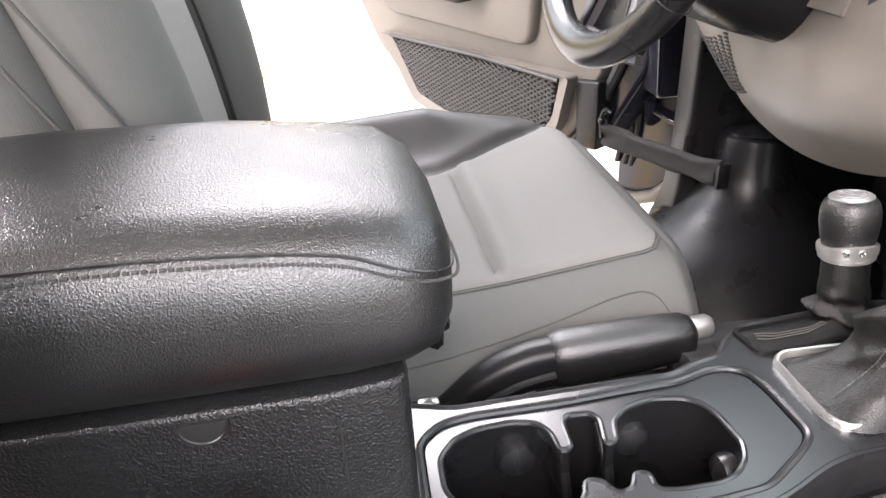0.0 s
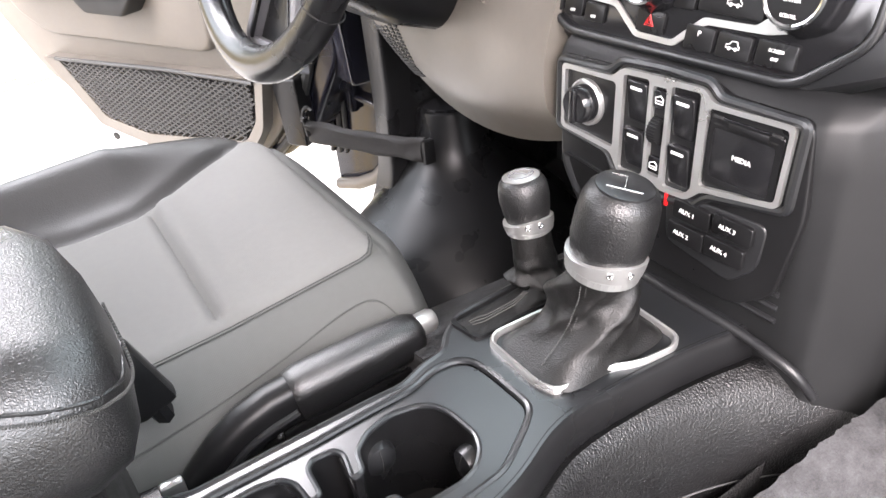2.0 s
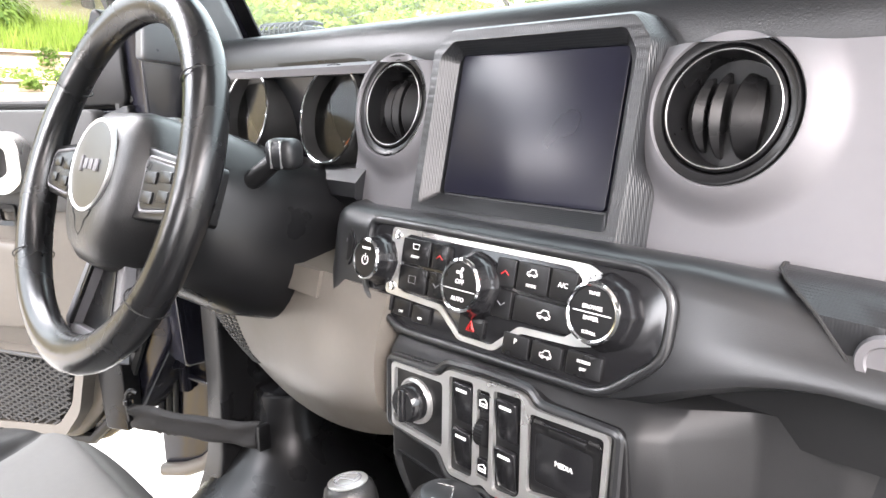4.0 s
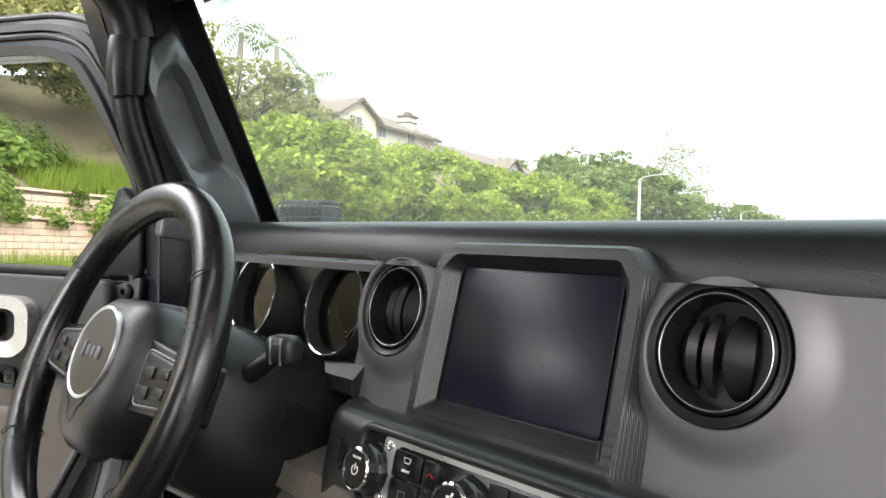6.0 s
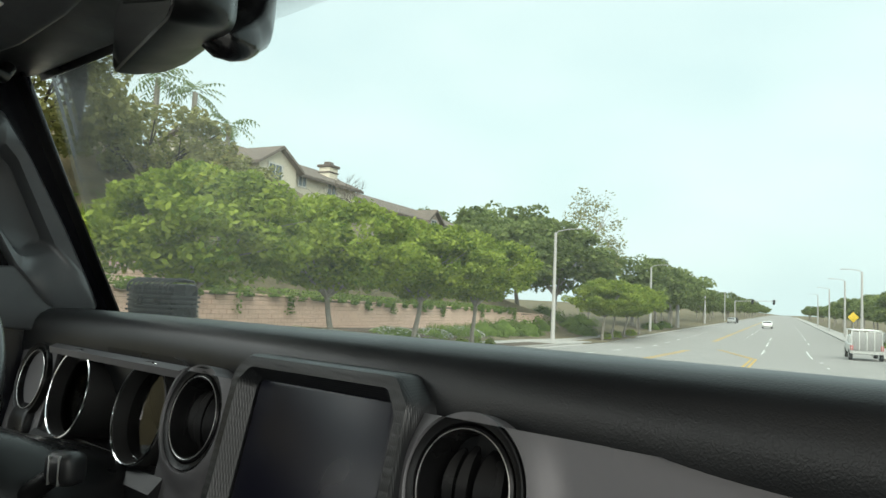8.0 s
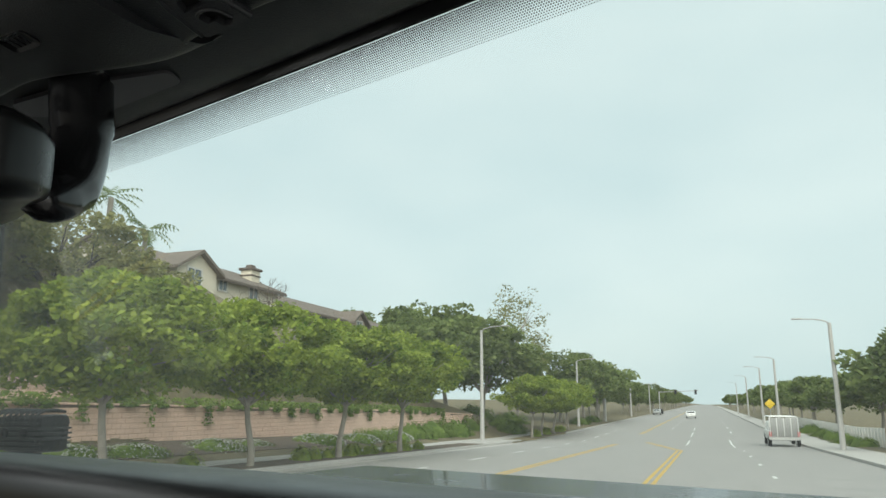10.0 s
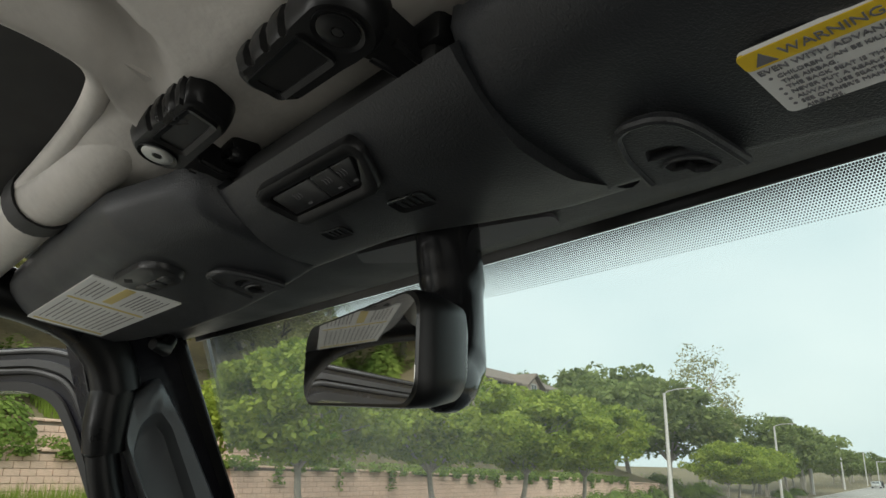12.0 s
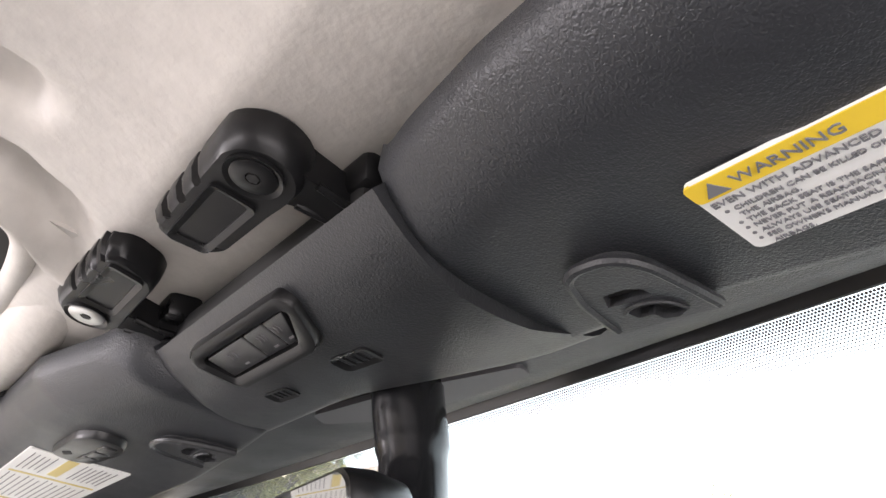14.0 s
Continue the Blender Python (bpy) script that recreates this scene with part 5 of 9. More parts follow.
def shifter(name, label, base, top, r, tall, boot_r, frame_pts):
    t = thing(name, label, "shift lever", at=base)
    axis = (Vector(top) - Vector(base)).normalized()
    m = Matrix.Translation(Vector(top)) @ axis.to_track_quat("Z", "Y").to_matrix().to_4x4()
    bm = bmesh.new()
    lathe(bm, [(r * 0.78, -tall), (r * 0.93, -tall * 0.92), (r, -tall * 0.70), (r * 1.0, -tall * 0.45), (r * 0.95, -tall * 0.2), (r * 0.84, -tall * 0.06), (r * 0.70, -0.001), (r * 0.66, 0.0)], m, 40)
    k = part("knob", bm, M_KNOB, t, "black leather knob")
    bm = bmesh.new()
    lathe(bm, [(r * 0.70, -0.003), (r * 0.70, 0.0006), (r * 0.62, 0.0014), (0.0, 0.0022)], m, 36)
    part("cap", bm, M_SILVER if r < 0.026 else M_SOFT, k, "silver-grey cap with a shift pattern")
    bm = bmesh.new()
    if frame_pts:
        tube(bm, [m @ V(x * r, y * r, 0.0020) for x, y in ((-0.30, -0.42), (-0.30, 0.42))], 0.0004, 5)
        tube(bm, [m @ V(x * r, y * r, 0.0020) for x, y in ((-0.30, 0.0), (0.34, 0.0), (0.34, 0.36))], 0.0004, 5)
    else:
        tube(bm, [m @ V(x * r, y * r, 0.0022) for x, y in ((-0.34, 0.30), (0.0, 0.30), (0.0, -0.30), (0.34, -0.30))], 0.0006, 5)
        tube(bm, [m @ V(0.52 * r * math.cos(0.3 * i), 0.52 * r * math.sin(0.3 * i), 0.0018) for i in range(21)], 0.0005, 5, True)
    part("pattern", bm, M_SILVER if frame_pts else M_INK, k)
    collar(m, r, -tall * 1.20, -tall * 1.07, -tall * 0.95, tall * 0.13, k)
    bm = bmesh.new()
    lo, n, rows = [], 108, 30
    neck = m @ V(0, 0, -tall * 1.18)
    H = neck.z - base[2]

    def pleat(q):
        return 1 - abs(math.sin(q / 2))

    for j in range(rows):
        f = j / (rows - 1)
        env = math.sin(math.pi * min(1.0, f * 1.04)) ** 0.8
        k2 = (1 - f) ** 2.7
        row = []
        for i in range(n):
            a = 2 * math.pi * i / n
            e = 6.0
            sq = (abs(math.cos(a)) ** e + abs(math.sin(a)) ** e) ** (-1 / e)
            bx_, by_ = boot_r[0] * sq * math.cos(a), boot_r[1] * sq * math.sin(a)
            a2 = a - 1.7 * f
            nw = (0.80 + 0.10 * math.sin(math.pi * f)) * r
            fold = 0.66 * (pleat(2 * a2 + 1.2) - 0.42) + 0.24 * (pleat(5 * a2 - 3 * f + 0.7) - 0.36)
            g = nw * (1 - k2) * (1 + fold * env)
            crumple = 0.0010 * math.sin(6 * a + 13 * f) * math.sin(3 * a - 11 * f) * env
            x = (g + crumple) * math.cos(a) + bx_ * k2 + (neck.x - base[0]) * f
            y = (g + crumple) * math.sin(a) + by_ * k2 + (neck.y - base[1]) * f
            z = H * f ** 0.96 + env * (0.0055 * (pleat(2 * a2 + 1.2) - 0.4) + 0.0010 * math.sin(5 * a + 7 * f))
            row.append(V(base[0] + x, base[1] + y, base[2] + max(z, 0.0)))
        lo.append(row)
    loft(bm, lo)
    bt = part("boot", bm, M_HIDE, t, "creased black leather boot", smooth=60)
    bm = bmesh.new()
    i = int(n * 0.80)
    for j in range(3, rows - 2):
        p, q = lo[j][i], lo[j + 1][i]
        d = (p - V(base[0] + (neck.x - base[0]) * j / rows, base[1] + (neck.y - base[1]) * j / rows, p.z)).normalized() * 0.0005
        for da in (-0.0014, 0.0014):
            tube(bm, [p + d + V(da, da, 0), p.lerp(q, 0.6) + d + V(da, da, 0)], 0.0005, 4)
    tagged(part("boot_stitch", bm, M_THREAD, bt, "double row of dark stitches"), kind="stuff")
    if frame_pts:
        bm = bmesh.new()
        o = rpoly(frame_pts, 0.010, 5)
        c = sum((Vector(p) for p in frame_pts), Vector((0, 0))) / len(frame_pts)
        inn = [tuple(c + (Vector(p) - c) * (1 - 0.0048 / (Vector(p) - c).length)) for p in o]
        loft(bm, [[V(*p, TOP) for p in o], [V(*p, TOP + 0.0055) for p in o], [V(*p, TOP + 0.0075) for p in inset(o, 0.0014)], [V(*p, TOP + 0.0070) for p in inset(o, 0.0034)], [V(*p, TOP + 0.0040) for p in inn], [V(*p, TOP) for p in inn]], cyclic=True)
        part("boot_frame", bm, M_SILVER, t, "satin silver boot frame")
    return t


shifter("gear_shifter", "automatic gear shifter with black leather knob and creased boot", (0.076, -0.208, TOP + 0.003), (0.0965, -0.1915, 0.7240), 0.0280, 0.057, (0.040, 0.054),
        [(0.037, -0.267), (0.093, -0.268), (0.109, -0.263), (0.113, -0.240), (0.115, -0.215), (0.125, -0.195), (0.128, -0.164), (0.121, -0.152), (0.058, -0.150), (0.042, -0.158), (0.031, -0.215), (0.030, -0.258)])

def transfer_lever():
    t = thing("transfer_lever", "short transfer-case lever with a black knob and crumpled boot", "shift lever", at=(0.0, -0.19, TOP))
    top, foot = V(-0.0165, -0.190, 0.6875), V(-0.002, -0.186, TOP + 0.004)
    axis = (top - foot).normalized()
    m = Matrix.Translation(top) @ axis.to_track_quat("Z", "Y").to_matrix().to_4x4()
    r = 0.0205
    bm = bmesh.new()
    lathe(bm, [(r * 0.72, -0.040), (r * 0.84, -0.0385), (r * 0.93, -0.030), (r * 1.0, -0.018), (r * 0.98, -0.010), (r * 0.90, -0.004), (r * 0.74, -0.0004), (r * 0.66, 0.0)], m, 40)
    k = part("knob", bm, M_KNOB, t, "black leather knob")
    bm = bmesh.new()
    lathe(bm, [(r * 0.74, -0.003), (r * 0.74, 0.0005), (r * 0.66, 0.0014), (0.0, 0.0020)], m, 36)
    part("cap", bm, M_SILVER, k, "silver-grey cap with a shift pattern")
    bm = bmesh.new()
    tube(bm, [m @ V(x * r, y * r, 0.0021) for x, y in ((-0.34, 0.30), (0.0, 0.30), (0.0, -0.30), (0.34, -0.30))], 0.0006, 5)
    tube(bm, [m @ V(0.5 * r * math.cos(0.3 * i), 0.5 * r * math.sin(0.3 * i), 0.0018) for i in range(21)], 0.0005, 5, True)
    part("pattern", bm, M_INK, k)
    collar(m, r, -0.0475, -0.0430, -0.0375, 0.0050, k)
    bm = bmesh.new()
    n, rows = 48, []
    rng = random.Random(4)
    for j in range(22):
        f = j / 21
        p = (m @ V(0, 0, -0.043)).lerp(foot, f)
        w = 0.0150 + 0.0015 * f
        amp = 0.0
        if f > 0.45:
            g = (f - 0.45) / 0.55
            w += 0.0045 * math.sin(g * 11) * g + 0.005 * g * g
            amp = 0.0030 * g
        row = []
        for i in range(n):
            a = 2 * math.pi * i / n
            rr_ = w + amp * (math.sin(3 * a + 9 * f) + 0.6 * math.sin(7 * a - 17 * f) + 0.5 * rng.uniform(-1, 1))
            row.append(p + V(rr_ * math.cos(a), rr_ * 1.15 * math.sin(a), 0.4 * amp * math.sin(5 * a)))
        rows.append(row)
    loft(bm, rows)
    bt = part("boot", bm, M_HIDE, t, "crumpled black leather boot", smooth=50)
    bm = bmesh.new()

    def tail(u, v):
        x = -0.006 + 0.026 * u + 0.006 * (1 - v)
        y = -0.272 + 0.110 * v
        h = 0.020 * max(0.0, v - 0.25) ** 1.5 * math.sin(math.pi * u) + 0.0035 * math.sin(9 * v + 3 * u) * math.sin(math.pi * u)
        return V(x, y, TOP + 0.0035 + max(0.0, h))
    slab(bm, tail, 12, 30, (0, 0, -0.003))
    part("boot_tail", bm, M_HIDE, bt, "slack leather over the lever's slot", smooth=70)
    bm = bmesh.new()
    for u_ in (0.36, 0.46, 0.56):
        tube(bm, [tail(u_, 0.06 + 0.04 * i) + V(0, 0, 0.0007) for i in range(14)], 0.0006, 5)
    part("boot_stitch", bm, M_THREAD, bt)
    bm = bmesh.new()
    o = rpoly([(-0.004, -0.277), (0.028, -0.271), (0.026, -0.160), (-0.012, -0.160)], 0.006, 4)
    ring(bm, o, inset(o, 0.004), TOP, TOP + 0.005)
    part("slot_frame", bm, M_BLACK, t, "black slot frame")


transfer_lever()


# ---- seats ----
def seat(name, label, cx, side, bk=0.0, off=0.025):
    """side: +1 when the tunnel is on the +x side of the seat."""
    s = thing(name, label, "car seat", at=(cx, -0.47, 0.3))

    def X(x):
        return cx + side * x

    A, mid_x, front = 0.262, off, -0.208

    def half(d):
        return A * min(1.0, max(d, 0.0) / 0.062) ** 0.30

    def outer(d):
        return A * min(1.0, max(d, 0.0) / 0.130) ** 0.40

    def left_seam(y):
        return straight(y, ((-0.72, -0.145), (-0.50, -0.105), (-0.44, -0.105), (-0.30, -0.165), (-0.262, -0.200), (-0.20, -0.205)))

    def top(x, y):
        """x: across the cushion, towards the tunnel; y along the car."""
        d = front - y
        e = (half(d) if x > 0 else outer(d)) - abs(x)
        z = 0.5975 - 0.115 * max(0.0, -0.285 - y) + 0.05 * max(0.0, -0.42 - y)
        z -= 0.085 * (1 - min(1.0, max(e, 0.0) / 0.095)) ** 2.1 if x > 0 else 0.05 * (1 - min(1.0, max(e, 0.0) / 0.045)) ** 2.3
        z -= 0.078 * (1 - min(1.0, max(d, 0.0) / 0.080)) ** 2.4
        ridge = min(1.0, max(0.0, (-0.285 - y) / 0.16))
        z += 0.052 * ridge * math.exp(-((x + 0.190) / 0.042) ** 2)
        z -= 0.008 * math.exp(-((x - left_seam(y)) / 0.010) ** 2) * min(1.0, max(0.0, (-0.27 - y) / 0.05))
        sd = max(x - 0.168, y + 0.262)
        z -= 0.003 * math.exp(-(sd / 0.004) ** 2)
        if left_seam(y) < x < 0.16:
            z -= 0.010 * math.exp(-((y + 0.424) / 0.0050) ** 2) * min(1.0, (0.16 - x) / 0.015) * min(1.0, (x - left_seam(y)) / 0.012)
            z += 0.004 * math.exp(-((y + 0.408) / 0.014) ** 2)
        return z

    def at(x, y):
        return V(X(mid_x + x), y, top(x, y))

    def in_insert(x, y):
        return left_seam(y) < x < 0.168 - 60 * max(0.0, y + 0.290) ** 2 and y < -0.262

    ys = [front - 0.0004 - 0.5 * (k / 110) ** 1.5 for k in range(111)]

    def across(y):
        h, g = half(front - y), outer(front - y)
        a = max(left_seam(y), -0.8 * g)
        b = min(0.168 - 60 * max(0.0, y + 0.290) ** 2, 0.8 * h)
        return steps(-g, a, 36)[:-1] + steps(a, b, 40)[:-1] + steps(b, h, 20)
    cols = [across(y) for y in ys]
    regions = {"insert": bmesh.new(), "bolster": bmesh.new(), "cushion": bmesh.new()}
    seen = {k: {} for k in regions}
    for r_ in range(110):
        for c_ in range(96):
            quad = [(cols[a][b], ys[a], a, b) for a, b in ((r_, c_), (r_ + 1, c_), (r_ + 1, c_ + 1), (r_, c_ + 1))]
            cx_, cy_ = sum(q[0] for q in quad) / 4, sum(q[1] for q in quad) / 4
            kind_ = "insert" if in_insert(cx_, cy_) else "bolster" if cx_ < left_seam(cy_) and cy_ < -0.262 else "cushion"
            vs = []
            for x, y, a, b in quad:
                if (a, b) not in seen[kind_]:
                    seen[kind_][(a, b)] = regions[kind_].verts.new(at(x, y))
                vs.append(seen[kind_][(a, b)])
            regions[kind_].faces.new(vs)
    skirt = [at(half(front - y) * 1.0, y) for y in ys[::-3]] + [at(-outer(front - y), y) for y in ys[::3]]
    loft(regions["cushion"], [skirt, [p + V(0, -0.002, -0.05) for p in skirt], [V(p.x, p.y - 0.012, 0.38) for p in skirt]], closed=False)
    part("insert", regions["insert"], M_CLOTH, s, "grey cloth seat insert with a cross crease", smooth=80)
    part("bolster", regions["bolster"], M_BOLST, s, "dark vinyl outer bolster", smooth=80)
    part("cushion", regions["cushion"], M_SIDE, s, "grey cushion side and front", smooth=80)
    bm = bmesh.new()
    for o_ in (0.170, 0.176):
        tube(bm, [at(o_ - 60 * max(0.0, y + 0.290) ** 2, y) + V(0, 0, 0.0005) for y in steps(-0.66, -0.262, 40)], 0.0009, 5)
    tagged(part("edge_stitching", bm, M_THREAD, s, "double row of stitches round the insert"), kind="stuff")
    bm = bmesh.new()
    tube(bm, [at(-0.205, y) + V(0, 0, 0.0005) for y in steps(-0.66, -0.32, 24)], 0.0010, 5)
    part("bolster_seam", bm, M_THREAD, s)
    bm = bmesh.new()
    tube(bm, curve([at(0.232, -0.66), at(0.226, -0.50), at(0.218, -0.40), at(0.210, -0.330), at(0.214, -0.300), at(0.234, -0.286)], 10), 0.0011, 5)
    part("piping", bm, M_THREAD, s, "sewn seams")
    # back
    bm = bmesh.new()
    lo = []
    for z, yf, w in ((0.54, -0.690, 0.22), (0.60, -0.700, 0.235), (0.72, -0.716, 0.245), (0.86, -0.740, 0.245), (1.00, -0.77, 0.235), (1.10, -0.795, 0.215), (1.14, -0.815, 0.18), (1.15, -0.83, 0.14)):
        lo.append([V(X(x), yf - 0.065 + d + bk, z) for x, d in rr(2 * w, 0.13, 0.05, 6)])
    loft(bm, lo)
    part("backrest", bm, M_SIDE, s, "grey backrest", smooth=70)
    bm = bmesh.new()
    slab(bm, lambda u, v: V(X(-0.15 + 0.30 * u), bk - 0.684 - 0.018 * v - 0.09 * v * v + 0.012 * (1 - (2 * u - 1) ** 4) * 1.0, 0.58 + 0.48 * v), 16, 16, (0, -0.04, 0))
    part("back_insert", bm, M_CLOTH, s, "grey cloth back insert", smooth=70)
    for q in (-1, 1):
        bm = bmesh.new()
        tube(bm, [V(X(q * 0.200), bk - 0.672 - 0.02 * i / 10 - 0.10 * (i / 10) ** 2, 0.58 + 0.05 * i) for i in range(11)], [0.030 + 0.014 * math.sin(math.pi * i / 10) for i in range(11)], 16)
        part("back_bolster", bm, M_SIDE, s)
        bm = bmesh.new()
        tube(bm, [V(X(q * 0.158), bk - 0.676 - 0.018 * i / 10 - 0.09 * (i / 10) ** 2, 0.58 + 0.048 * i) for i in range(11)], 0.0022, 6)
        part("back_seam", bm, M_DARK, s)
    bm = bmesh.new()
    lo = []
    for z, w in ((1.19, 0.09), (1.20, 0.115), (1.26, 0.125), (1.32, 0.115), (1.335, 0.09)):
        lo.append([V(X(x), bk - 0.85 + d, z) for x, d in rr(2 * w, 0.09, 0.035, 5)])
    loft(bm, lo)
    hr = part("headrest", bm, M_SIDE, s)
    bm = bmesh.new()
    for x in (-0.06, 0.06):
        tube(bm, [V(X(x), bk - 0.85, 1.10), V(X(x), bk - 0.85, 1.22)], 0.006, 8)
    part("headrest_posts", bm, M_CHROME, hr)
    bm = bmesh.new()
    box(bm, (cx, -0.45, 0.34), (0.40, 0.40, 0.10), 0.01)
    part("seat_base", bm, M_DARK, s)
    return s


driver_seat = seat("driver_seat", "grey cloth driver seat with a dark outer bolster", -0.325, 1)
for row in (((-0.081, -0.744, 0.868), (-0.079, -0.719, 0.825), (-0.081, -0.690, 0.770)), ((-0.080, -0.764, 0.840), (-0.079, -0.748, 0.806), (-0.080, -0.729, 0.770))):
    bm = bmesh.new()
    tube(bm, curve([V(*q) for q in row], 8), 0.0016, 8)
    part("side_seam", bm, M_THREAD, driver_seat, "corded side seam")
seat("passenger_seat", "grey cloth front passenger seat", 0.430, -1, 0.055, 0.0)
bpy.data.objects["passenger_seat"].location.y -= 0.08


def buckle(at, tilt):
    b = thing("seat_belt_buckle", "black seat belt buckle with a red release button", "buckle", "seat belt buckles", at=at)
    m = Matrix.Translation(at) @ pose(0, 0, 0, *tilt)
    bm = bmesh.new()
    box(bm, (0, 0, -0.03), (0.020, 0.036, 0.07), 0.006, m)
    part("body", bm, M_BLACK, b)
    bm = bmesh.new()
    box(bm, (0, 0, 0.006), (0.015, 0.028, 0.012), 0.003, m)
    part("release_button", bm, M_RED, b, "red release button")
    bm = bmesh.new()
    tube(bm, [m @ V(0, 0, -0.06), m @ V(0, -0.01, -0.16), m @ V(0, -0.03, -0.26)], 0.009, 8)
    part("stem", bm, M_BLACK, b)


buckle((-0.090, -0.515, 0.628), (18, 0, 0))
buckle((0.164, -0.620, 0.642), (18, 6, 0))


# ---- body shell ----
def glass_at(x, z):
    return 0.180 - 0.480 * (z - 1.03) - 0.060 * (x / 0.66) ** 2 * (1 - (z - 1.03) / 0.45)


bm = bmesh.new()
slab(bm, lambda u, v: V(-0.655 + 1.31 * u, glass_at(-0.655 + 1.31 * u, 0.99 + 0.42 * v), 0.99 + 0.42 * v), 24, 8, (0, 0.005, 0.003))
windshield = tagged(new("windshield", finish("windshield", bm, M_WIND)), "clear curved windscreen", "windscreen", kind="structure")
windshield.visible_shadow = False
M_FRIT = material("black_frit", (0.006, 0.006, 0.007), 0.35)
bm = bmesh.new()
slab(bm, lambda u, v: V(-0.665 + 1.33 * u, glass_at(-0.665 + 1.33 * u, 1.378 + 0.04 * v) - 0.003, 1.378 + 0.04 * v), 24, 2, (0, -0.003, 0))
part("frit_band", bm, M_FRIT, windshield)
for sx in (-1, 1):
    bm = bmesh.new()
    slab(bm, lambda u, v: V(sx * (0.628 + 0.035 * u), 0.1245 - 0.480 * (0.41 * v - 0.03), 1.0 + 0.41 * v), 2, 10, (0, -0.003, 0))
    part("frit_band", bm, M_FRIT, windshield)
# printed dots that fade downwards
verts, faces = [], []
for r in range(17):
    z = 1.3770 - 0.00152 * r
    rad = 0.00096 - 0.000030 * r
    for i in range(640):
        x = -0.628 + 0.00196 * (i + 0.5 * (r % 2))
        if abs(x) > 0.626:
            continue
        y = glass_at(x, z) - 0.0025
        b = len(verts)
        for k in range(6):
            a = math.pi / 3 * k
            verts.append((x + rad * math.cos(a), y - 0.43 * rad * math.sin(a), z + 0.9 * rad * math.sin(a)))
        faces.append(tuple(range(b, b + 6)))
me = bpy.data.meshes.new("frit_dots")
me.from_pydata(verts, [], faces)
me.materials.append(M_FRIT)
dots = tagged(new("frit_dots", me), "band of black printed dots", kind="stuff")
dots.parent = windshield

# header rail above the glass, slightly bowed with it
bm = bmesh.new()
lo = []
for x in steps(-0.66, 0.66, 24):
    y = glass_at(x, 1.39)
    lo.append([V(x, y + 0.004, 1.405), V(x, y - 0.008, 1.384), V(x, y - 0.020, 1.378), V(x, y - 0.045, 1.374), V(x, y - 0.09, 1.376), V(x, -0.15, 1.388), V(x, -0.185, 1.43), V(x, y, 1.45)])
loft(bm, lo)
whole("header_rail", bm, M_HEAD, "dark grey windscreen header trim", "header trim", kind="structure")

# left pillar
pillar = thing("a_pillar", "black pillar trim with a moulded grab recess beside the windscreen", "pillar trim", kind="structure", at=(-0.65, 0, 1.0))
PX = Matrix(((0, 0, 1, 0), (1, 0, 0, 0), (0, 1, 0, 0), (0, 0, 0, 1)))      # local x, y, z: the car's y, z, x


def plane_x(x):
    return Matrix.Translation((x, 0, 0)) @ PX


bm = bmesh.new()
prism(bm, rpoly([(0.15, 1.00), (-0.030, 1.40), (-0.18, 1.40), (-0.150, 1.31), (-0.115, 1.22), (-0.065, 1.09), (-0.060, 0.90), (-0.04, 0.55), (0.15, 0.55)], 0.012, 4), -0.06, 0.0, plane_x(-0.662), 0.008)
part("pillar_body", bm, M_PAINT, pillar, "black painted pillar")
out_ = [(0.092, 1.044), (0.078, 1.078), (0.032, 1.169), (-0.021, 1.262), (-0.062, 1.322), (-0.096, 1.287), (-0.099, 1.240), (-0.058, 1.156), (-0.027, 1.100), (0.024, 1.040)]
in_ = [(0.017, 1.134), (0.013, 1.146), (-0.004, 1.180), (-0.040, 1.255), (-0.059, 1.272), (-0.078, 1.250), (-0.083, 1.215), (-0.056, 1.160), (-0.027, 1.120), (-0.006, 1.119)]
o, i_ = rpoly(out_, 0.012, 4), rpoly(in_, 0.010, 4)
m = plane_x(-0.652)
bm = bmesh.new()
loft(bm, [[m @ V(*p, -0.012) for p in o], [m @ V(*p, 0.010) for p in o], [m @ V(*p, 0.018) for p in [tuple(Vector(a).lerp(Vector(b), 0.20)) for a, b in zip(o, i_)]],
          [m @ V(*p, 0.016) for p in [tuple(Vector(a).lerp(Vector(b), 0.90)) for a, b in zip(o, i_)]], [m @ V(*p, 0.008) for p in i_], [m @ V(*tuple(Vector(p).lerp(Vector((-0.035, 1.19)), 0.16)), -0.009) for p in i_]], cap=False)
bm.faces.new([v for v in bm.verts][-len(i_):])
part("pillar_trim", bm, M_PILLAR, pillar, "grained grey-black trim with a grab recess", smooth=60)
bm = bmesh.new()
prism(bm, rpoly([(0.070, 1.030), (0.060, 1.070), (0.040, 1.086), (0.004, 1.093), (-0.028, 1.104), (-0.062, 1.10), (-0.07, 1.02), (0.03, 1.01)], 0.008, 4), -0.01, 0.012, m, 0.004)
part("pillar_foot", bm, M_PILLAR, pillar)
bm = bmesh.new()
tube(bm, curve([(-0.668, -0.070, 1.085), (-0.668, -0.104, 1.18), (-0.666, -0.118, 1.24)], 6), 0.022, 12)
part("door_post_pad", bm, M_BLACK, pillar)
bm = bmesh.new()
tube(bm, [V(-0.660, -0.113, 1.216), V(-0.660, -0.114, 1.219), V(-0.655, -0.118, 1.25), V(-0.650, -0.118, 1.285), V(-0.648, -0.116, 1.300), V(-0.648, -0.116, 1.302)], [0.020, 0.026, 0.028, 0.028, 0.027, 0.022], 18)
part("pillar_sleeve", bm, M_BLACK, pillar, "black sleeve")
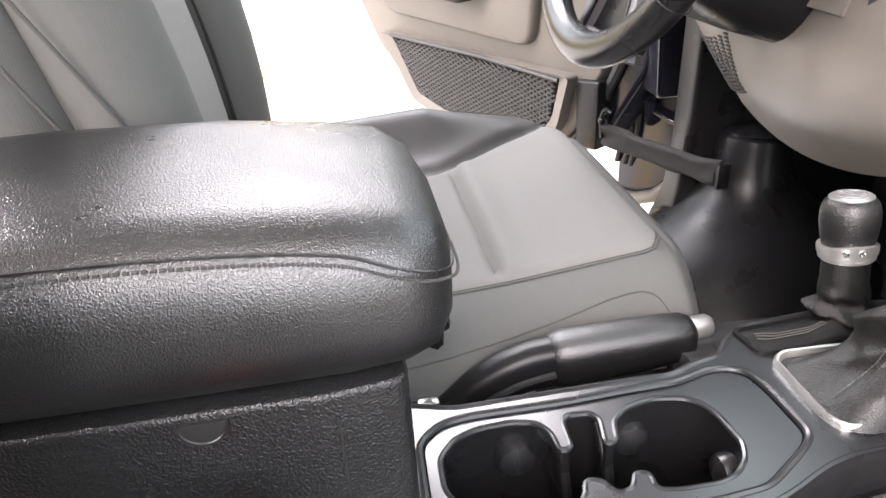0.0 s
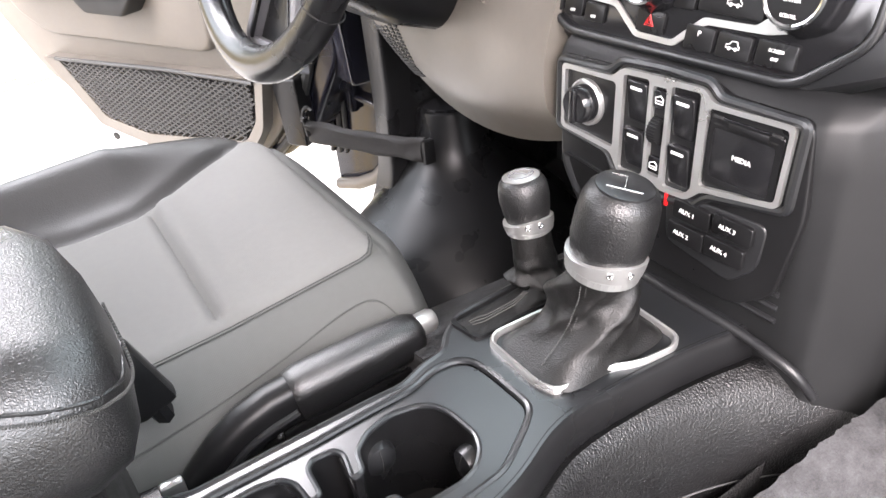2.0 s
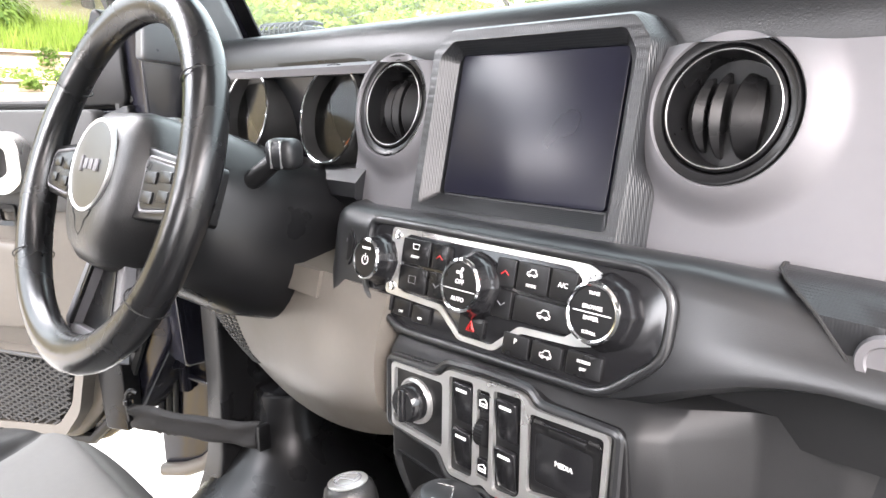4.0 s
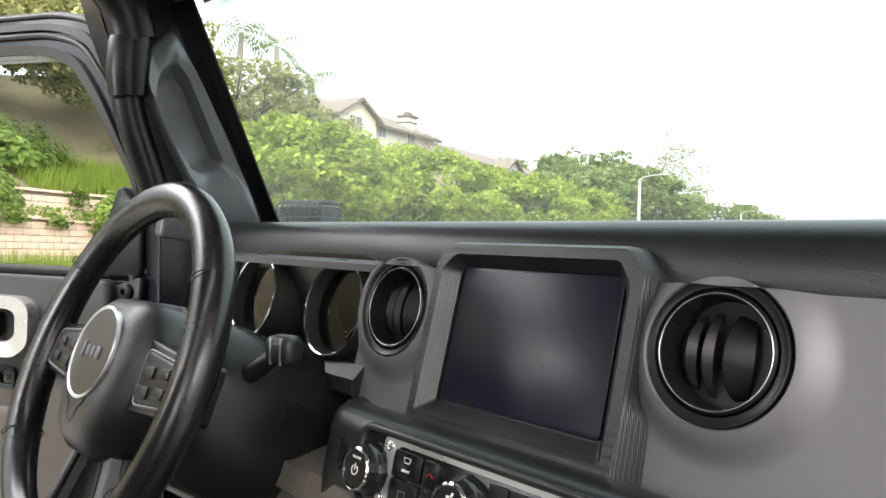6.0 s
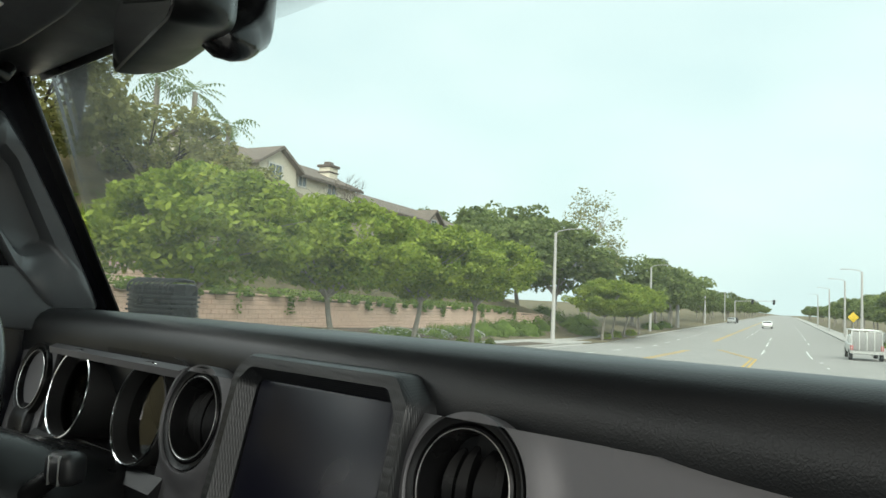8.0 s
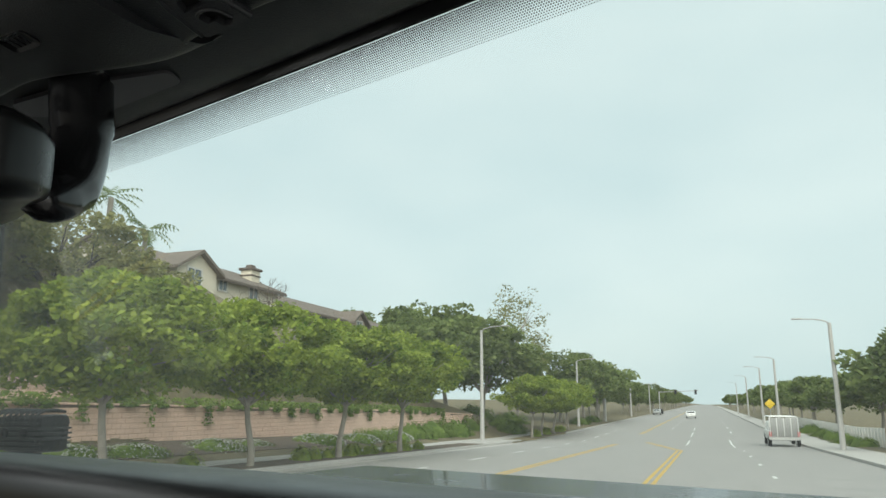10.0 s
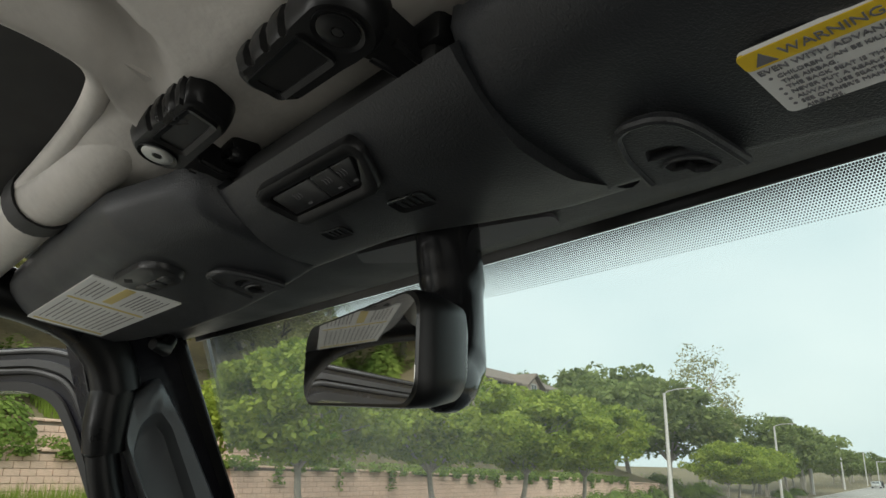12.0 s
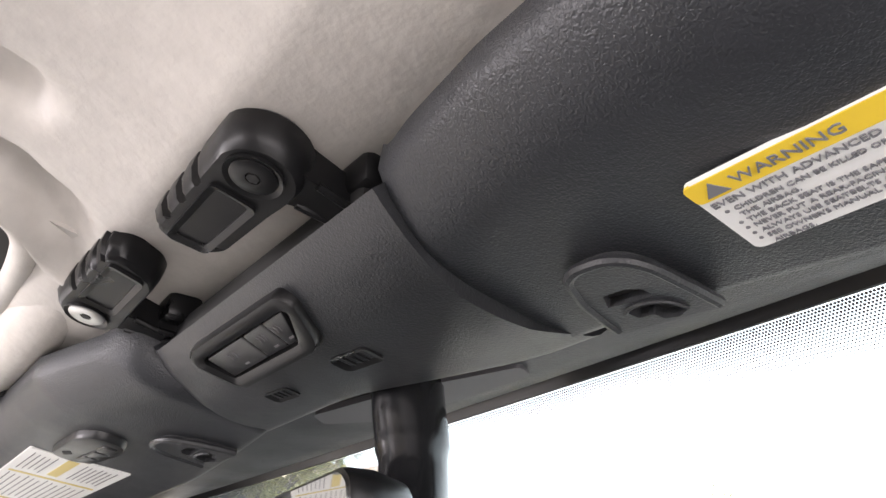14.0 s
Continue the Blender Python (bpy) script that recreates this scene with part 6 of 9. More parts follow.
# padded roof bar along the door opening
bm = bmesh.new()
tube(bm, curve([(-0.650, -0.112, 1.295), (-0.645, -0.135, 1.345), (-0.630, -0.20, 1.388), (-0.615, -0.34, 1.408), (-0.60, -0.7, 1.42), (-0.60, -1.3, 1.42)], 8), 0.031, 16)
whole("roof_bar", bm, M_BLACK, "black padded roof bar above the door opening", "roof bar", kind="structure")
bm = bmesh.new()
tube(bm, curve([(0.66, 0.0, 1.10), (0.655, -0.11, 1.30), (0.645, -0.135, 1.345), (0.630, -0.20, 1.388), (0.60, -0.7, 1.42), (0.60, -1.3, 1.42)], 8), 0.034, 14)
whole("roof_bar", bm, M_BLACK, "black padded roof bar above the passenger door opening", "roof bar", kind="structure")
bm = bmesh.new()
prism(bm, rpoly([(0.15, 1.00), (-0.030, 1.40), (-0.14, 1.40), (-0.065, 1.09), (0.06, 0.90), (0.10, 0.55), (0.2, 0.55)], 0.012, 4), 0.0, 0.05, plane_x(0.662), 0.008)
whole("pillar_outer", bm, M_PAINT, "black painted passenger-side pillar", "pillar", kind="structure")

# kick panel ahead of the door and the sill
kick = thing("kick_panel", "black moulded kick panel and sill at the driver's footwell", "kick panel", kind="structure", at=(-0.6, 0.1, 0.4))
bm = bmesh.new()
prism(bm, rpoly([(-0.030, 0.92), (-0.032, 0.52), (-0.040, 0.42), (-0.075, 0.34), (-0.16, 0.30), (-0.30, 0.27), (0.36, 0.27), (0.36, 0.92)], 0.03, 5), -0.05, 0.0, plane_x(-0.560), 0.012)
part("kick_trim", bm, M_BLACK, kick)
bm = bmesh.new()
lo = []
for z, r in ((0.28, 0.25), (0.32, 0.215), (0.35, 0.185), (0.384, 0.145), (0.415, 0.105), (0.443, 0.078), (0.475, 0.062), (0.515, 0.056), (0.526, 0.053), (0.531, 0.046)):
    lo.append([V(max(-0.60, -0.545 + r * math.cos(2 * math.pi * i / 40)), 0.070 + r * math.sin(2 * math.pi * i / 40), z) for i in range(40)])
loft(bm, lo)
part("vent_tower", bm, M_BLACK, kick, "rounded black tower moulding")
bm = bmesh.new()
lathe(bm, [(0.050, 0.0), (0.050, 0.004), (0.044, 0.007), (0.020, 0.010), (0.0, 0.0105)], Matrix.Translation((-0.545, 0.070, 0.529)), 32)
part("tower_cap", bm, M_GLOSS, kick, "glossy black cap")
bm = bmesh.new()
box(bm, (-0.60, -0.55, 0.27), (0.12, 0.95, 0.07), 0.02)
part("door_sill", bm, M_BLACK, kick)

# floor
bm = bmesh.new()
slab(bm, lambda u, v: V(-0.66 + 1.32 * u, -1.5 + 1.85 * v, 0.285 + 0.17 * max(0, v - 0.86) * 3), 6, 16, (0, 0, -0.03))
whole("floor", bm, M_CARPET, "black carpeted cabin floor", "floor", kind="structure")
# tunnel carpet at the passenger side of the console
bm = bmesh.new()
slab(bm, lambda u, v: V(0.19 + 0.16 * u * u, -0.60 + 0.90 * v, 0.47 - 0.19 * u + 0.06 * v), 8, 12, (-0.02, 0, -0.05))
whole("tunnel_carpet", bm, M_CARPET, "black carpet on the transmission tunnel", "carpet", kind="structure")
bm = bmesh.new()
slab(bm, lambda u, v: V(-0.10 - 0.16 * u * u, -0.60 + 0.90 * v, 0.47 - 0.19 * u + 0.04 * v), 8, 12, (0.02, 0, -0.05))
whole("tunnel_carpet", bm, M_CARPET, "black carpet on the transmission tunnel", "carpet", kind="structure")

# rear of the cabin: pillar panels, rear wall, windows left open between them
bm = bmesh.new()
box(bm, (0, -1.95, 0.62), (1.36, 0.04, 0.70), 0.01)
whole("rear_wall", bm, M_SOFT, "dark trim behind the cabin", "wall", kind="structure")
for sx in (-1, 1):
    bm = bmesh.new()
    box(bm, (sx * 0.69, -1.42, 0.62), (0.05, 1.05, 0.70), 0.01)
    box(bm, (sx * 0.66, -0.95, 1.15), (0.06, 0.10, 0.55), 0.02)
    box(bm, (sx * 0.66, -1.92, 1.15), (0.06, 0.10, 0.55), 0.02)
    whole("side_wall", bm, M_SOFT, "dark rear side trim with an open window above", "wall", kind="structure")

# ---- driver door, standing open ----
DA = radians(60)
DM = Matrix(((-math.sin(DA), math.cos(DA), 0, -0.70), (-math.cos(DA), -math.sin(DA), 0, -0.06), (0, 0, 1, 0), (0, 0, 0, 1)))
DF = DM @ Matrix(((1, 0, 0, 0), (0, 0, 1, 0), (0, 1, 0, 0), (0, 0, 0, 1)))     # local x along the door, y up, z towards the cabin
door = thing("driver_door", "open driver door with grey trim, net pocket and black window frame", "car door", at=(-0.70, -0.06, 0.4))
SKIN = [(-0.01, 0.955), (-0.015, 0.60), (0.07, 0.45), (0.15, 0.392), (0.45, 0.372), (0.60, 0.405), (0.76, 0.520), (0.90, 0.72), (0.955, 0.955)]
bm = bmesh.new()
prism(bm, rpoly(SKIN, 0.02, 4), -0.10, -0.012, DF, 0.01)
part("door_shell", bm, M_PAINT, door, "black painted shell")
TRIM = [(0.055, 0.945), (0.055, 0.60), (0.115, 0.47), (0.175, 0.408), (0.45, 0.388), (0.59, 0.420), (0.74, 0.530), (0.88, 0.72), (0.93, 0.945)]
bm = bmesh.new()
prism(bm, rpoly(TRIM, 0.02, 4), -0.02, 0.012, DF, 0.008)
part("trim_panel", bm, M_DOOR, door, "warm grey trim panel")
bm = bmesh.new()
prism(bm, rpoly([(0.055, 0.952), (0.055, 0.80), (0.30, 0.79), (0.93, 0.77), (0.94, 0.952)], 0.02, 4), 0.0, 0.024, DF, 0.008)
part("upper_trim", bm, M_DOORD, door, "dark upper trim")
bm = bmesh.new()
prism(bm, rpoly([(0.20, 0.745), (0.22, 0.600), (0.66, 0.612), (0.74, 0.66), (0.78, 0.75)], 0.03, 5), 0.0, 0.030, DF, 0.014)
part("armrest_panel", bm, M_DOOR, door, "raised grey panel")
bm = bmesh.new()
prism(bm, rpoly([(0.34, 0.755), (0.36, 0.705), (0.70, 0.715), (0.72, 0.755)], 0.012, 4), 0.02, 0.085, DF, 0.012)
part("armrest", bm, M_DOOR, door)
bm = bmesh.new()
prism(bm, rpoly([(0.335, 0.702), (0.37, 0.668), (0.47, 0.672), (0.50, 0.706)], 0.010, 4), 0.02, 0.072, DF, 0.008)
part("pull_cup", bm, M_DARK, door, "dark pull handle cup")
bm = bmesh.new()
oo, ii = rpoly([(0.185, 0.905), (0.185, 0.845), (0.215, 0.825), (0.34, 0.828), (0.36, 0.85), (0.36, 0.905), (0.33, 0.92), (0.21, 0.92)], 0.014, 4), rpoly([(0.215, 0.893), (0.215, 0.858), (0.232, 0.848), (0.325, 0.850), (0.335, 0.862), (0.335, 0.893), (0.32, 0.900), (0.23, 0.900)], 0.008, 4)
ring(bm, oo, ii, 0.02, 0.046, DF, 0.004)
hb = part("handle_bezel", bm, M_SILVER, door, "satin silver handle bezel")
bm = bmesh.new()
prism(bm, ii, 0.02, 0.026, DF)
part("handle_recess", bm, M_DARK, hb)
bm = bmesh.new()
box(bm, (0.262, 0.874, 0.036), (0.020, 0.042, 0.018), 0.006, DF)
part("pull_lever", bm, M_BLACK, hb)
bm = bmesh.new()
ring(bm, rr(0.040, 0.034, 0.008, 4, 0.245, 0.790), rr(0.026, 0.020, 0.005, 4, 0.245, 0.790), 0.02, 0.030, DF, 0.003)
part("lock_bezel", bm, M_BLACK, door)
# net pocket
net_o = [(0.115, 0.566), (0.140, 0.470), (0.180, 0.420), (0.45, 0.402), (0.58, 0.432), (0.690, 0.570)]
net_i = [(0.140, 0.556), (0.158, 0.482), (0.192, 0.440), (0.45, 0.424), (0.565, 0.448), (0.655, 0.566)]
bm = bmesh.new()
ring(bm, rpoly(net_o, 0.012, 4), rpoly(net_i, 0.012, 4), 0.0, 0.040, DF, 0.006)
part("pocket_frame", bm, M_DOOR, door, "grey pocket frame")
# near-black sheet over the trim: the pocket's inner shade put in as colour
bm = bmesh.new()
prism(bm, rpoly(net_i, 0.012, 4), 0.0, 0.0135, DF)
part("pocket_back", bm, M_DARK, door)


def inside(x, y, poly):
    hit = False
    for a, b in zip(poly, poly[1:] + poly[:1]):
        if (a[1] > y) != (b[1] > y) and x < (b[0] - a[0]) * (y - a[1]) / (b[1] - a[1]) + a[0]:
            hit = not hit
    return hit


bm = bmesh.new()
for slope in (0.55, -0.55):
    for k in range(-14, 46):
        x0 = 0.02 + 0.0175 * k
        run = []
        for j in range(31):
            x = x0 + 0.0175 * j * 0.9
            y = 0.42 + slope * (x - x0) if slope > 0 else 0.57 + slope * (x - x0)
            if inside(x, y, net_i):
                run.append(DF @ V(x, y, 0.033))
        if len(run) > 1:
            tube(bm, [run[0], run[-1]], 0.0021, 5)
net = part("cargo_net", bm, M_DOORD, door, "dark elastic net")
tagged(net, kind="stuff")
bm = bmesh.new()
tube(bm, [DF @ V(0.142, 0.556, 0.036), DF @ V(0.35, 0.566, 0.037), DF @ V(0.655, 0.566, 0.036)], 0.0045, 8)
part("net_hem", bm, M_DOORD, door)
bm = bmesh.new()
lathe(bm, [(0.008, 0.0), (0.008, 0.003), (0.0, 0.003)], DF @ flat(0.545, 0.412, 0.040), 16)
part("drain_hole", bm, M_DARK, door)
# window frame and glass
fo = [(-0.010, 0.955), (0.000, 1.12), (0.065, 1.284), (0.125, 1.362), (0.20, 1.378), (0.90, 1.378), (0.955, 1.32), (0.955, 0.955)]
fi = [(0.024, 0.966), (0.046, 1.10), (0.130, 1.232), (0.175, 1.290), (0.24, 1.310), (0.87, 1.310), (0.90, 1.28), (0.915, 0.966)]
bm = bmesh.new()
ring(bm, rpoly(fo, 0.03, 5), rpoly(fi, 0.03, 5), -0.055, -0.012, DF, 0.002)
part("window_frame", bm, M_PAINT, door, "black painted window frame")
bm = bmesh.new()
mid1 = [tuple(Vector(a).lerp(Vector(b), 0.30)) for a, b in zip(fo, fi)]
mid2 = [tuple(Vector(a).lerp(Vector(b), 0.45)) for a, b in zip(fo, fi)]
ring(bm, rpoly(mid1, 0.03, 5), rpoly(mid2, 0.03, 5), -0.012, -0.004, DF, 0.0)
part("door_seal", bm, M_RUBBER, door, "rubber seal")
for f_, r_ in ((0.10, 0.0040), (0.56, 0.0050)):
    bm = bmesh.new()
    ml = rpoly([tuple(Vector(a).lerp(Vector(b), f_)) for a, b in zip(fo, fi)], 0.03, 5)
    tube(bm, [DF @ V(*p, -0.010) for p in ml], r_, 8, True)
    part("seal_bead", bm, M_RUBBER, door, "rubber bead round the frame")
bm = bmesh.new()
mid3 = [tuple(Vector(a).lerp(Vector(b), 0.80)) for a, b in zip(fo, fi)]
ring(bm, rpoly(mid3, 0.03, 5), rpoly(fi, 0.03, 5), -0.012, -0.006, DF, 0.003)
part("glass_channel", bm, M_RUBBER, door)
bm = bmesh.new()
prism(bm, rpoly(fi, 0.03, 5), -0.040, -0.036, DF)
wg = part("window_glass", bm, M_SIDEGL, door, "clear side window")
wg.visible_shadow = False
bm = bmesh.new()
prism(bm, rpoly([(0.015, 0.955), (0.015, 1.06), (0.060, 1.10), (0.115, 0.955)], 0.012, 4), -0.03, 0.004, DF, 0.006)
sail = part("mirror_sail", bm, M_BLACK, door, "black mirror mount cover")
for s_, z_ in ((0.035, 0.935), (0.072, 0.915)):
    bm = bmesh.new()
    lathe(bm, [(0.013, 0.0), (0.013, 0.006), (0.010, 0.008), (0.005, 0.008), (0.004, 0.004), (0.0, 0.004)], DF @ flat(s_, z_, 0.008), 20)
    part("bolt", bm, M_BLACK, sail)
bm = bmesh.new()
prism(bm, rpoly([(0.005, 0.96), (0.115, 0.925), (0.10, 0.885), (0.01, 0.90)], 0.012, 4), -0.012, 0.010, DF, 0.004)
part("bolt_plate", bm, M_BLACK, sail)
# front edge of the door: hinge face, seal and metal plate
bm = bmesh.new()
tube(bm, [DF @ V(0.030, 0.96, -0.004), DF @ V(0.028, 0.62, -0.004), DF @ V(0.10, 0.46, -0.004), DF @ V(0.16, 0.402, -0.004), DF @ V(0.45, 0.380, -0.004)], 0.010, 8)
part("edge_seal", bm, M_RUBBER, door)
bm = bmesh.new()
prism(bm, rpoly([(0.060, 0.565), (0.060, 0.440), (0.105, 0.440), (0.112, 0.560)], 0.006, 3), -0.01, 0.024, DF, 0.004)
part("pocket_end", bm, M_BLACK, door)
bm = bmesh.new()
prism(bm, rpoly([(0.10, 0.62), (-0.046, 0.62), (-0.040, 0.50), (-0.024, 0.385), (0.026, 0.322), (0.10, 0.30)], 0.02, 5), -0.118, -0.098, DF, 0.005)
hinge_face = part("hinge_face", bm, M_PAINT, door, "glossy black hinge end of the door")
bm = bmesh.new()
tube(bm, [DF @ V(x, y, -0.094) for x, y in ((-0.030, 0.400), (-0.018, 0.362), (0.010, 0.330), (0.050, 0.312), (0.10, 0.304))], [0.004, 0.010, 0.013, 0.013, 0.012], 10)
part("lower_flange", bm, M_DOOR, hinge_face, "beige lower flange")
for x in (0.052, 0.066, 0.084):
    bm = bmesh.new()
    tube(bm, [DF @ V(x, 0.62, -0.090), DF @ V(x + 0.003, 0.47, -0.090), DF @ V(x + 0.010, 0.405, -0.092), DF @ V(x + 0.020, 0.375, -0.098)], 0.0052, 8)
    part("hinge_seal", bm, M_RUBBER, hinge_face)
bm = bmesh.new()
tube(bm, [DF @ V(0.036, 0.500, -0.088), DF @ V(-0.020, 0.486, -0.086), DF @ V(-0.072, 0.484, -0.090)], 0.0060, 10)
lathe(bm, [(0.011, -0.030), (0.011, 0.024), (0.007, 0.028), (0, 0.028)], DF @ flat(0.030, 0.500, -0.088) @ pose(0, 0, 0, -90), 16)
part("hinge", bm, M_PAINT, hinge_face, "black door hinge")

# check strap between pillar and door
M_STRAP = material("strap_fabric", (0.020, 0.019, 0.019), 0.7, bump=0.6, bump_scale=700, grain="weave", var=0.3, scale=40)
strap = thing("door_check_strap", "black fabric door check strap", "strap", at=(-0.56, -0.07, 0.49))
bm = bmesh.new()
lo = []
for i in range(31):
    f = i / 30
    c = V(-0.642, -0.137, 0.512).lerp(V(-0.508, -0.006, 0.480), f) + V(0, 0, -0.003 * math.sin(math.pi * f))
    slack = max(0.0, 1 - f * 4) + max(0.0, f * 4 - 3)
    half = 0.0165 + 0.0010 * math.sin(13 * f) + 0.003 * max(0.0, f * 4 - 3)
    lo.append([c + V(0.003 * a + 0.0022 * math.sin(17 * f + 2.2 * b) * (0.4 + slack), -0.004 * a + 0.0026 * math.sin(23 * f - 3 * b) * (0.3 + slack), half * b) for a, b in
               ((-1, -1), (0.6, -1.05), (1, -0.9), (1.2, -0.5), (0.9, 0.0), (1.2, 0.45), (1.5, 0.8), (0.6, 1.05), (-1, 1), (-1.2, 0))])
loft(bm, lo)
part("sleeve", bm, M_STRAP, strap, "wrinkled black fabric sleeve", smooth=60)
bm = bmesh.new()
box(bm, (-0.503, -0.001, 0.478), (0.012, 0.020, 0.040), 0.003, Matrix())
part("anchor", bm, M_BLACK, strap, "black anchor at the pillar")
bm = bmesh.new()
tube(bm, curve([(-0.640, -0.139, 0.505), (-0.640, -0.141, 0.540), (-0.634, -0.137, 0.552), (-0.630, -0.131, 0.548)], 5), 0.0042, 8)
lathe(bm, [(0.007, 0.0), (0.007, 0.006), (0.004, 0.008), (0, 0.008)], Matrix.Translation((-0.640, -0.140, 0.531)), 14)
part("hook", bm, M_BLACK, strap)

# off-road lamp outside the pillar base
pod = thing("light_pod", "finned black light pod outside the windscreen corner", "light", at=(-0.70, 0.27, 1.07))
PM = Matrix.Translation((-0.802, 0.275, 1.058)) @ pose(0, 0, 0, 0, 0, 16) @ Matrix.Diagonal((0.86, 1.0, 1.24, 1.0))
bm = bmesh.new()
loft(bm, [[PM @ V(x, y * k, z * k2) for y, z in rr(0.062, 0.052, 0.008, 4)] for x, k, k2 in ((-0.080, 0.5, 0.55), (-0.070, 0.8, 0.8), (-0.03, 1.0, 0.96), (0.060, 1.0, 1.0), (0.066, 0.94, 0.94))])
part("housing", bm, M_BLACK, pod, "die-cast black housing")
for i in range(9):
    bm = bmesh.new()
    x = -0.060 + 0.0145 * i
    tube(bm, curve([(x, -0.036, 0.012), (x + 0.001, -0.033, 0.026), (x + 0.003, -0.010, 0.032), (x + 0.004, 0.024, 0.030)], 5), 0.0022, 6)
    bm.transform(PM)
    part("top_fin", bm, M_SOFT, pod)
for i in range(7):
    bm = bmesh.new()
    box(bm, (0.004 - 0.004 * abs(i - 3) * 0.5, 0, -0.021 + 0.007 * i), (0.132 - 0.008 * max(0, i - 4), 0.070, 0.0030), 0.0008, PM)
    part("fin", bm, M_SOFT, pod)
for x in (-0.020, 0.030):
    bm = bmesh.new()
    lathe(bm, [(0.0075, 0), (0.0075, 0.005), (0.004, 0.006), (0.003, 0.003), (0, 0.003)], PM @ flat(x, -0.034, 0.0) @ pose(0, 0, 0, 90), 16)
    part("bolt", bm, M_BLACK, pod)
bm = bmesh.new()
box(bm, (-0.02, 0.01, -0.040), (0.05, 0.04, 0.045), 0.006, PM)
part("bracket", bm, M_BLACK, pod)
bm = bmesh.new()
box(bm, (0, 0.66, 0.925), (1.30, 0.70, 0.08), 0.03)
whole("bonnet", bm, M_PAINT, "black car bonnet ahead of the windscreen", "bonnet", kind="structure")


# ---- roof and overhead ----
roof = thing("roof_panel", "white moulded fibreglass roof panel seen from inside", "roof panel", kind="structure", at=(0, -0.6, 1.42))


def mixed(y, rows):
    """A value that changes along the car, from (y, value) rows."""
    for (a, p), (b, q) in zip(rows, rows[1:]):
        if y < b:
            f = max(0.0, (y - a) / (b - a))
            f = f * f * (3 - 2 * f)
            return p + (q - p) * f
    return rows[-1][1]


def left_edge(y):
    return mixed(y, ((-0.39, -0.052), (-0.33, -0.062), (-0.295, -0.092), (-0.26, -0.105)))


def ceil(x, y):
    z = 1.452
    xc = mixed(y, ((-0.42, -0.018), (-0.345, -0.024), (-0.31, -0.038), (-0.28, -0.062), (-0.25, -0.085)))
    z += 0.022 * math.exp(-((x - xc) / 0.022) ** 4) * min(1.0, max(0.0, (-0.275 - y) / 0.04))                                  # joint channel
    t = min(max((y + 0.75) / 0.392, 0.0), 1.0)
    d = math.hypot(x - (0.040 + 0.003 * t), y - (-0.75 + 0.392 * t))
    z += 0.017 * math.exp(-(d / 0.0225) ** 6)                                          # long pressed slot
    z += 0.012 * math.exp(-((x - 0.32) / 0.10) ** 4 - ((y + 0.85) / 0.34) ** 4)
    z -= 0.022 * max(0.0, min(1.0, (y + 0.38) / 0.10)) ** 2
    z -= 0.010 * math.exp(-((x - left_edge(y)) / 0.012) ** 2)
    z += 0.004 * math.sin(7 * x + 2) * math.sin(5 * y)
    return z


def skin(u, v):
    y = -1.95 + 1.80 * (1 - (1 - v) ** 1.7)
    x0 = left_edge(y)
    x = x0 + (0.68 - x0) * u ** 1.35
    return V(x, y, ceil(x, y))


bm = bmesh.new()
slab(bm, skin, 110, 150, (0, 0, 0.02))
part("panel_skin", bm, M_ROOF, roof, "white mottled skin with a pressed slot", smooth=80)
bm = bmesh.new()
slab(bm, lambda u, v: V(-0.060 - 0.275 * u, -0.308 - 0.02 * (1 - v) * max(0.0, 1 - 9 * u) + 0.158 * v, 1.4375 - 0.016 * min(1.0, 3 * u) + 0.014 * (1 - v) ** 8), 16, 24, (0, 0, 0.012))
part("panel_flange", bm, M_ROOF, roof, "white front flange of the panel", smooth=70)
bm = bmesh.new()
tube(bm, curve([(-0.054, -1.20, 1.452), (-0.054, -0.60, 1.452), (-0.054, -0.42, 1.450), (-0.060, -0.350, 1.447), (-0.078, -0.320, 1.444), (-0.120, -0.310, 1.442), (-0.20, -0.308, 1.440), (-0.335, -0.312, 1.436)], 10), 0.009, 12)
part("panel_edge", bm, M_ROOF, roof, "white rounded panel edge", smooth=70)
bm = bmesh.new()
tube(bm, [V(-0.318, -0.291, 1.434), V(-0.319, -0.291, 1.434), V(-0.346, -0.2937, 1.432), V(-0.347, -0.2938, 1.432)], [0.028, 0.0315, 0.0315, 0.028], 24)
part("beam_band", bm, M_RUBBER, roof, "black band round the beam")
bm = bmesh.new()
axis = curve([(-0.07, -0.272, 1.476), (-0.13, -0.274, 1.458), (-0.22, -0.281, 1.440), (-0.34, -0.293, 1.432), (-0.45, -0.300, 1.426), (-0.62, -0.310, 1.416)], 8)
tube(bm, axis, 0.028, 24)
part("beam_end", bm, M_ROOF, roof, "white end of the cross beam")
bm = bmesh.new()
slab(bm, lambda u, v: V(-0.10 - 0.57 * u, -1.95 + 1.80 * v, 1.468 - 0.02 * max(0.0, v - 0.9) * 10), 6, 20, (0, 0, 0.02))
whole("roof_liner", bm, M_DARK, "dark liner of the driver-side roof opening", "ceiling", kind="structure")

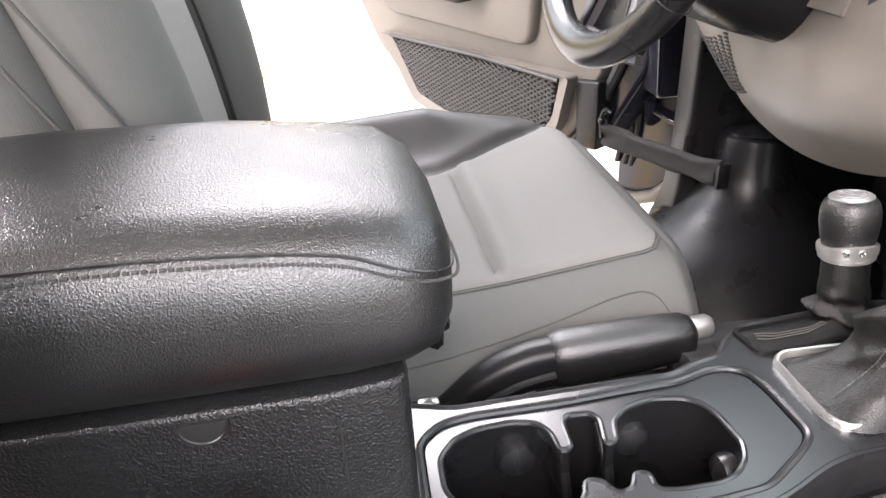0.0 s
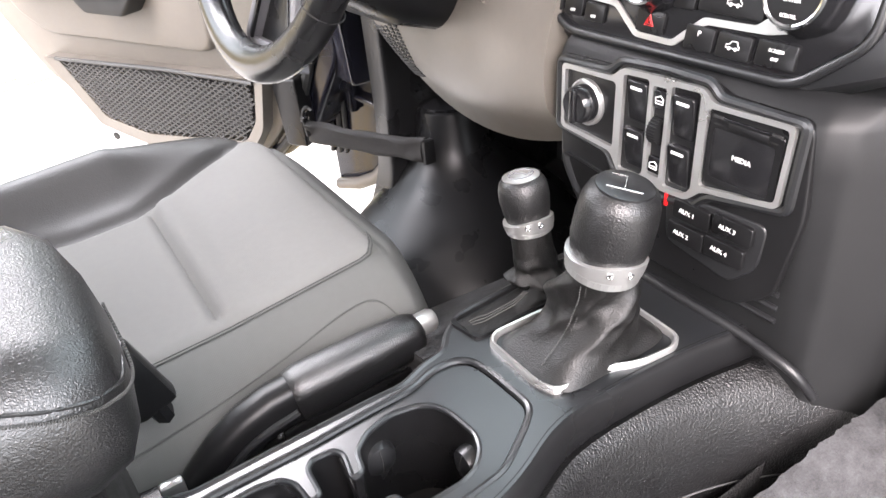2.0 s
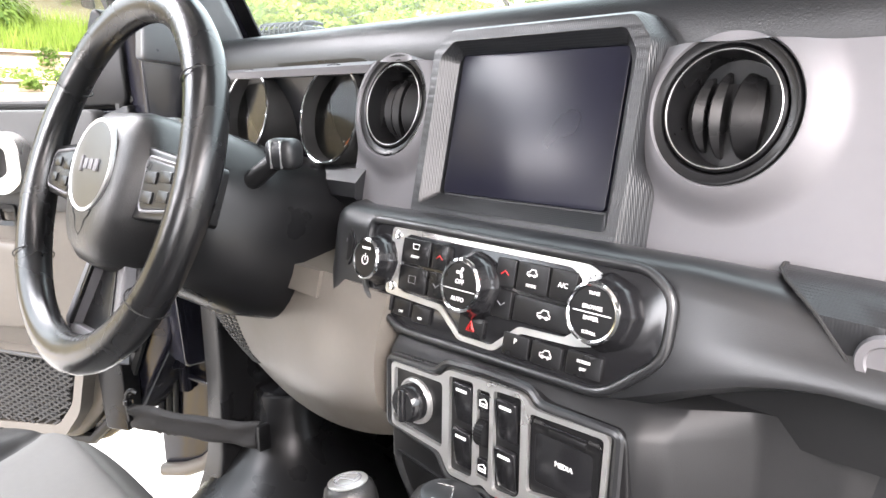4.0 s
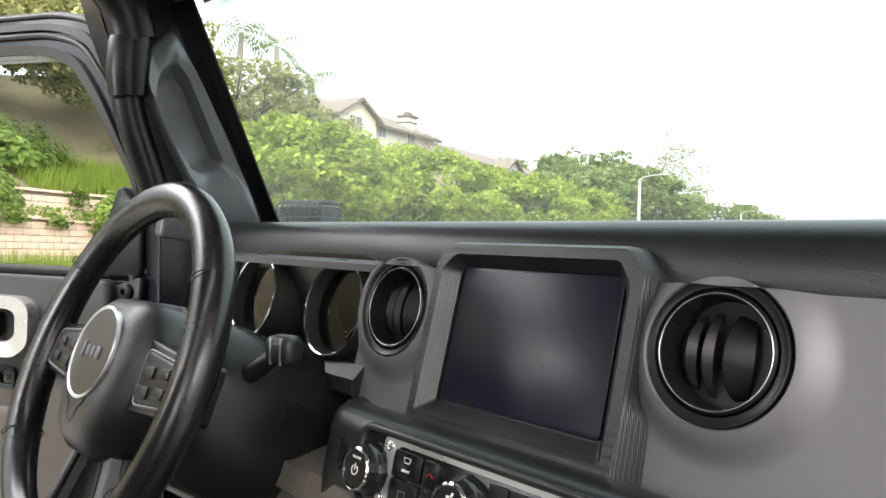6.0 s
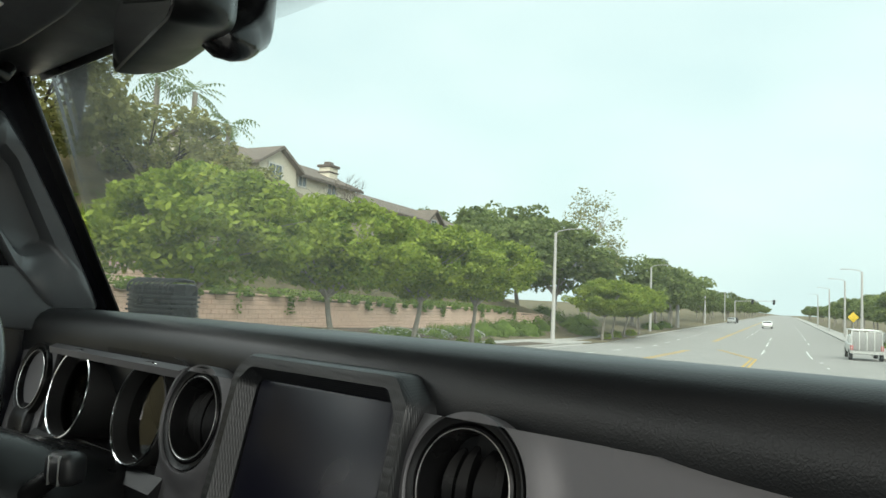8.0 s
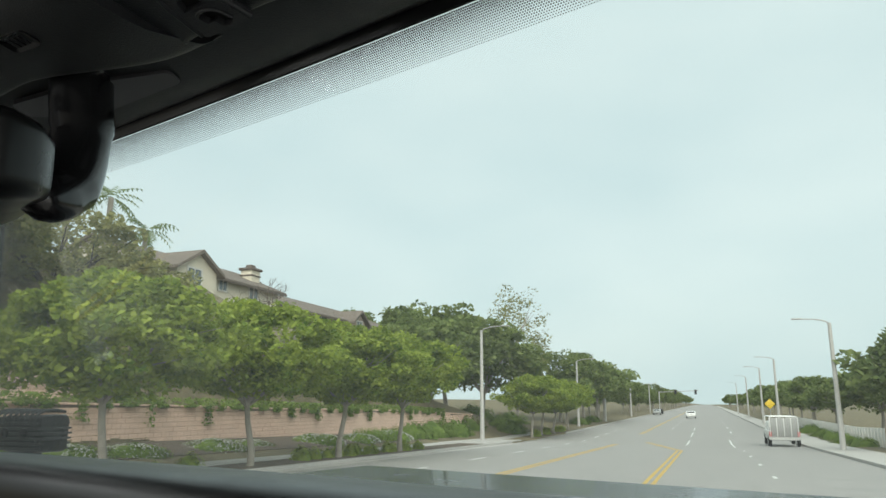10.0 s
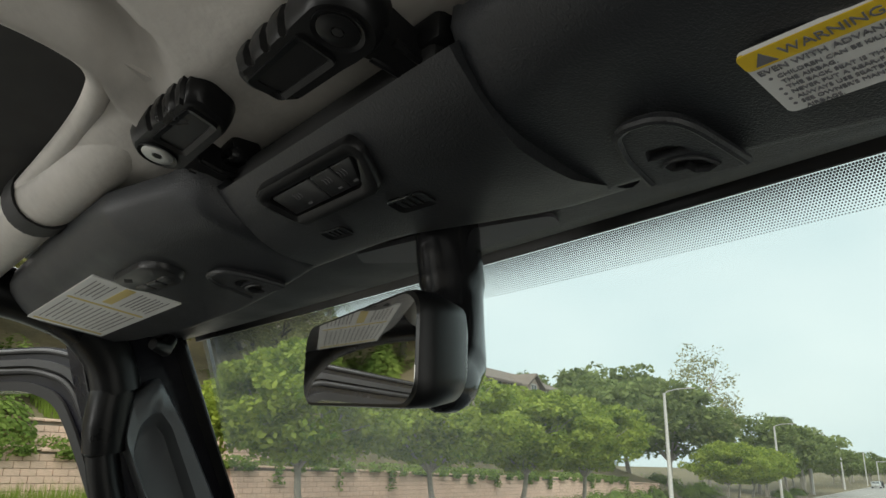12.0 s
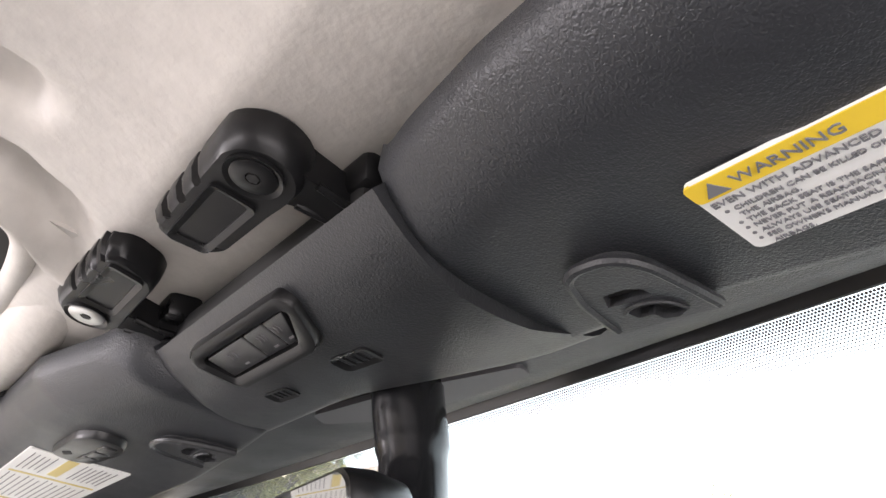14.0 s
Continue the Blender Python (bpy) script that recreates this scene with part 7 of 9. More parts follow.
# overhead console between the visors
overhead = thing("overhead_console", "black grained overhead console with buttons and two microphones", "overhead console", at=(0, -0.18, 1.38))
OH_Z = ((-0.232, 1.400), (-0.225, 1.391), (-0.212, 1.3795), (-0.184, 1.3675), (-0.163, 1.3630), (-0.140, 1.3600), (-0.115, 1.3600), (-0.060, 1.3640))
OH_L = ((-0.232, -0.106), (-0.200, -0.120), (-0.164, -0.141), (-0.127, -0.154), (-0.095, -0.150))
OH_R = ((-0.232, 0.152), (-0.213, 0.150), (-0.167, 0.138), (-0.119, 0.136), (-0.065, 0.150))


def oh_height(x, y):
    return sum(straight(y + 0.008 * k, OH_Z) for k in (-1, -0.5, 0, 0.5, 1)) / 5


def oh(u, v):
    """u: across, v: from its rear to the windscreen."""
    y = -0.225 + 0.111 * v
    for _ in range(3):
        x0, x1 = straight(y, OH_L), straight(y, OH_R)
        x = x0 + (x1 - x0) * u
        f = min(max((x + 0.03) / 0.15, 0.0), 1.0)
        y = -0.225 + (0.105 + 0.050 * f * f * (3 - 2 * f)) * v
    z = oh_height(x, y)
    edge = max(0.0, 1 - (x - x0) / 0.022)
    z += 0.016 * edge ** 3 + 0.010 * max(0.0, 1 - (1 - v) * 11) ** 2
    return V(x, y, z)


bm = bmesh.new()
slab(bm, oh, 44, 34, (0, 0.024, 0.022))
part("shell", bm, M_HEAD, overhead, "grained black shell", smooth=70)


def oh_frame(x, y):
    """A frame on the underside of the overhead console: x to the car's right, y towards the rear, z down."""
    e = 0.012
    p = V(x, y, oh_height(x, y))
    ty = V(0, -2 * e, oh_height(x, y - e) - oh_height(x, y + e)).normalized()
    nz = V(1, 0, 0).cross(ty).normalized()
    if nz.z > 0:
        nz = -nz
    return Matrix.Translation(p) @ Matrix((ty.cross(nz), ty, nz)).transposed().to_4x4()


# local axes: x to the car's right, y towards the rear, z down
OM = oh_frame(-0.001, -0.199)
if OM.to_3x3().col[0].x < 0:
    OM = OM @ Matrix.Diagonal((-1, 1, 1, 1))
bez_o = rpoly([(-0.058, 0.014), (-0.044, -0.0185), (0.043, -0.0185), (0.050, -0.014), (0.064, 0.011), (0.060, 0.0205), (-0.048, 0.0215)], 0.008, 5)
bez_i = rpoly([(-0.048, 0.009), (-0.040, -0.0095), (0.034, -0.0105), (0.038, -0.0085), (0.053, 0.0075), (0.051, 0.0115), (-0.043, 0.0125)], 0.003, 5)
bm = bmesh.new()
mid_ = [(p[0] * 0.5 + q[0] * 0.5, p[1] * 0.5 + q[1] * 0.5) for p, q in zip(bez_o, bez_i)]
loft(bm, [[OM @ V(*p, -0.004) for p in bez_o], [OM @ V(*p, 0.003) for p in bez_o], [OM @ V(0.98 * p[0], 0.97 * p[1], 0.0052) for p in bez_o],
          [OM @ V(*p, 0.0060) for p in mid_], [OM @ V(*p, 0.0040) for p in bez_i], [OM @ V(*p, -0.003) for p in bez_i]], cyclic=True)
bez = part("button_bezel", bm, M_BLACK, overhead, "raised bezel")
bm = bmesh.new()
prism(bm, [(p[0] * 1.01, p[1] * 1.01) for p in bez_i], -0.003, -0.0002, OM)
part("button_bed", bm, M_DARK, bez)
for x0_, x1_, k0_, k1_ in ((-0.0435, 0.0030, -0.006, 0.0), (0.0042, 0.0262, 0.0, 0.0), (0.0274, 0.0490, 0.0, -0.013)):
    bm = bmesh.new()
    prism(bm, rpoly([(x0_, 0.0105), (x1_, 0.0105), (x1_ + k1_, -0.0085), (x0_ - k0_ * 0.6, -0.0085)][::-1], 0.0015, 3), -0.002, 0.0030, OM, 0.0008)
    bb = part("lamp_button", bm, M_SOFT, bez, "grey push button")
    cx_ = (x0_ + x1_ + k1_) / 2
    bm = bmesh.new()
    box(bm, (cx_ + 0.004, -0.005, 0.0031), (0.0045, 0.0014, 0.0003), 0, OM)
    for k in range(3):
        tube(bm, [OM @ V(cx_ - 0.003 + 0.003 * k, 0.001, 0.0031), OM @ V(cx_ - 0.002 + 0.003 * k, 0.0035, 0.0031), OM @ V(cx_ - 0.003 + 0.003 * k, 0.006, 0.0031)], 0.0003, 4)
    part("symbol", bm, M_PANEL, bb)
for x in (-0.041, 0.043):
    G = oh_frame(x, -0.160)
    if G.to_3x3().col[0].x < 0:
        G = G @ Matrix.Diagonal((-1, 1, 1, 1))
    k_ = 0.84 if x < 0 else 1.05
    G = G @ pose(0, 0, 0, 0, 0, -6) @ Matrix.Scale(k_, 4)
    bm = bmesh.new()
    ring(bm, rr(0.030, 0.0155, 0.004, 4), rr(0.021, 0.0090, 0.001, 4), -0.003, 0.0014, G, 0.0012)
    mg = part("microphone_grille", bm, M_BLACK, overhead, "small slotted microphone grille")
    bm = bmesh.new()
    prism(bm, rr(0.022, 0.0100, 0.001, 4), -0.003, -0.0016, G)
    part("grille_back", bm, M_DARK, mg)
    for k in range(3):
        bm = bmesh.new()
        box(bm, (-0.0055 + 0.0055 * k, 0, -0.0002), (0.0016, 0.0092, 0.0022), 0.0004, G)
        part("grille_slat", bm, M_BLACK, mg)


# ---- sun visors ----
def visor(name, label, side, inner, front, rear, x1):
    """side: 1 passenger, -1 driver; inner: x of its inboard edge by y; front and rear: y by x."""
    v = thing(name, label, "sun visor", "sun visors", at=(side * 0.4, -0.18, 1.37))

    def under(x, y):
        if side > 0:
            return 1.3525 - 0.12 * (min(x, 0.30) - 0.259) - 0.13 * (y + 0.136)
        return 1.3580 - 0.148 * (y + 0.152) + 0.04 * max(0.0, x + 0.20)

    def fn(u, w):
        x, y = side * 0.3, -0.16
        for _ in range(5):
            xi = straight(y, inner)
            x = xi + (x1 - xi) * u ** 1.3
            yf, yr = straight(abs(x), front), straight(abs(x), rear)
            y = yf + (yr - yf) * w
        z = under(x, y)
        back = max(0.0, 1 - (y - yr) / 0.050)
        z += 0.022 * back ** 3.0
        z += 0.009 * max(0.0, 1 - (yf - y) / 0.008) ** 2 + 0.013 * max(0.0, 1 - abs(x - xi) / 0.014) ** 2
        return V(x, y, z)
    bm = bmesh.new()
    slab(bm, fn, 60, 40, (0, 0.002, 0.013))
    part("visor_pad", bm, M_LINER, v, "grained black vinyl pad", smooth=70)

    def frame_on(x, y):
        """x to the car's right, y towards the rear, z down."""
        e = 0.01
        ty = V(0, -2 * e, under(x, y - e) - under(x, y + e)).normalized()
        tx = V(2 * e, 0, under(x + e, y) - under(x - e, y)).normalized()
        nz = tx.cross(ty).normalized()
        ty = nz.cross(tx)
        return Matrix.Translation((x, y, under(x, y))) @ Matrix((tx, ty, nz)).transposed().to_4x4()
    return v, frame_on


vr, vr_on = visor("sun_visor", "black grained passenger sun visor with a yellow and white warning label", 1,
                  ((-0.240, 0.172), (-0.228, 0.150), (-0.213, 0.139), (-0.190, 0.131), (-0.167, 0.126), (-0.119, 0.122), (-0.085, 0.126)),
                  ((0.12, -0.072), (0.145, -0.086), (0.20, -0.094), (0.24, -0.097), (0.66, -0.110)),
                  ((0.12, -0.190), (0.136, -0.212), (0.15, -0.222), (0.18, -0.230), (0.23, -0.239), (0.27, -0.243), (0.66, -0.250)), 0.64)
vl, vl_on = visor("sun_visor", "black grained driver sun visor with a white label", -1,
                  ((-0.260, -0.130), (-0.235, -0.104), (-0.200, -0.100), (-0.120, -0.110)),
                  ((0.10, -0.127), (0.174, -0.119), (0.296, -0.106), (0.436, -0.103), (0.566, -0.116), (0.66, -0.14)),
                  ((0.09, -0.228), (0.11, -0.244), (0.15, -0.256), (0.21, -0.273), (0.40, -0.276), (0.55, -0.274), (0.60, -0.264)), -0.62)

# local x runs to the car's right, y to the rear, z down; the text is turned to read from the seat
LM = vr_on(0.3245, -0.1585) @ Matrix.Diagonal((0.82, 0.78, 1, 1))
bm = bmesh.new()
prism(bm, rr(0.155, 0.058, 0.004, 4), -0.001, 0.0010, LM)
lab = part("warning_label", bm, M_LABEL, vr, "white warning label")
bm = bmesh.new()
prism(bm, rr(0.155, 0.0135, 0.003, 4, 0, 0.0222), 0.0005, 0.0014, LM)
part("yellow_band", bm, M_YELL, lab, "yellow band")
words("WARNING", 0.0086, LM @ flat(-0.0390, 0.0220, 0.0016), M_INK, lab)
bm = bmesh.new()
prism(bm, [(-0.0725, 0.0175), (-0.0625, 0.0175), (-0.0675, 0.0268)], 0.0013, 0.0017, LM)
part("triangle", bm, M_INK, lab)


def line(text, size, x, y):
    c = words(text, size, Matrix(), M_INK, lab)
    w = max(v.co.x for v in c.data.vertices) - min(v.co.x for v in c.data.vertices)
    c.data.transform(LM @ flat(x + w / 2, y, 0.0013))


line("EVEN WITH ADVANCED AIRBAGS", 0.0058, -0.0745, 0.0110)
for k, t in enumerate(("CHILDREN CAN BE KILLED OR SERIOUSLY INJURED BY", "THE AIRBAG.", "THE BACK SEAT IS THE SAFEST PLACE FOR CHILDREN.", "NEVER PUT A REAR-FACING CHILD SEAT IN THE FRONT.", "ALWAYS USE SEATBELTS AND CHILD RESTRAINTS.", "SEE OWNER'S MANUAL FOR MORE INFORMATION ABOUT", "AIRBAGS.")):
    line(t, 0.0042, -0.0690, 0.0045 - 0.0052 * k)
bm = bmesh.new()
for k in (0, 2, 3, 4, 5):
    lathe(bm, [(0.0010, 0.0009), (0.0010, 0.0013), (0, 0.0013)], LM @ flat(-0.0720, 0.0045 - 0.0052 * k, 0), 8)
tagged(part("bullet", bm, M_INK, lab), kind="stuff")

LL = vl_on(-0.4625, -0.1995) @ Matrix.Diagonal((1.20, 1.06, 1, 1))
bm = bmesh.new()
prism(bm, rr(0.222, 0.082, 0.002, 4), -0.001, 0.0010, LL)
lab2 = part("information_label", bm, M_LABEL, vl, "white information label")
for x_, y_, w_, h_ in ((-0.098, 0, 0.006, 0.074), (0.026, 0, 0.005, 0.074), (0.072, 0.004, 0.064, 0.009)):
    bm = bmesh.new()
    box(bm, (x_, y_, 0.0011), (w_, h_, 0.0006), 0, LL)
    part("gold_band", bm, M_GOLD, lab2, "pale gold band")
tagged(bars(LL @ flat(0, 0, 0.0010), [(-0.035, 0.034 - 0.0055 * k, 0.105 - 0.009 * (k % 3)) for k in range(13)] + [(0.070, 0.034 - 0.0045 * k, 0.062 - 0.005 * (k % 4)) for k in range(5)] + [(0.072, -0.008 - 0.0042 * k, 0.058 - 0.004 * (k % 3)) for k in range(7)], M_PANEL, lab2, 0.0007), kind="stuff")
# opener buttons in the driver visor
BM_ = vl_on(-0.269, -0.2105) @ pose(0, 0, 0, 0, 0, -4)
bm = bmesh.new()
op_o = rpoly([(-0.050, 0.000), (-0.042, 0.017), (0.030, 0.021), (0.046, 0.010), (0.044, -0.014), (0.022, -0.021), (-0.038, -0.019)], 0.014, 6)
loft(bm, [[BM_ @ V(p[0] * k, p[1] * k, h) for p in op_o] for h, k in ((-0.004, 1.0), (0.003, 1.0), (0.006, 0.95), (0.007, 0.86))])
op = part("opener", bm, M_SOFT, vl, "oval door opener with three buttons")
for x_, y_, w_, h_ in ((-0.019, -0.0075, 0.021, 0.013), (0.003, -0.0075, 0.021, 0.013), (0.025, -0.0065, 0.018, 0.012)):
    bm = bmesh.new()
    prism(bm, rr(w_, h_, 0.003, 4, x_, y_), 0.006, 0.0086, BM_, 0.001)
    part("opener_button", bm, M_SOFT, op, "grey button")
bm = bmesh.new()
prism(bm, [(-0.026, 0.010), (-0.018, 0.006), (-0.010, 0.010), (-0.018, 0.014)], 0.0068, 0.0074, BM_)
part("indicator", bm, M_DARK, op, "small dark diamond mark")


def visor_clip(m_, flip):
    """Two slots and a hook in a D-shaped bracket: local x along the car's width, y towards the rear, z down."""
    c = thing("visor_clip", "black plastic visor clip set in the visor's front edge", "clip", "visor clips", at=m_.translation)
    m_ = m_ @ Matrix.Diagonal((flip, 1, 1, 1))
    outer = rpoly([(-0.0245, -0.0245), (-0.0231, -0.0115), (-0.0189, 0.0101), (-0.0110, 0.0285), (-0.0020, 0.0340), (0.0120, 0.0345), (0.0195, 0.0300), (0.0236, 0.0207), (0.0262, 0.0022), (0.0285, -0.0190)], 0.004, 4)
    bm = bmesh.new()
    holed_plate(bm, outer, [rpoly([(-0.0069, 0.0122), (0.0057, 0.0134), (0.0111, 0.0098), (0.0122, 0.0028), (-0.0124, 0.0018)], 0.0016, 3),
                            rpoly([(-0.0085, -0.0053), (0.0049, -0.0012), (0.0141, -0.0043), (0.0166, -0.0145), (0.0090, -0.0194), (0.0020, -0.0180), (0.0012, -0.0122), (-0.0070, -0.0132)], 0.0018, 3)], -0.004, 0.0058)
    bm.transform(m_)
    b_ = part("bracket", bm, M_HEAD, c, smooth=25)
    bm = bmesh.new()
    tube(bm, [m_ @ V(1.04 * p[0], 1.04 * p[1], 0.0046) for p in outer[4:-3]], 0.0026, 8)
    part("rim", bm, M_HEAD, b_, "rounded rim")
    # near-black sheet under the plate paints shade into the shallow slots
    bm = bmesh.new()
    prism(bm, [(0.93 * p[0], 0.93 * p[1]) for p in outer], 0.0004, 0.0010, m_)
    part("slot_floor", bm, M_DARK, b_, "near-black sheet that shades the shallow slots")
    bm = bmesh.new()
    tube(bm, curve([m_ @ V(-0.0085, -0.0055, 0.0060), m_ @ V(-0.004, -0.0020, 0.0062), m_ @ V(0.0049, -0.0002, 0.0064), m_ @ V(0.0135, -0.0036, 0.0062), m_ @ V(0.0172, -0.0130, 0.0060)], 5), 0.0011, 8)
    part("hook", bm, M_HEAD, b_, "curled hook")


visor_clip(vr_on(0.198, -0.120), 1)
visor_clip(vl_on(-0.192, -0.150) @ Matrix.Diagonal((0.95, 0.92, 0.8, 1)), -1)
bm = bmesh.new()
tube(bm, [V(-0.555, -0.105, 1.350), V(-0.568, -0.085, 1.348), V(-0.578, -0.075, 1.362)], [0.007, 0.011, 0.009], 10)
whole("visor_pivot", bm, M_BLACK, "black visor pivot knob beside the pillar", "pivot")


# ---- roof latches ----
def latch(at, s, tilt, bolt_mat, label):
    """at: its bolt; s: the way the handle points across the car. Local x along the handle, y to the front, z out of its face."""
    t = thing("roof_latch", label, "roof latch", "roof latches", at=at)
    ct, st = math.cos(radians(tilt)), math.sin(radians(tilt))
    m_ = Matrix.Translation(at) @ Matrix(((s, 0, 0, 0), (0, ct, -st, 0), (0, -st, -ct, 0), (0, 0, 0, 1)))
    def outline(notch):
        """Round hub, tapered tail and three finger notches along the rear edge."""
        pts = [(-0.0222 * math.cos(radians(a_)), 0.0222 * math.sin(radians(a_))) for a_ in range(-78, 79, 12)]
        pts += rpoly([(0.006, 0.0220), (0.022, 0.0205), (0.070, 0.0190), (0.080, 0.0125), (0.087, -0.008), (0.082, -0.0185)], 0.004, 3)[2:]
        for q in steps(0.078, 0.006, 36):
            dip = max(max(0.0, 1 - abs(q - c_) / 0.0042) for c_ in (0.026, 0.046, 0.066))
            pts.append((q, -0.0198 - 0.0018 * (0.078 - q) / 0.072 + notch * min(1.0, 1.6 * dip)))
        return pts

    bm = bmesh.new()
    loft(bm, [[m_ @ V(p[0] * 0.86, p[1] * 0.88, -0.0215) for p in outline(0.0)], [m_ @ V(p[0] * 0.985, p[1], -0.0185) for p in outline(0.0015)],
              [m_ @ V(p[0], 1.01 * p[1], -0.013) for p in outline(0.0036)], [m_ @ V(p[0], p[1], -0.0085) for p in outline(0.0048)],
              [m_ @ V(0.95 * p[0] + 0.002, 0.90 * p[1] + 0.001, -0.0022) for p in outline(0.0052)], [m_ @ V(0.90 * p[0] + 0.003, 0.82 * p[1] + 0.0015, 0.0) for p in outline(0.0020)]])
    b_ = part("handle", bm, M_BLACK, t, "chunky black handle with finger notches", smooth=34)
    bm = bmesh.new()
    ring(bm, rpoly([(0.019, -0.0115), (0.019, 0.0125), (0.074, 0.0115), (0.077, -0.0100)][::-1], 0.004, 4), rpoly([(0.022, -0.0080), (0.022, 0.0090), (0.070, 0.0080), (0.072, -0.0070)][::-1], 0.003, 4), -0.003, 0.0022, m_, 0.0012)
    part("finger_pad", bm, M_BLACK, b_, "raised pad with a hollow")
    bm = bmesh.new()
    ring(bm, circle(0.0136, 40), circle(0.0112, 40), -0.003, 0.0020, m_, 0.001)
    part("bolt_seat", bm, M_BLACK, b_)
    bm = bmesh.new()
    lathe(bm, [(0.0110, -0.003), (0.0110, 0.0014), (0.0102, 0.0020), (0.0036, 0.0020), (0.0033, -0.001), (0.0, -0.001)], m_, 36)
    bolt = part("bolt", bm, bolt_mat, b_, "hex-socket bolt")
    bm = bmesh.new()
    prism(bm, [(0.0031 * math.cos(math.pi / 3 * k), 0.0031 * math.sin(math.pi / 3 * k)) for k in range(6)], -0.0012, 0.0022, m_)
    part("socket", bm, M_DARK, b_, "dark hex socket")
    x, y, z = at
    bm = bmesh.new()
    loft(bm, [[V(x + dx * w, yy, zz + dz) for dx, dz in ((-1, -0.007), (1, -0.007), (1, 0.010), (-1, 0.010))] for yy, zz, w in ((y + 0.010, z + 0.008, 0.015), (y + 0.030, z + 0.006, 0.010), (y + 0.048, z + 0.001, 0.009), (y + 0.056, z + 0.006, 0.011))])
    arm_ = part("latch_arm", bm, M_BLACK, t, "black latch arm")
    for dx in (-1, 1):
        bm = bmesh.new()
        tube(bm, [V(x + dx * 0.010, y + 0.026, z), V(x + dx * 0.0085, y + 0.040, z - 0.003), V(x + dx * 0.009, y + 0.052, z - 0.004)], 0.0022, 8)
        part("arm_flange", bm, M_BLACK, arm_)
    bm = bmesh.new()
    box(bm, (x + 0.006, y + 0.052, z + 0.011), (0.040, 0.024, 0.018), 0.005)
    part("latch_base", bm, M_BLACK, t, "black latch base")


latch((0.110, -0.259, 1.4055), -1, 14, M_BLACK, "black roof latch lever with a dark hex bolt")
latch((-0.0995, -0.2695, 1.4080), 1, 14, M_SILVER, "black roof latch lever with a bright hex bolt")
# near-black strip that draws the shaded gap behind the overhead console
bm = bmesh.new()
box(bm, (0.0, -0.209, 1.404), (0.26, 0.014, 0.022), 0.004)
whole("latch_rail", bm, M_DARK, "dark strip for the shaded gap where the roof latches hook in", "rail", kind="structure")

# ---- rear-view mirror ----
MM = face(-0.006, -0.1625, 1.271, -1.5, -15) @ pose(0, 0, 0, 0, 0, -4)
mirror = thing("rear_view_mirror", "black rear-view mirror on a stem, turned to the driver", "mirror", at=MM.translation)
mo = rpoly([(-0.108, 0.018), (-0.098, 0.028), (0.094, 0.031), (0.107, 0.024), (0.107, -0.022), (0.094, -0.030), (-0.094, -0.029), (-0.108, -0.020)], 0.012, 5)
bm = bmesh.new()
loft(bm, [[MM @ V(x * k, y * k, h) for x, y in mo] for h, k in ((-0.046, 0.45), (-0.042, 0.66), (-0.030, 0.86), (-0.012, 0.98), (0.0, 1.0), (0.003, 0.985))])
part("housing", bm, M_BLACK, mirror, "black housing", smooth=60)
bm = bmesh.new()
prism(bm, [(x * 0.965, y * 0.93) for x, y in mo], 0.001, 0.0042, MM)
part("mirror_glass", bm, M_MIRROR, mirror, "silvered glass")
bm = bmesh.new()
tube(bm, curve([V(-0.002, -0.092, 1.378), V(-0.002, -0.090, 1.355), V(0.000, -0.088, 1.33), V(0.006, -0.092, 1.300), V(0.020, -0.104, 1.272), V(0.032, -0.122, 1.258), V(0.028, -0.140, 1.262)], 4), [0.029] + [0.0255] * 8 + [0.0235] * 8 + [0.021] * 5 + [0.018, 0.016, 0.014], 20, False, 0.8)
part("stem", bm, M_GLOSS, mirror, "glossy black stem")
# base plate at the header; its reflected outside light is put into the paler grey
bm = bmesh.new()
prism(bm, rpoly([(-0.122, -0.082), (-0.105, -0.102), (-0.01, -0.086), (0.068, -0.058), (0.060, -0.040), (-0.08, -0.044)], 0.006, 4), 1.3722, 1.3765)
part("base_plate", bm, M_PANEL, mirror, "base plate, painted paler grey for reflected light")


# ---- street ----
HEAD = radians(15.7)
RD = Matrix.Translation((0.5, -0.35, 0)) @ Matrix.Rotation(HEAD, 4, "Z")     # local x: to the right of the road, y: along it


def gz(v):
    """Height of the road, which falls away ahead of the car and climbs again far off."""
    if v < 60:
        return -0.62 - 0.02 * v
    return -1.82 + 0.003 * (v - 60)


def at_road(u, v, dz=0.0):
    return RD @ V(u, v, gz(v) + dz)


M_ASPH = material("asphalt", (0.29, 0.28, 0.265), 0.92, bump=0.5, bump_scale=60, var=0.16, scale=0.8)
M_CONC = material("concrete", (0.40, 0.385, 0.36), 0.9, bump=0.3, bump_scale=40, var=0.14, scale=2.0)
M_SOIL = material("brown_soil", (0.105, 0.080, 0.058), 0.95, bump=0.8, bump_scale=12, var=0.3, scale=1.5)
M_TURF = material("slope_turf", (0.150, 0.125, 0.070), 0.95, bump=0.8, bump_scale=8, var=0.45, scale=0.6)
M_WHITE = material("road_white", (0.62, 0.62, 0.60), 0.8, var=0.15, scale=3)
M_YLINE = material("road_yellow", (0.50, 0.33, 0.08), 0.8, var=0.15, scale=3)
M_BLOCK = material("tan_block", (0.74, 0.52, 0.415), 0.92, bump=0.6, bump_scale=30, var=0.16, scale=5, island=0.35)
M_MORT = material("wall_mortar", (0.26, 0.22, 0.18), 0.95, bump=0.4, bump_scale=40)
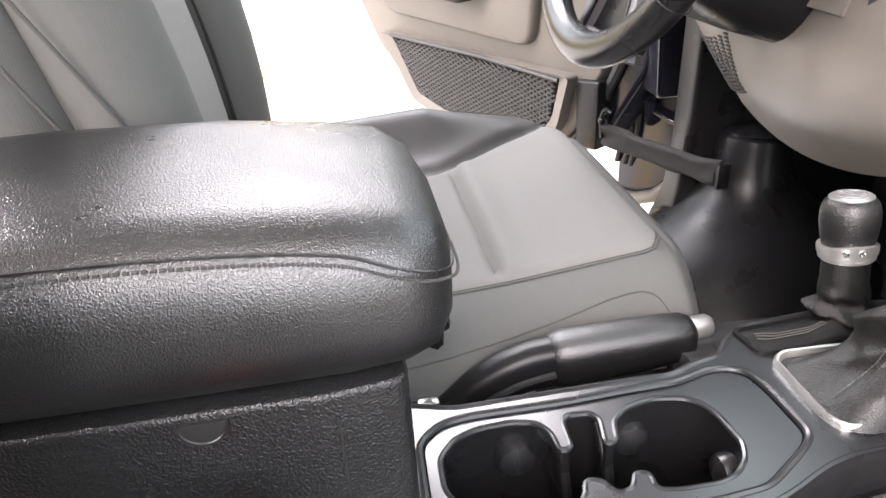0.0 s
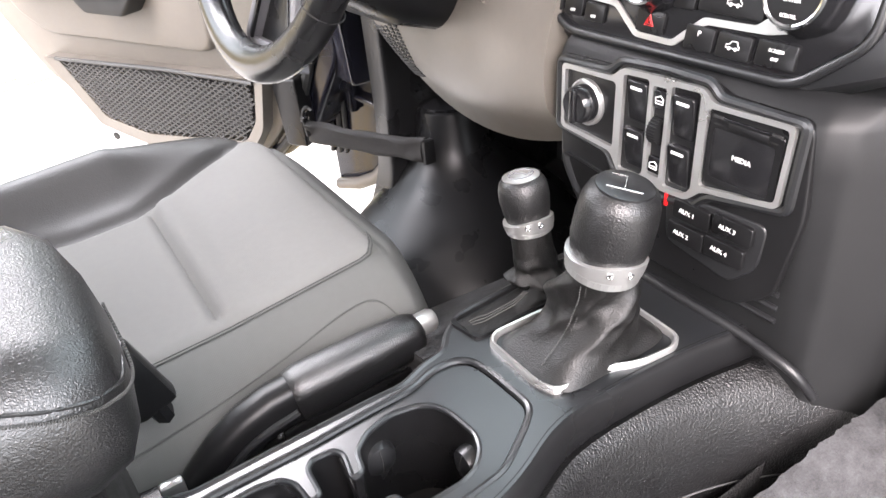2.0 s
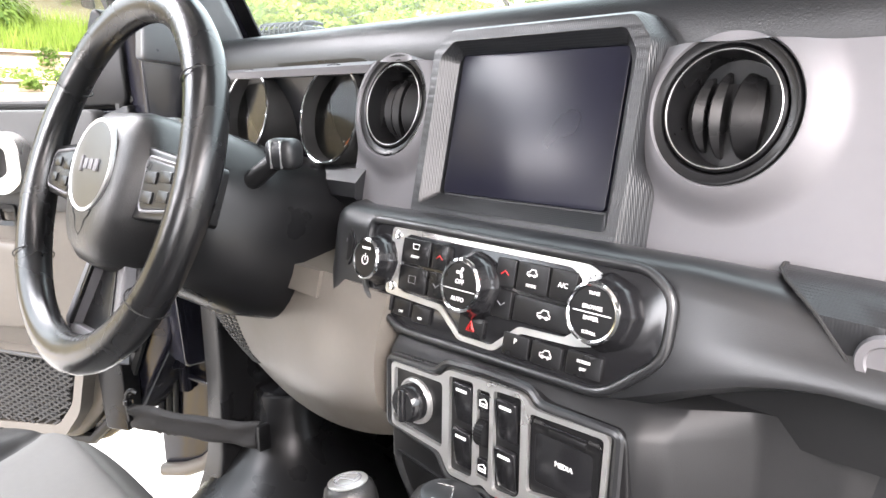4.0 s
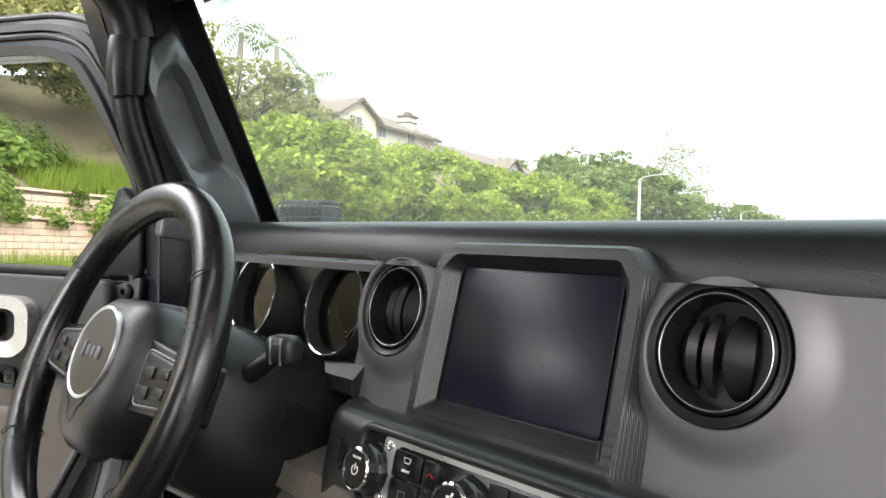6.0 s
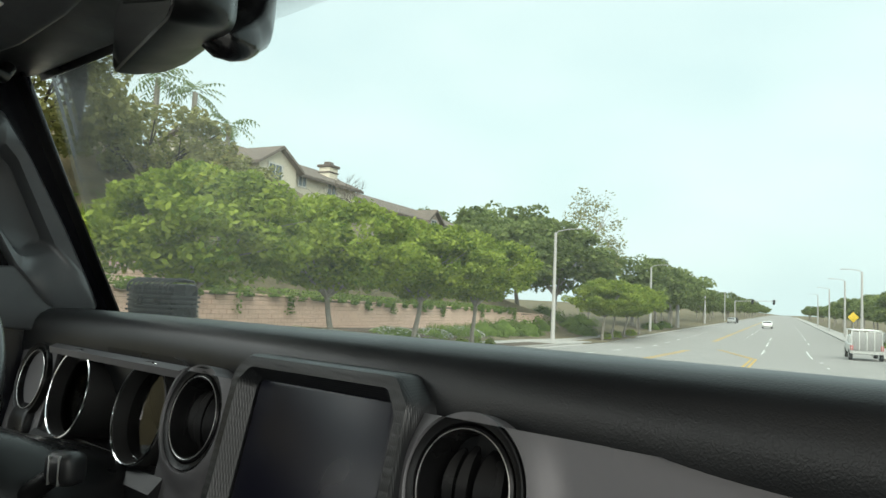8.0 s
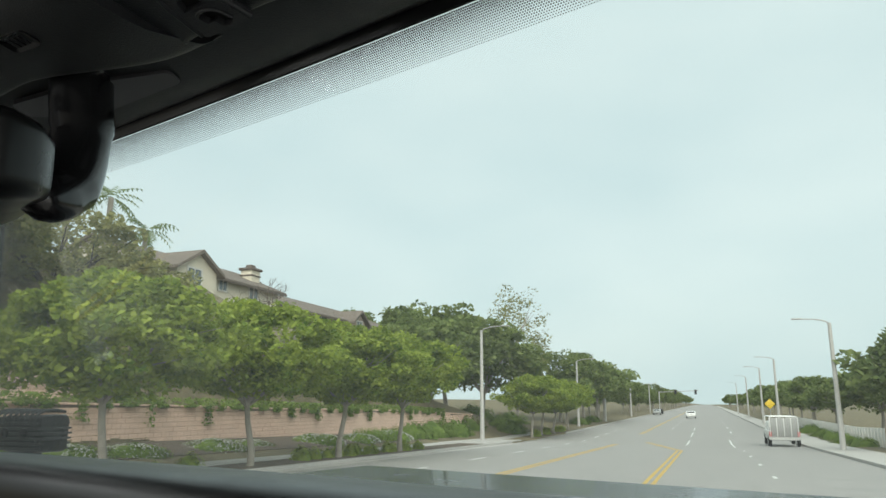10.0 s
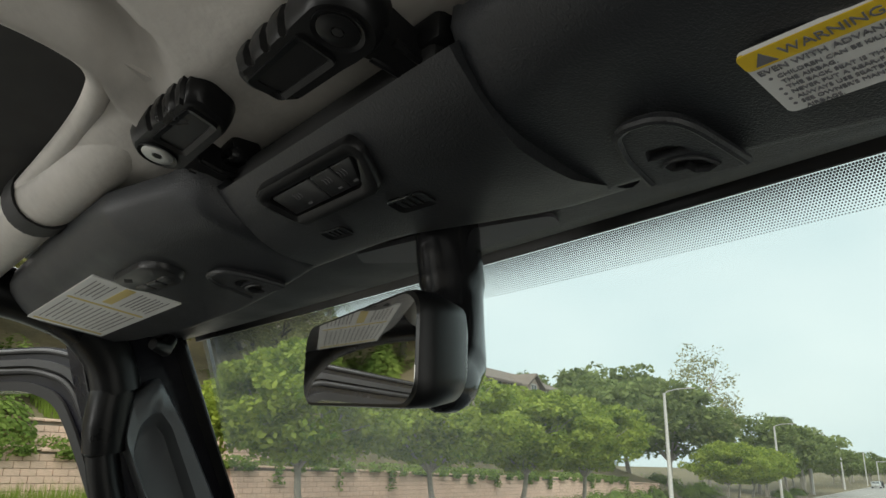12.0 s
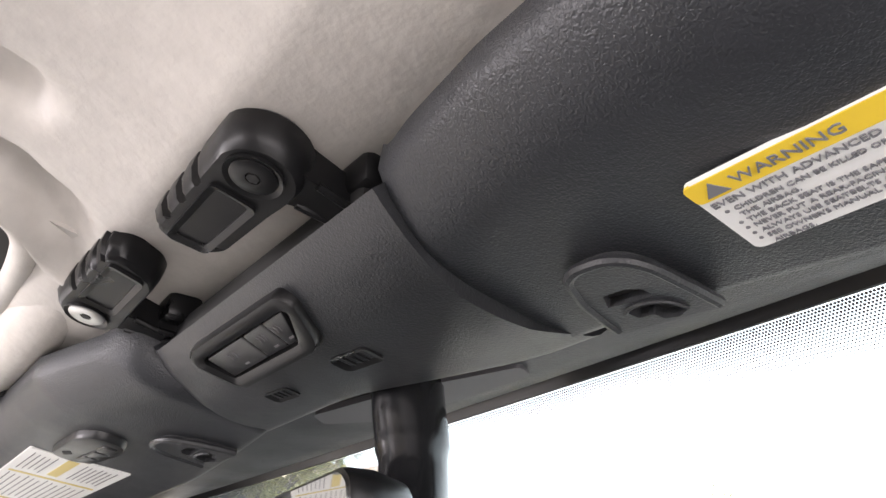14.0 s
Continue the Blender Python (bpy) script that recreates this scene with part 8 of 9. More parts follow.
M_COBB = material("pale_cobble", (0.42, 0.39, 0.34), 0.9, bump=0.6, bump_scale=9, var=0.25, scale=6)
M_BARK = material("grey_bark", (0.30, 0.27, 0.23), 0.95, bump=0.8, bump_scale=25, var=0.25, scale=5)
M_POLE = material("pole_concrete", (0.42, 0.41, 0.39), 0.7, var=0.1)


def leaf_material(name, base, tip, trans=0.45):
    m = bpy.data.materials.new(name)
    m.use_nodes = True
    n, l = m.node_tree.nodes, m.node_tree.links
    n.remove(n["Principled BSDF"])
    g = n.new("ShaderNodeNewGeometry")
    tc = n.new("ShaderNodeTexCoord")
    nz = n.new("ShaderNodeTexNoise")
    nz.inputs["Scale"].default_value = 0.9
    l.new(tc.outputs["Object"], nz.inputs["Vector"])
    a = n.new("ShaderNodeMath")
    a.operation = "MULTIPLY_ADD"
    a.inputs[1].default_value = 0.5
    l.new(g.outputs["Random Per Island"], a.inputs[0])
    l.new(nz.outputs["Fac"], a.inputs[2])
    r = n.new("ShaderNodeValToRGB")
    r.color_ramp.elements[0].position, r.color_ramp.elements[0].color = 0.35, (*base, 1)
    r.color_ramp.elements[1].position, r.color_ramp.elements[1].color = 1.0, (*tip, 1)
    l.new(a.outputs["Value"], r.inputs["Fac"])
    d = n.new("ShaderNodeBsdfDiffuse")
    t = n.new("ShaderNodeBsdfTranslucent")
    mx = n.new("ShaderNodeMixShader")
    mx.inputs["Fac"].default_value = trans
    l.new(r.outputs["Color"], d.inputs["Color"])
    l.new(r.outputs["Color"], t.inputs["Color"])
    l.new(d.outputs["BSDF"], mx.inputs[1])
    l.new(t.outputs["BSDF"], mx.inputs[2])
    l.new(mx.outputs["Shader"], n["Material Output"].inputs["Surface"])
    return m


M_LEAF = leaf_material("street_tree_leaves", (0.092, 0.158, 0.031), (0.365, 0.435, 0.086), 0.44)
M_OLIVE = leaf_material("olive_leaves", (0.130, 0.150, 0.066), (0.350, 0.345, 0.145), 0.42)
M_DKLEAF = leaf_material("dark_tree_leaves", (0.082, 0.122, 0.044), (0.240, 0.290, 0.104), 0.44)
M_SHRUB = leaf_material("shrub_leaves", (0.075, 0.130, 0.034), (0.235, 0.320, 0.080), 0.4)
M_GRASS = leaf_material("grass_blades", (0.13, 0.20, 0.030), (0.26, 0.34, 0.07))
M_FLOWER = leaf_material("pale_flowers", (0.45, 0.47, 0.40), (0.62, 0.62, 0.55), 0.2)
M_PALM = leaf_material("palm_fronds", (0.095, 0.158, 0.063), (0.210, 0.273, 0.105))


def leaves_mesh(name, centres, size, mat, seed, flatten=0.5, aspect=1.7):
    """Diamond leaves, one round each centre, turned at random but mostly facing up."""
    rng = np.random.default_rng(seed)
    c = np.asarray(centres, float)
    k = len(c)
    nrm = rng.normal(size=(k, 3))
    nrm[:, 2] = np.abs(nrm[:, 2]) + flatten
    nrm /= np.linalg.norm(nrm, axis=1)[:, None]
    a = np.cross(nrm, rng.normal(size=(k, 3)))
    a /= np.linalg.norm(a, axis=1)[:, None]
    b = np.cross(nrm, a)
    s = size * rng.uniform(0.6, 1.25, size=(k, 1))
    v = np.stack([c + a * s * aspect * 0.5, c + b * s * 0.5 + nrm * s * 0.08, c - a * s * aspect * 0.5, c - b * s * 0.5 + nrm * s * 0.08], 1).reshape(-1, 3)
    me = bpy.data.meshes.new(name)
    me.vertices.add(4 * k)
    me.vertices.foreach_set("co", v.ravel())
    me.loops.add(4 * k)
    me.loops.foreach_set("vertex_index", np.arange(4 * k))
    me.polygons.add(k)
    me.polygons.foreach_set("loop_start", np.arange(0, 4 * k, 4))
    me.update(calc_edges=True)
    me.materials.append(mat)
    return me


def clump_points(rng, centres, radius, per):
    out = []
    for c in centres:
        p = rng.normal(size=(per, 3))
        p /= np.linalg.norm(p, axis=1)[:, None]
        r = radius * rng.uniform(0.35, 1.0, size=(per, 1)) ** 0.5 * rng.uniform(0.75, 1.2)
        out.append(c + p * r * [1, 1, 0.62])
    return np.concatenate(out)


def tree(name, label, group, trunk_h, rad, crown_lo, crown_hi, leaf, mat, seed, clumps=70, per=110, clump_r=0.62, trunk_r=0.11, lean=0.1, bark=M_BARK):
    """A tapered trunk with limbs and a crown of leaf clumps with gaps and an uneven outline."""
    rng = np.random.default_rng(seed)
    t = thing(name, label, "tree", group)
    bm = bmesh.new()
    mid_ = (crown_lo + crown_hi) / 2
    top = V(lean * rng.normal(), lean * rng.normal(), trunk_h)
    tube(bm, [V(0, 0, -0.2), V(0.02, 0.01, trunk_h * 0.3), top * 0.7, top], [trunk_r * 1.35, trunk_r, trunk_r * 0.85, trunk_r * 0.75], 10)
    ends = []
    for i in range(9):
        a = 2 * math.pi * i / 9 + rng.uniform(-0.3, 0.3)
        f = rng.uniform(0.55, 0.95)
        e = V(rad * f * math.cos(a), rad * f * math.sin(a), mid_ + (crown_hi - mid_) * rng.uniform(-0.4, 0.75))
        m1 = top.lerp(e, 0.45) + V(rng.normal() * 0.15, rng.normal() * 0.15, 0.25)
        tube(bm, [top * 0.93, m1, e], [trunk_r * 0.5, trunk_r * 0.3, trunk_r * 0.08], 7)
        for k in range(2):
            e2 = m1.lerp(e, 0.5) + V(*(rng.normal(size=3) * [0.5, 0.5, 0.35])) * rad * 0.4
            tube(bm, [m1, e2], [trunk_r * 0.22, trunk_r * 0.06], 5)
    part("trunk", bm, bark, t)
    cs = []
    for i in range(clumps):
        p = rng.normal(size=3)
        p /= np.linalg.norm(p)
        r = rng.uniform(0.35, 1.0) ** 0.4
        z = p[2] * r
        flat_ = 1.0 if z > 0 else 0.75
        wob = 1 + 0.13 * math.sin(3 * math.atan2(p[1], p[0]) + seed) + 0.08 * math.sin(7 * math.atan2(p[1], p[0]) + 2 * seed)
        cs.append([p[0] * r * rad * wob, p[1] * r * rad * wob, mid_ + z * flat_ * (crown_hi - crown_lo) / 2])
    pts = clump_points(rng, np.array(cs), clump_r, per)
    ob = new("crown", leaves_mesh("crown", pts, leaf, mat, seed))
    ob.parent = t
    return t


def set_tree(t, u, v, turn=0.0, k=1.0, dz=0.0):
    t.matrix_basis = Matrix.Translation(at_road(u, v, dz)) @ Matrix.Rotation(turn, 4, "Z") @ Matrix.Scale(k, 4)
    return t


# top of the lower retaining wall
def wall_top(v):
    if v < 9:
        return 1.62
    for a, b, z0, z1 in ((9, 13, 1.62, 1.40), (13, 16, 1.40, 1.18), (16, 24, 1.18, 1.06), (24, 34, 1.06, 0.86), (34, 50, 0.86, 0.66), (50, 66, 0.66, 0.16)):
        if v < b:
            return z0 + (z1 - z0) * (v - a) / (b - a)
    return 0.16


# ground: one sheet to the horizon, with the slope behind the walls
def bank(u, v):
    """Height above the road level, across the road."""
    if -13.6 <= u <= 6.4:
        return -0.0
    if u > 6.4:
        return 0.12 + 0.02 * min(u - 6.4, 20)
    d = -13.6 - u
    h = 0.12 + 0.015 * min(d, 3) + (0.14 * min(max(d - 3.2, 0), 4.0))
    if 2 <= v < 24 and d > 7.4:
        z1, z2 = wall_top(v) - 0.08, (2.46 - 0.012 * v if v < 20 else 2.2 - 0.2 * (v - 20))
        f = min(max((d - 8.78) / 0.2, 0.0), 1.0)
        h = z1 + (max(z2, z1) - z1) * f - gz(v) + 6.0 * min(max(d - 9.0, 0) / 11.0, 1.0) ** 1.1 + 1.4 * f * max(0.0, (v - 16) / 8)
    elif v < 75 and d > 7.6:
        lift = 1.0 - max(0.0, (v - 40) / 40)
        k = min(max(d - 7.6, 0) / 12.0, 1.0)
        h += lift * (2.4 + 0.045 * min(v, 40)) * min(1, (d - 7.6) / 1.2) + (0.5 + 0.5 * lift) * 6.0 * k ** 1.1
    elif d > 7.6:
        h += 3.0 * min((d - 7.6) / 25, 1)
    return h


us = [-400, -150, -80, -55, -45, -40, -36, -33, -31, -29, -27, -25, -24, -23, -22.65, -22.42, -21.8, -21.15, -20.95, -20, -18.5, -17, -16.8, -15, -14, -13.62, -13.58, -10, -6, -2, 2, 6.38, 6.42, 8, 12, 20, 40, 120, 400]
vs = [-300, -60, -30, -15, -8, -4, 0, 4, 8, 12, 16, 20, 24, 28, 33, 40, 47, 54, 60, 66, 72, 78, 85, 95, 110, 140, 200, 350, 700, 1500, 3000]
bm = bmesh.new()
gv = [[bm.verts.new(RD @ V(u, v, gz(min(v, 900)) + bank(u, v) - 0.02)) for v in vs] for u in us]
for i in range(len(us) - 1):
    for j in range(len(vs) - 1):
        bm.faces.new((gv[i][j], gv[i + 1][j], gv[i + 1][j + 1], gv[i][j + 1]))
whole("ground", bm, M_TURF, "sloping ground of turf and soil on both sides of the road", "ground", kind="structure", smooth=60)


def strip(name, u0, u1, v0, v1, mat, label, cat, z0=0.0, z1=0.0, n=60, kind="structure", thick=0.06, bow=None):
    bm = bmesh.new()

    def fn(a, b):
        v = v0 + (v1 - v0) * b
        o = bow(v) if bow else 0.0
        return at_road(u0 + (u1 - u0) * a + o, v, z0 + (z1 - z0) * a)
    slab(bm, fn, 1, n, (0, 0, -thick))
    return whole(name, bm, mat, label, cat, kind=kind) if label else bm


strip("road", -13.45, 6.25, -60, 900, M_ASPH, "wide grey asphalt road running to the horizon", "road", n=160)
strip("kerb", -13.62, -13.42, -40, 52, M_CONC, "pale concrete kerb along the far side", "kerb", 0.13, 0.13, thick=0.25)
strip("gutter", -13.42, -12.9, -40, 52, M_CONC, "pale concrete gutter along the kerb", "gutter", 0.006, 0.004, thick=0.04)
strip("kerb", -13.62, -13.42, 74, 600, M_CONC, "pale concrete kerb along the far side", "kerb", 0.13, 0.13, thick=0.25)
strip("kerb", 6.22, 6.42, -40, 600, M_CONC, "pale concrete kerb on the near side", "kerb", 0.13, 0.13, thick=0.25)
strip("pavement", 6.42, 8.6, -40, 600, M_CONC, "pale concrete pavement on the near side", "pavement", 0.125, 0.15)
strip("planting_strip", -15.5, -13.62, -40, 50, M_SOIL, "dark soil strip with street trees", "soil", 0.13, 0.125)
strip("pavement", -17.0, -15.5, -40, 72, M_CONC, "pale concrete pavement on the far side", "pavement", 0.16, 0.14)
strip("cobble_edge", -18.0, -17.0, -40, 45, M_COBB, "pale cobbled edging beside the pavement", "cobbles", 0.22, 0.17)
strip("mulch_bed", -20.9, -18.0, 14, 46, M_SOIL, "dark mulch bed below the wall", "soil", 0.735, 0.345)
strip("side_road", -26, -13.5, 56, 71, M_ASPH, "grey side street joining the road", "road", 0.14, 0.02, n=12)
strip("pavement", -19, -13.6, 46, 55.5, M_CONC, "pale concrete corner pavement", "pavement", 0.2, 0.14, n=8)

# painted lines
for u in (-6.42, -6.18):
    strip("yellow_line", u - 0.06, u + 0.06, -20, 54, M_YLINE, "worn double yellow line on the road", "road line", 0.008, 0.008, 40, thick=0.004)
    strip("yellow_line", u - 0.06, u + 0.06, 75, 300, M_YLINE, "worn double yellow line on the road", "road line", 0.008, 0.008, 40, thick=0.004)
for u in (-1.74, -1.50):
    strip("yellow_line", u - 0.06, u + 0.06, -20, 45, M_YLINE, "worn double yellow line on the road", "road line", 0.008, 0.008, 40, thick=0.004)
    strip("yellow_line", u - 0.06, u + 0.06, 45, 60, M_YLINE, "worn double yellow line on the road", "road line", 0.008, 0.008, 12, thick=0.004, bow=lambda v: -0.20 * (v - 45))
for u, lo_, hi_, gap, ln in ((-9.6, 8, 200, 7.3, 2.4), (1.9, 4, 50, 7.0, 0.9), (1.6, 52, 75, 30, 14), (-1.5, 55, 90, 16, 9), (2.2, 80, 260, 14, 5), (-4.0, 90, 260, 14, 5)):
    v = lo_
    while v < hi_:
        strip("lane_mark", u - 0.06, u + 0.06, v, v + ln, M_WHITE, "white painted lane mark on the road", "road line", 0.008, 0.008, 2, thick=0.004)
        v += gap

# ---- retaining walls of tan blocks ----
def block_wall(name, u, v0, v1, base, top, near):
    """A wall of courses; the blocks in the nearest stretch are parts, the rest one joined part."""
    w = thing(name, "stepped retaining wall of tan split-face blocks", "retaining wall", kind="structure", at=at_road(u, v0))
    bm = bmesh.new()
    n = 40
    lo = []
    for i in range(n + 1):
        v = v0 + (v1 - v0) * i / n
        zb, zt = base(v), top(v) - 0.03
        lo.append([RD @ V(u - 0.3, v, zb), RD @ V(u - 0.3, v, zt), RD @ V(u - 0.02, v, zt), RD @ V(u - 0.02, v, zb)])
    loft(bm, lo)
    part("wall_core", bm, M_MORT, w)
    one = bmesh.new()
    box(one, (0, 0, 0), (0.06, 0.435, 0.187), 0.010, Matrix(), 1)
    shared = finish("block", one, M_BLOCK)
    rest_v, rest_f, count = [], [], 0
    tmpl = [tuple(x.co) for x in shared.vertices]
    tf = [tuple(p.vertices) for p in shared.polygons]
    rng = np.random.default_rng(5)
    course = 0
    inv = Matrix.Translation(w.location).inverted()
    zc = min(base(v0), base(v1)) + 0.1
    while zc < 3.2:
        v = v0 + (0.22 if course % 2 else 0.0)
        while v < v1:
            if base(v) < zc < top(v) - 0.08:
                off = rng.uniform(-0.008, 0.012)
                if near[0] <= v < near[1] and count < 300:
                    o = new("block", shared)
                    o.parent = w
                    o.matrix_parent_inverse = inv
                    o.matrix_basis = RD @ Matrix.Translation((u + off, v, zc))
                    count += 1
                else:
                    b = len(rest_v)
                    rest_v += [tuple(RD @ V(u + off + x, v + y, zc + z)) for x, y, z in tmpl]
                    rest_f += [tuple(b + i for i in f) for f in tf]
            v += 0.45
        zc += 0.2
        course += 1
    if rest_v:
        me = bpy.data.meshes.new("blocks_joined")
        me.from_pydata(rest_v, [], rest_f)
        me.materials.append(M_BLOCK)
        o = tagged(new("blocks_joined", me), kind="stuff")
        o.parent = w
        o.matrix_parent_inverse = inv
    # cap stones
    bm = bmesh.new()
    v = v0
    while v < v1:
        z = top(v + 0.3)
        box(bm, (u - 0.12, v + 0.3, z - 0.02), (0.42, 0.59, 0.08), 0.012, RD, 1)
        v += 0.6
    o = part("cap_course", bm, M_BLOCK, w, "tan cap stones")
    tagged(o, kind="stuff")
    return w


def low_base(v):
    return gz(v) + 0.12 + 0.014 * 3 + 0.14 * 4.0 - 0.35


# ---- house on the slope ----
M_STUC = material("cream_stucco", (0.62, 0.56, 0.45), 0.9, bump=0.2, bump_scale=30, var=0.08, scale=2)
M_STUC2 = material("pinkish_stucco", (0.46, 0.37, 0.31), 0.9, bump=0.2, bump_scale=30, var=0.08, scale=2)
M_TILE = material("brown_roof_tile", (0.165, 0.135, 0.112), 0.9, bump=0.9, bump_scale=5, var=0.3, scale=1.5)
M_TRIMW = material("white_window_trim", (0.62, 0.60, 0.56), 0.7)
M_DKTRIM = material("dark_eave_trim", (0.11, 0.085, 0.07), 0.8)
M_PANE = material("window_pane", (0.10, 0.13, 0.15), 0.08, var=0.1, coat=0.3)


def house(name, label, u, v0, v1, z0, eave, ridge, deep, wall_mat, gables, windows, chimney=None):
    h = thing(name, label, "house", "houses on the slope", at=RD @ V(u, (v0 + v1) / 2, z0))
    bm = bmesh.new()
    box(bm, (u - deep / 2, (v0 + v1) / 2, (z0 + eave) / 2), (deep, v1 - v0, eave - z0), 0.02, RD)
    part("wall", bm, wall_mat, h)
    bm = bmesh.new()
    ov = 0.55
    pts = [(ov, eave - 0.15), (ov, eave + 0.06), (-deep / 2, ridge + 0.10), (-deep - ov, eave + 0.06), (-deep - ov, eave - 0.15), (-deep / 2, ridge - 0.12)]
    loft(bm, [[RD @ V(u + x, v, z) for x, z in pts] for v in (v0 - 0.5, v1 + 0.5)])
    rf = part("roof", bm, M_TILE, h, "brown tiled roof")
    bm = bmesh.new()
    box(bm, (u + ov, (v0 + v1) / 2, eave - 0.10), (0.10, v1 - v0 + 1.0, 0.22), 0.01, RD)
    part("eave", bm, M_DKTRIM, rf, "dark eave board")
    bm = bmesh.new()
    loft(bm, [[RD @ V(u, v, eave), RD @ V(u - deep, v, eave), RD @ V(u - deep / 2, v, ridge)] for v in (v0, v1)])
    part("gable_wall", bm, wall_mat, h)
    for gv_, gw, gh, mat_ in gables:
        bm = bmesh.new()
        box(bm, (u + 0.3, gv_, (z0 + eave) / 2), (1.2, gw, eave - z0), 0.02, RD)
        loft(bm, [[RD @ V(u + x, gv_ - gw / 2, eave), RD @ V(u + x, gv_ + gw / 2, eave), RD @ V(u + x, gv_, eave + gh)] for x in (0.9, -deep / 2)])
        part("bay", bm, mat_, h, "projecting gabled bay")
        bm = bmesh.new()
        g2 = gw / 2 + 0.45
        loft(bm, [[RD @ V(u + x, gv_ - g2, eave - 0.25), RD @ V(u + x, gv_ - g2, eave - 0.05), RD @ V(u + x, gv_, eave + gh + 0.25), RD @ V(u + x, gv_ + g2, eave - 0.05), RD @ V(u + x, gv_ + g2, eave - 0.25), RD @ V(u + x, gv_, eave + gh)] for x in (1.35, -deep / 2)])
        part("bay_roof", bm, M_TILE, h, "tiled gable roof")
    for wv, wz, ww, wh, du in windows:
        bm = bmesh.new()
        ring(bm, rr(ww + 0.24, wh + 0.24, 0.01, 1), rr(ww, wh, 0.01, 1), 0.0, 0.08, RD @ Matrix.Translation((u + du, wv, wz)) @ Matrix(((0, 0, 1, 0), (1, 0, 0, 0), (0, 1, 0, 0), (0, 0, 0, 1))))
        box(bm, (u + du + 0.05, wv, wz), (0.05, 0.07, wh), 0, RD)
        wn_ = part("window", bm, M_TRIMW, h, "white-framed window")
        bm = bmesh.new()
        box(bm, (u + du + 0.02, wv, wz), (0.03, ww, wh), 0, RD)
        part("pane", bm, M_PANE, wn_)
    if chimney:
        cv, cu, cz = chimney
        bm = bmesh.new()
        box(bm, (u + cu, cv, cz - 1.2), (1.1, 1.25, 2.6), 0.03, RD)
        ch = part("chimney", bm, wall_mat, rf, "stucco chimney")
        bm = bmesh.new()
        box(bm, (u + cu, cv, cz - 0.55), (1.25, 1.4, 0.12), 0.03, RD)
        box(bm, (u + cu, cv, cz), (1.4, 1.55, 0.22), 0.04, RD)
        box(bm, (u + cu, cv, cz + 0.25), (0.6, 0.7, 0.35), 0.08, RD)
        part("chimney_cap", bm, M_DKTRIM, ch)
    return h


house("house", "cream stucco house with a brown tiled roof and chimney", -34, 36.5, 52.2, 4.5, 10.35, 12.4, 9, M_STUC, [(40.6, 4.2, 1.2, M_STUC)],
      [(40.2, 9.5, 1.4, 1.7, 0.92), (44.6, 10.0, 0.9, 0.9, 0.0), (48.6, 9.3, 1.1, 2.0, 0.0)], (51.2, -2.2, 12.4))
house("house", "pinkish stucco house with a brown tiled roof", -34.5, 52.9, 77.0, 4.5, 9.45, 11.5, 9, M_STUC2, [(67.0, 2.8, 1.0, M_STUC2)],
      [(56.4, 8.9, 1.0, 1.2, 0.0), (60.6, 8.7, 2.4, 1.6, 0.0), (63.6, 8.7, 1.0, 1.6, 0.0), (67.0, 8.7, 1.1, 1.6, 0.92), (72.4, 8.6, 1.4, 1.3, 0.0)])
for v, z in ((54.6, 12.0), (58.0, 11.8)):
    bm = bmesh.new()
    tube(bm, [RD @ V(-37.5, v, z - 1.0), RD @ V(-37.5, v, z)], 0.07, 8)
    whole("vent_pipe", bm, M_DKTRIM, "dark vent pipe on the house roof", "pipe")

# ---- street trees ----
near_label = "broad round street tree with a pale trunk in the planting strip"
t0 = tree("street_tree", near_label, "street trees along the far kerb", 2.15, 3.15, 1.9, 5.3, 0.125, M_LEAF, 3, 150, 150, 0.55)
set_tree(t0, -14.4, 14.6)
t1 = tree("street_tree", near_label, "street trees along the far kerb", 2.2, 3.1, 2.0, 5.5, 0.125, M_LEAF, 8, 145, 145, 0.55)
set_tree(t1, -14.4, 21.0)
for u, v, a, k, src in ((-14.4, 27.2, 1.0, 1.02, t0), (-14.4, 33.6, 2.2, 1.0, t1), (-14.4, 62.5, 0.4, 0.98, t0), (-14.5, 67, 3.0, 0.95, t1), (-14.4, 72, 1.4, 0.92, t0), (-14.4, 80, 5.0, 0.95, t1)):
    copy_thing(src, Matrix.Translation(at_road(u, v, 0.12)) @ Matrix.Rotation(a, 4, "Z") @ Matrix.Scale(k, 4))
far_tree = tree("roadside_tree", "leafy green tree beside the road", "far roadside trees", 2.4, 3.0, 2.0, 6.2, 0.30, M_DKLEAF, 21, 80, 45, 0.8, 0.14)
set_tree(far_tree, -17.5, 96, 0, 1.15)
rng = np.random.default_rng(11)
for i in range(44):
    v = 104 + 9.0 * i * (1 + 0.02 * i)
    copy_thing(far_tree, Matrix.Translation(at_road(-15.5 - rng.uniform(0, 7), min(v, 900), 0)) @ Matrix.Rotation(rng.uniform(0, 6), 4, "Z") @ Matrix.Scale(rng.uniform(0.8, 1.35), 4))
for i in range(34):
    v = 47 + 6.5 * i * (1 + 0.03 * i)
    copy_thing(far_tree, Matrix.Translation(at_road(11.5 + rng.uniform(-0.6, 5), min(v, 900), 0)) @ Matrix.Rotation(rng.uniform(0, 6), 4, "Z") @ Matrix.Scale(rng.uniform(0.72, 0.95), 4))
big = tree("hill_tree", "large spreading dark green tree on the slope", "trees on the slope", 2.6, 4.4, 2.4, 8.0, 0.26, M_DKLEAF, 31, 120, 70, 0.9, 0.2, 0.4)
set_tree(big, -23.0, 57, 0.5, 1.18, 0.8)
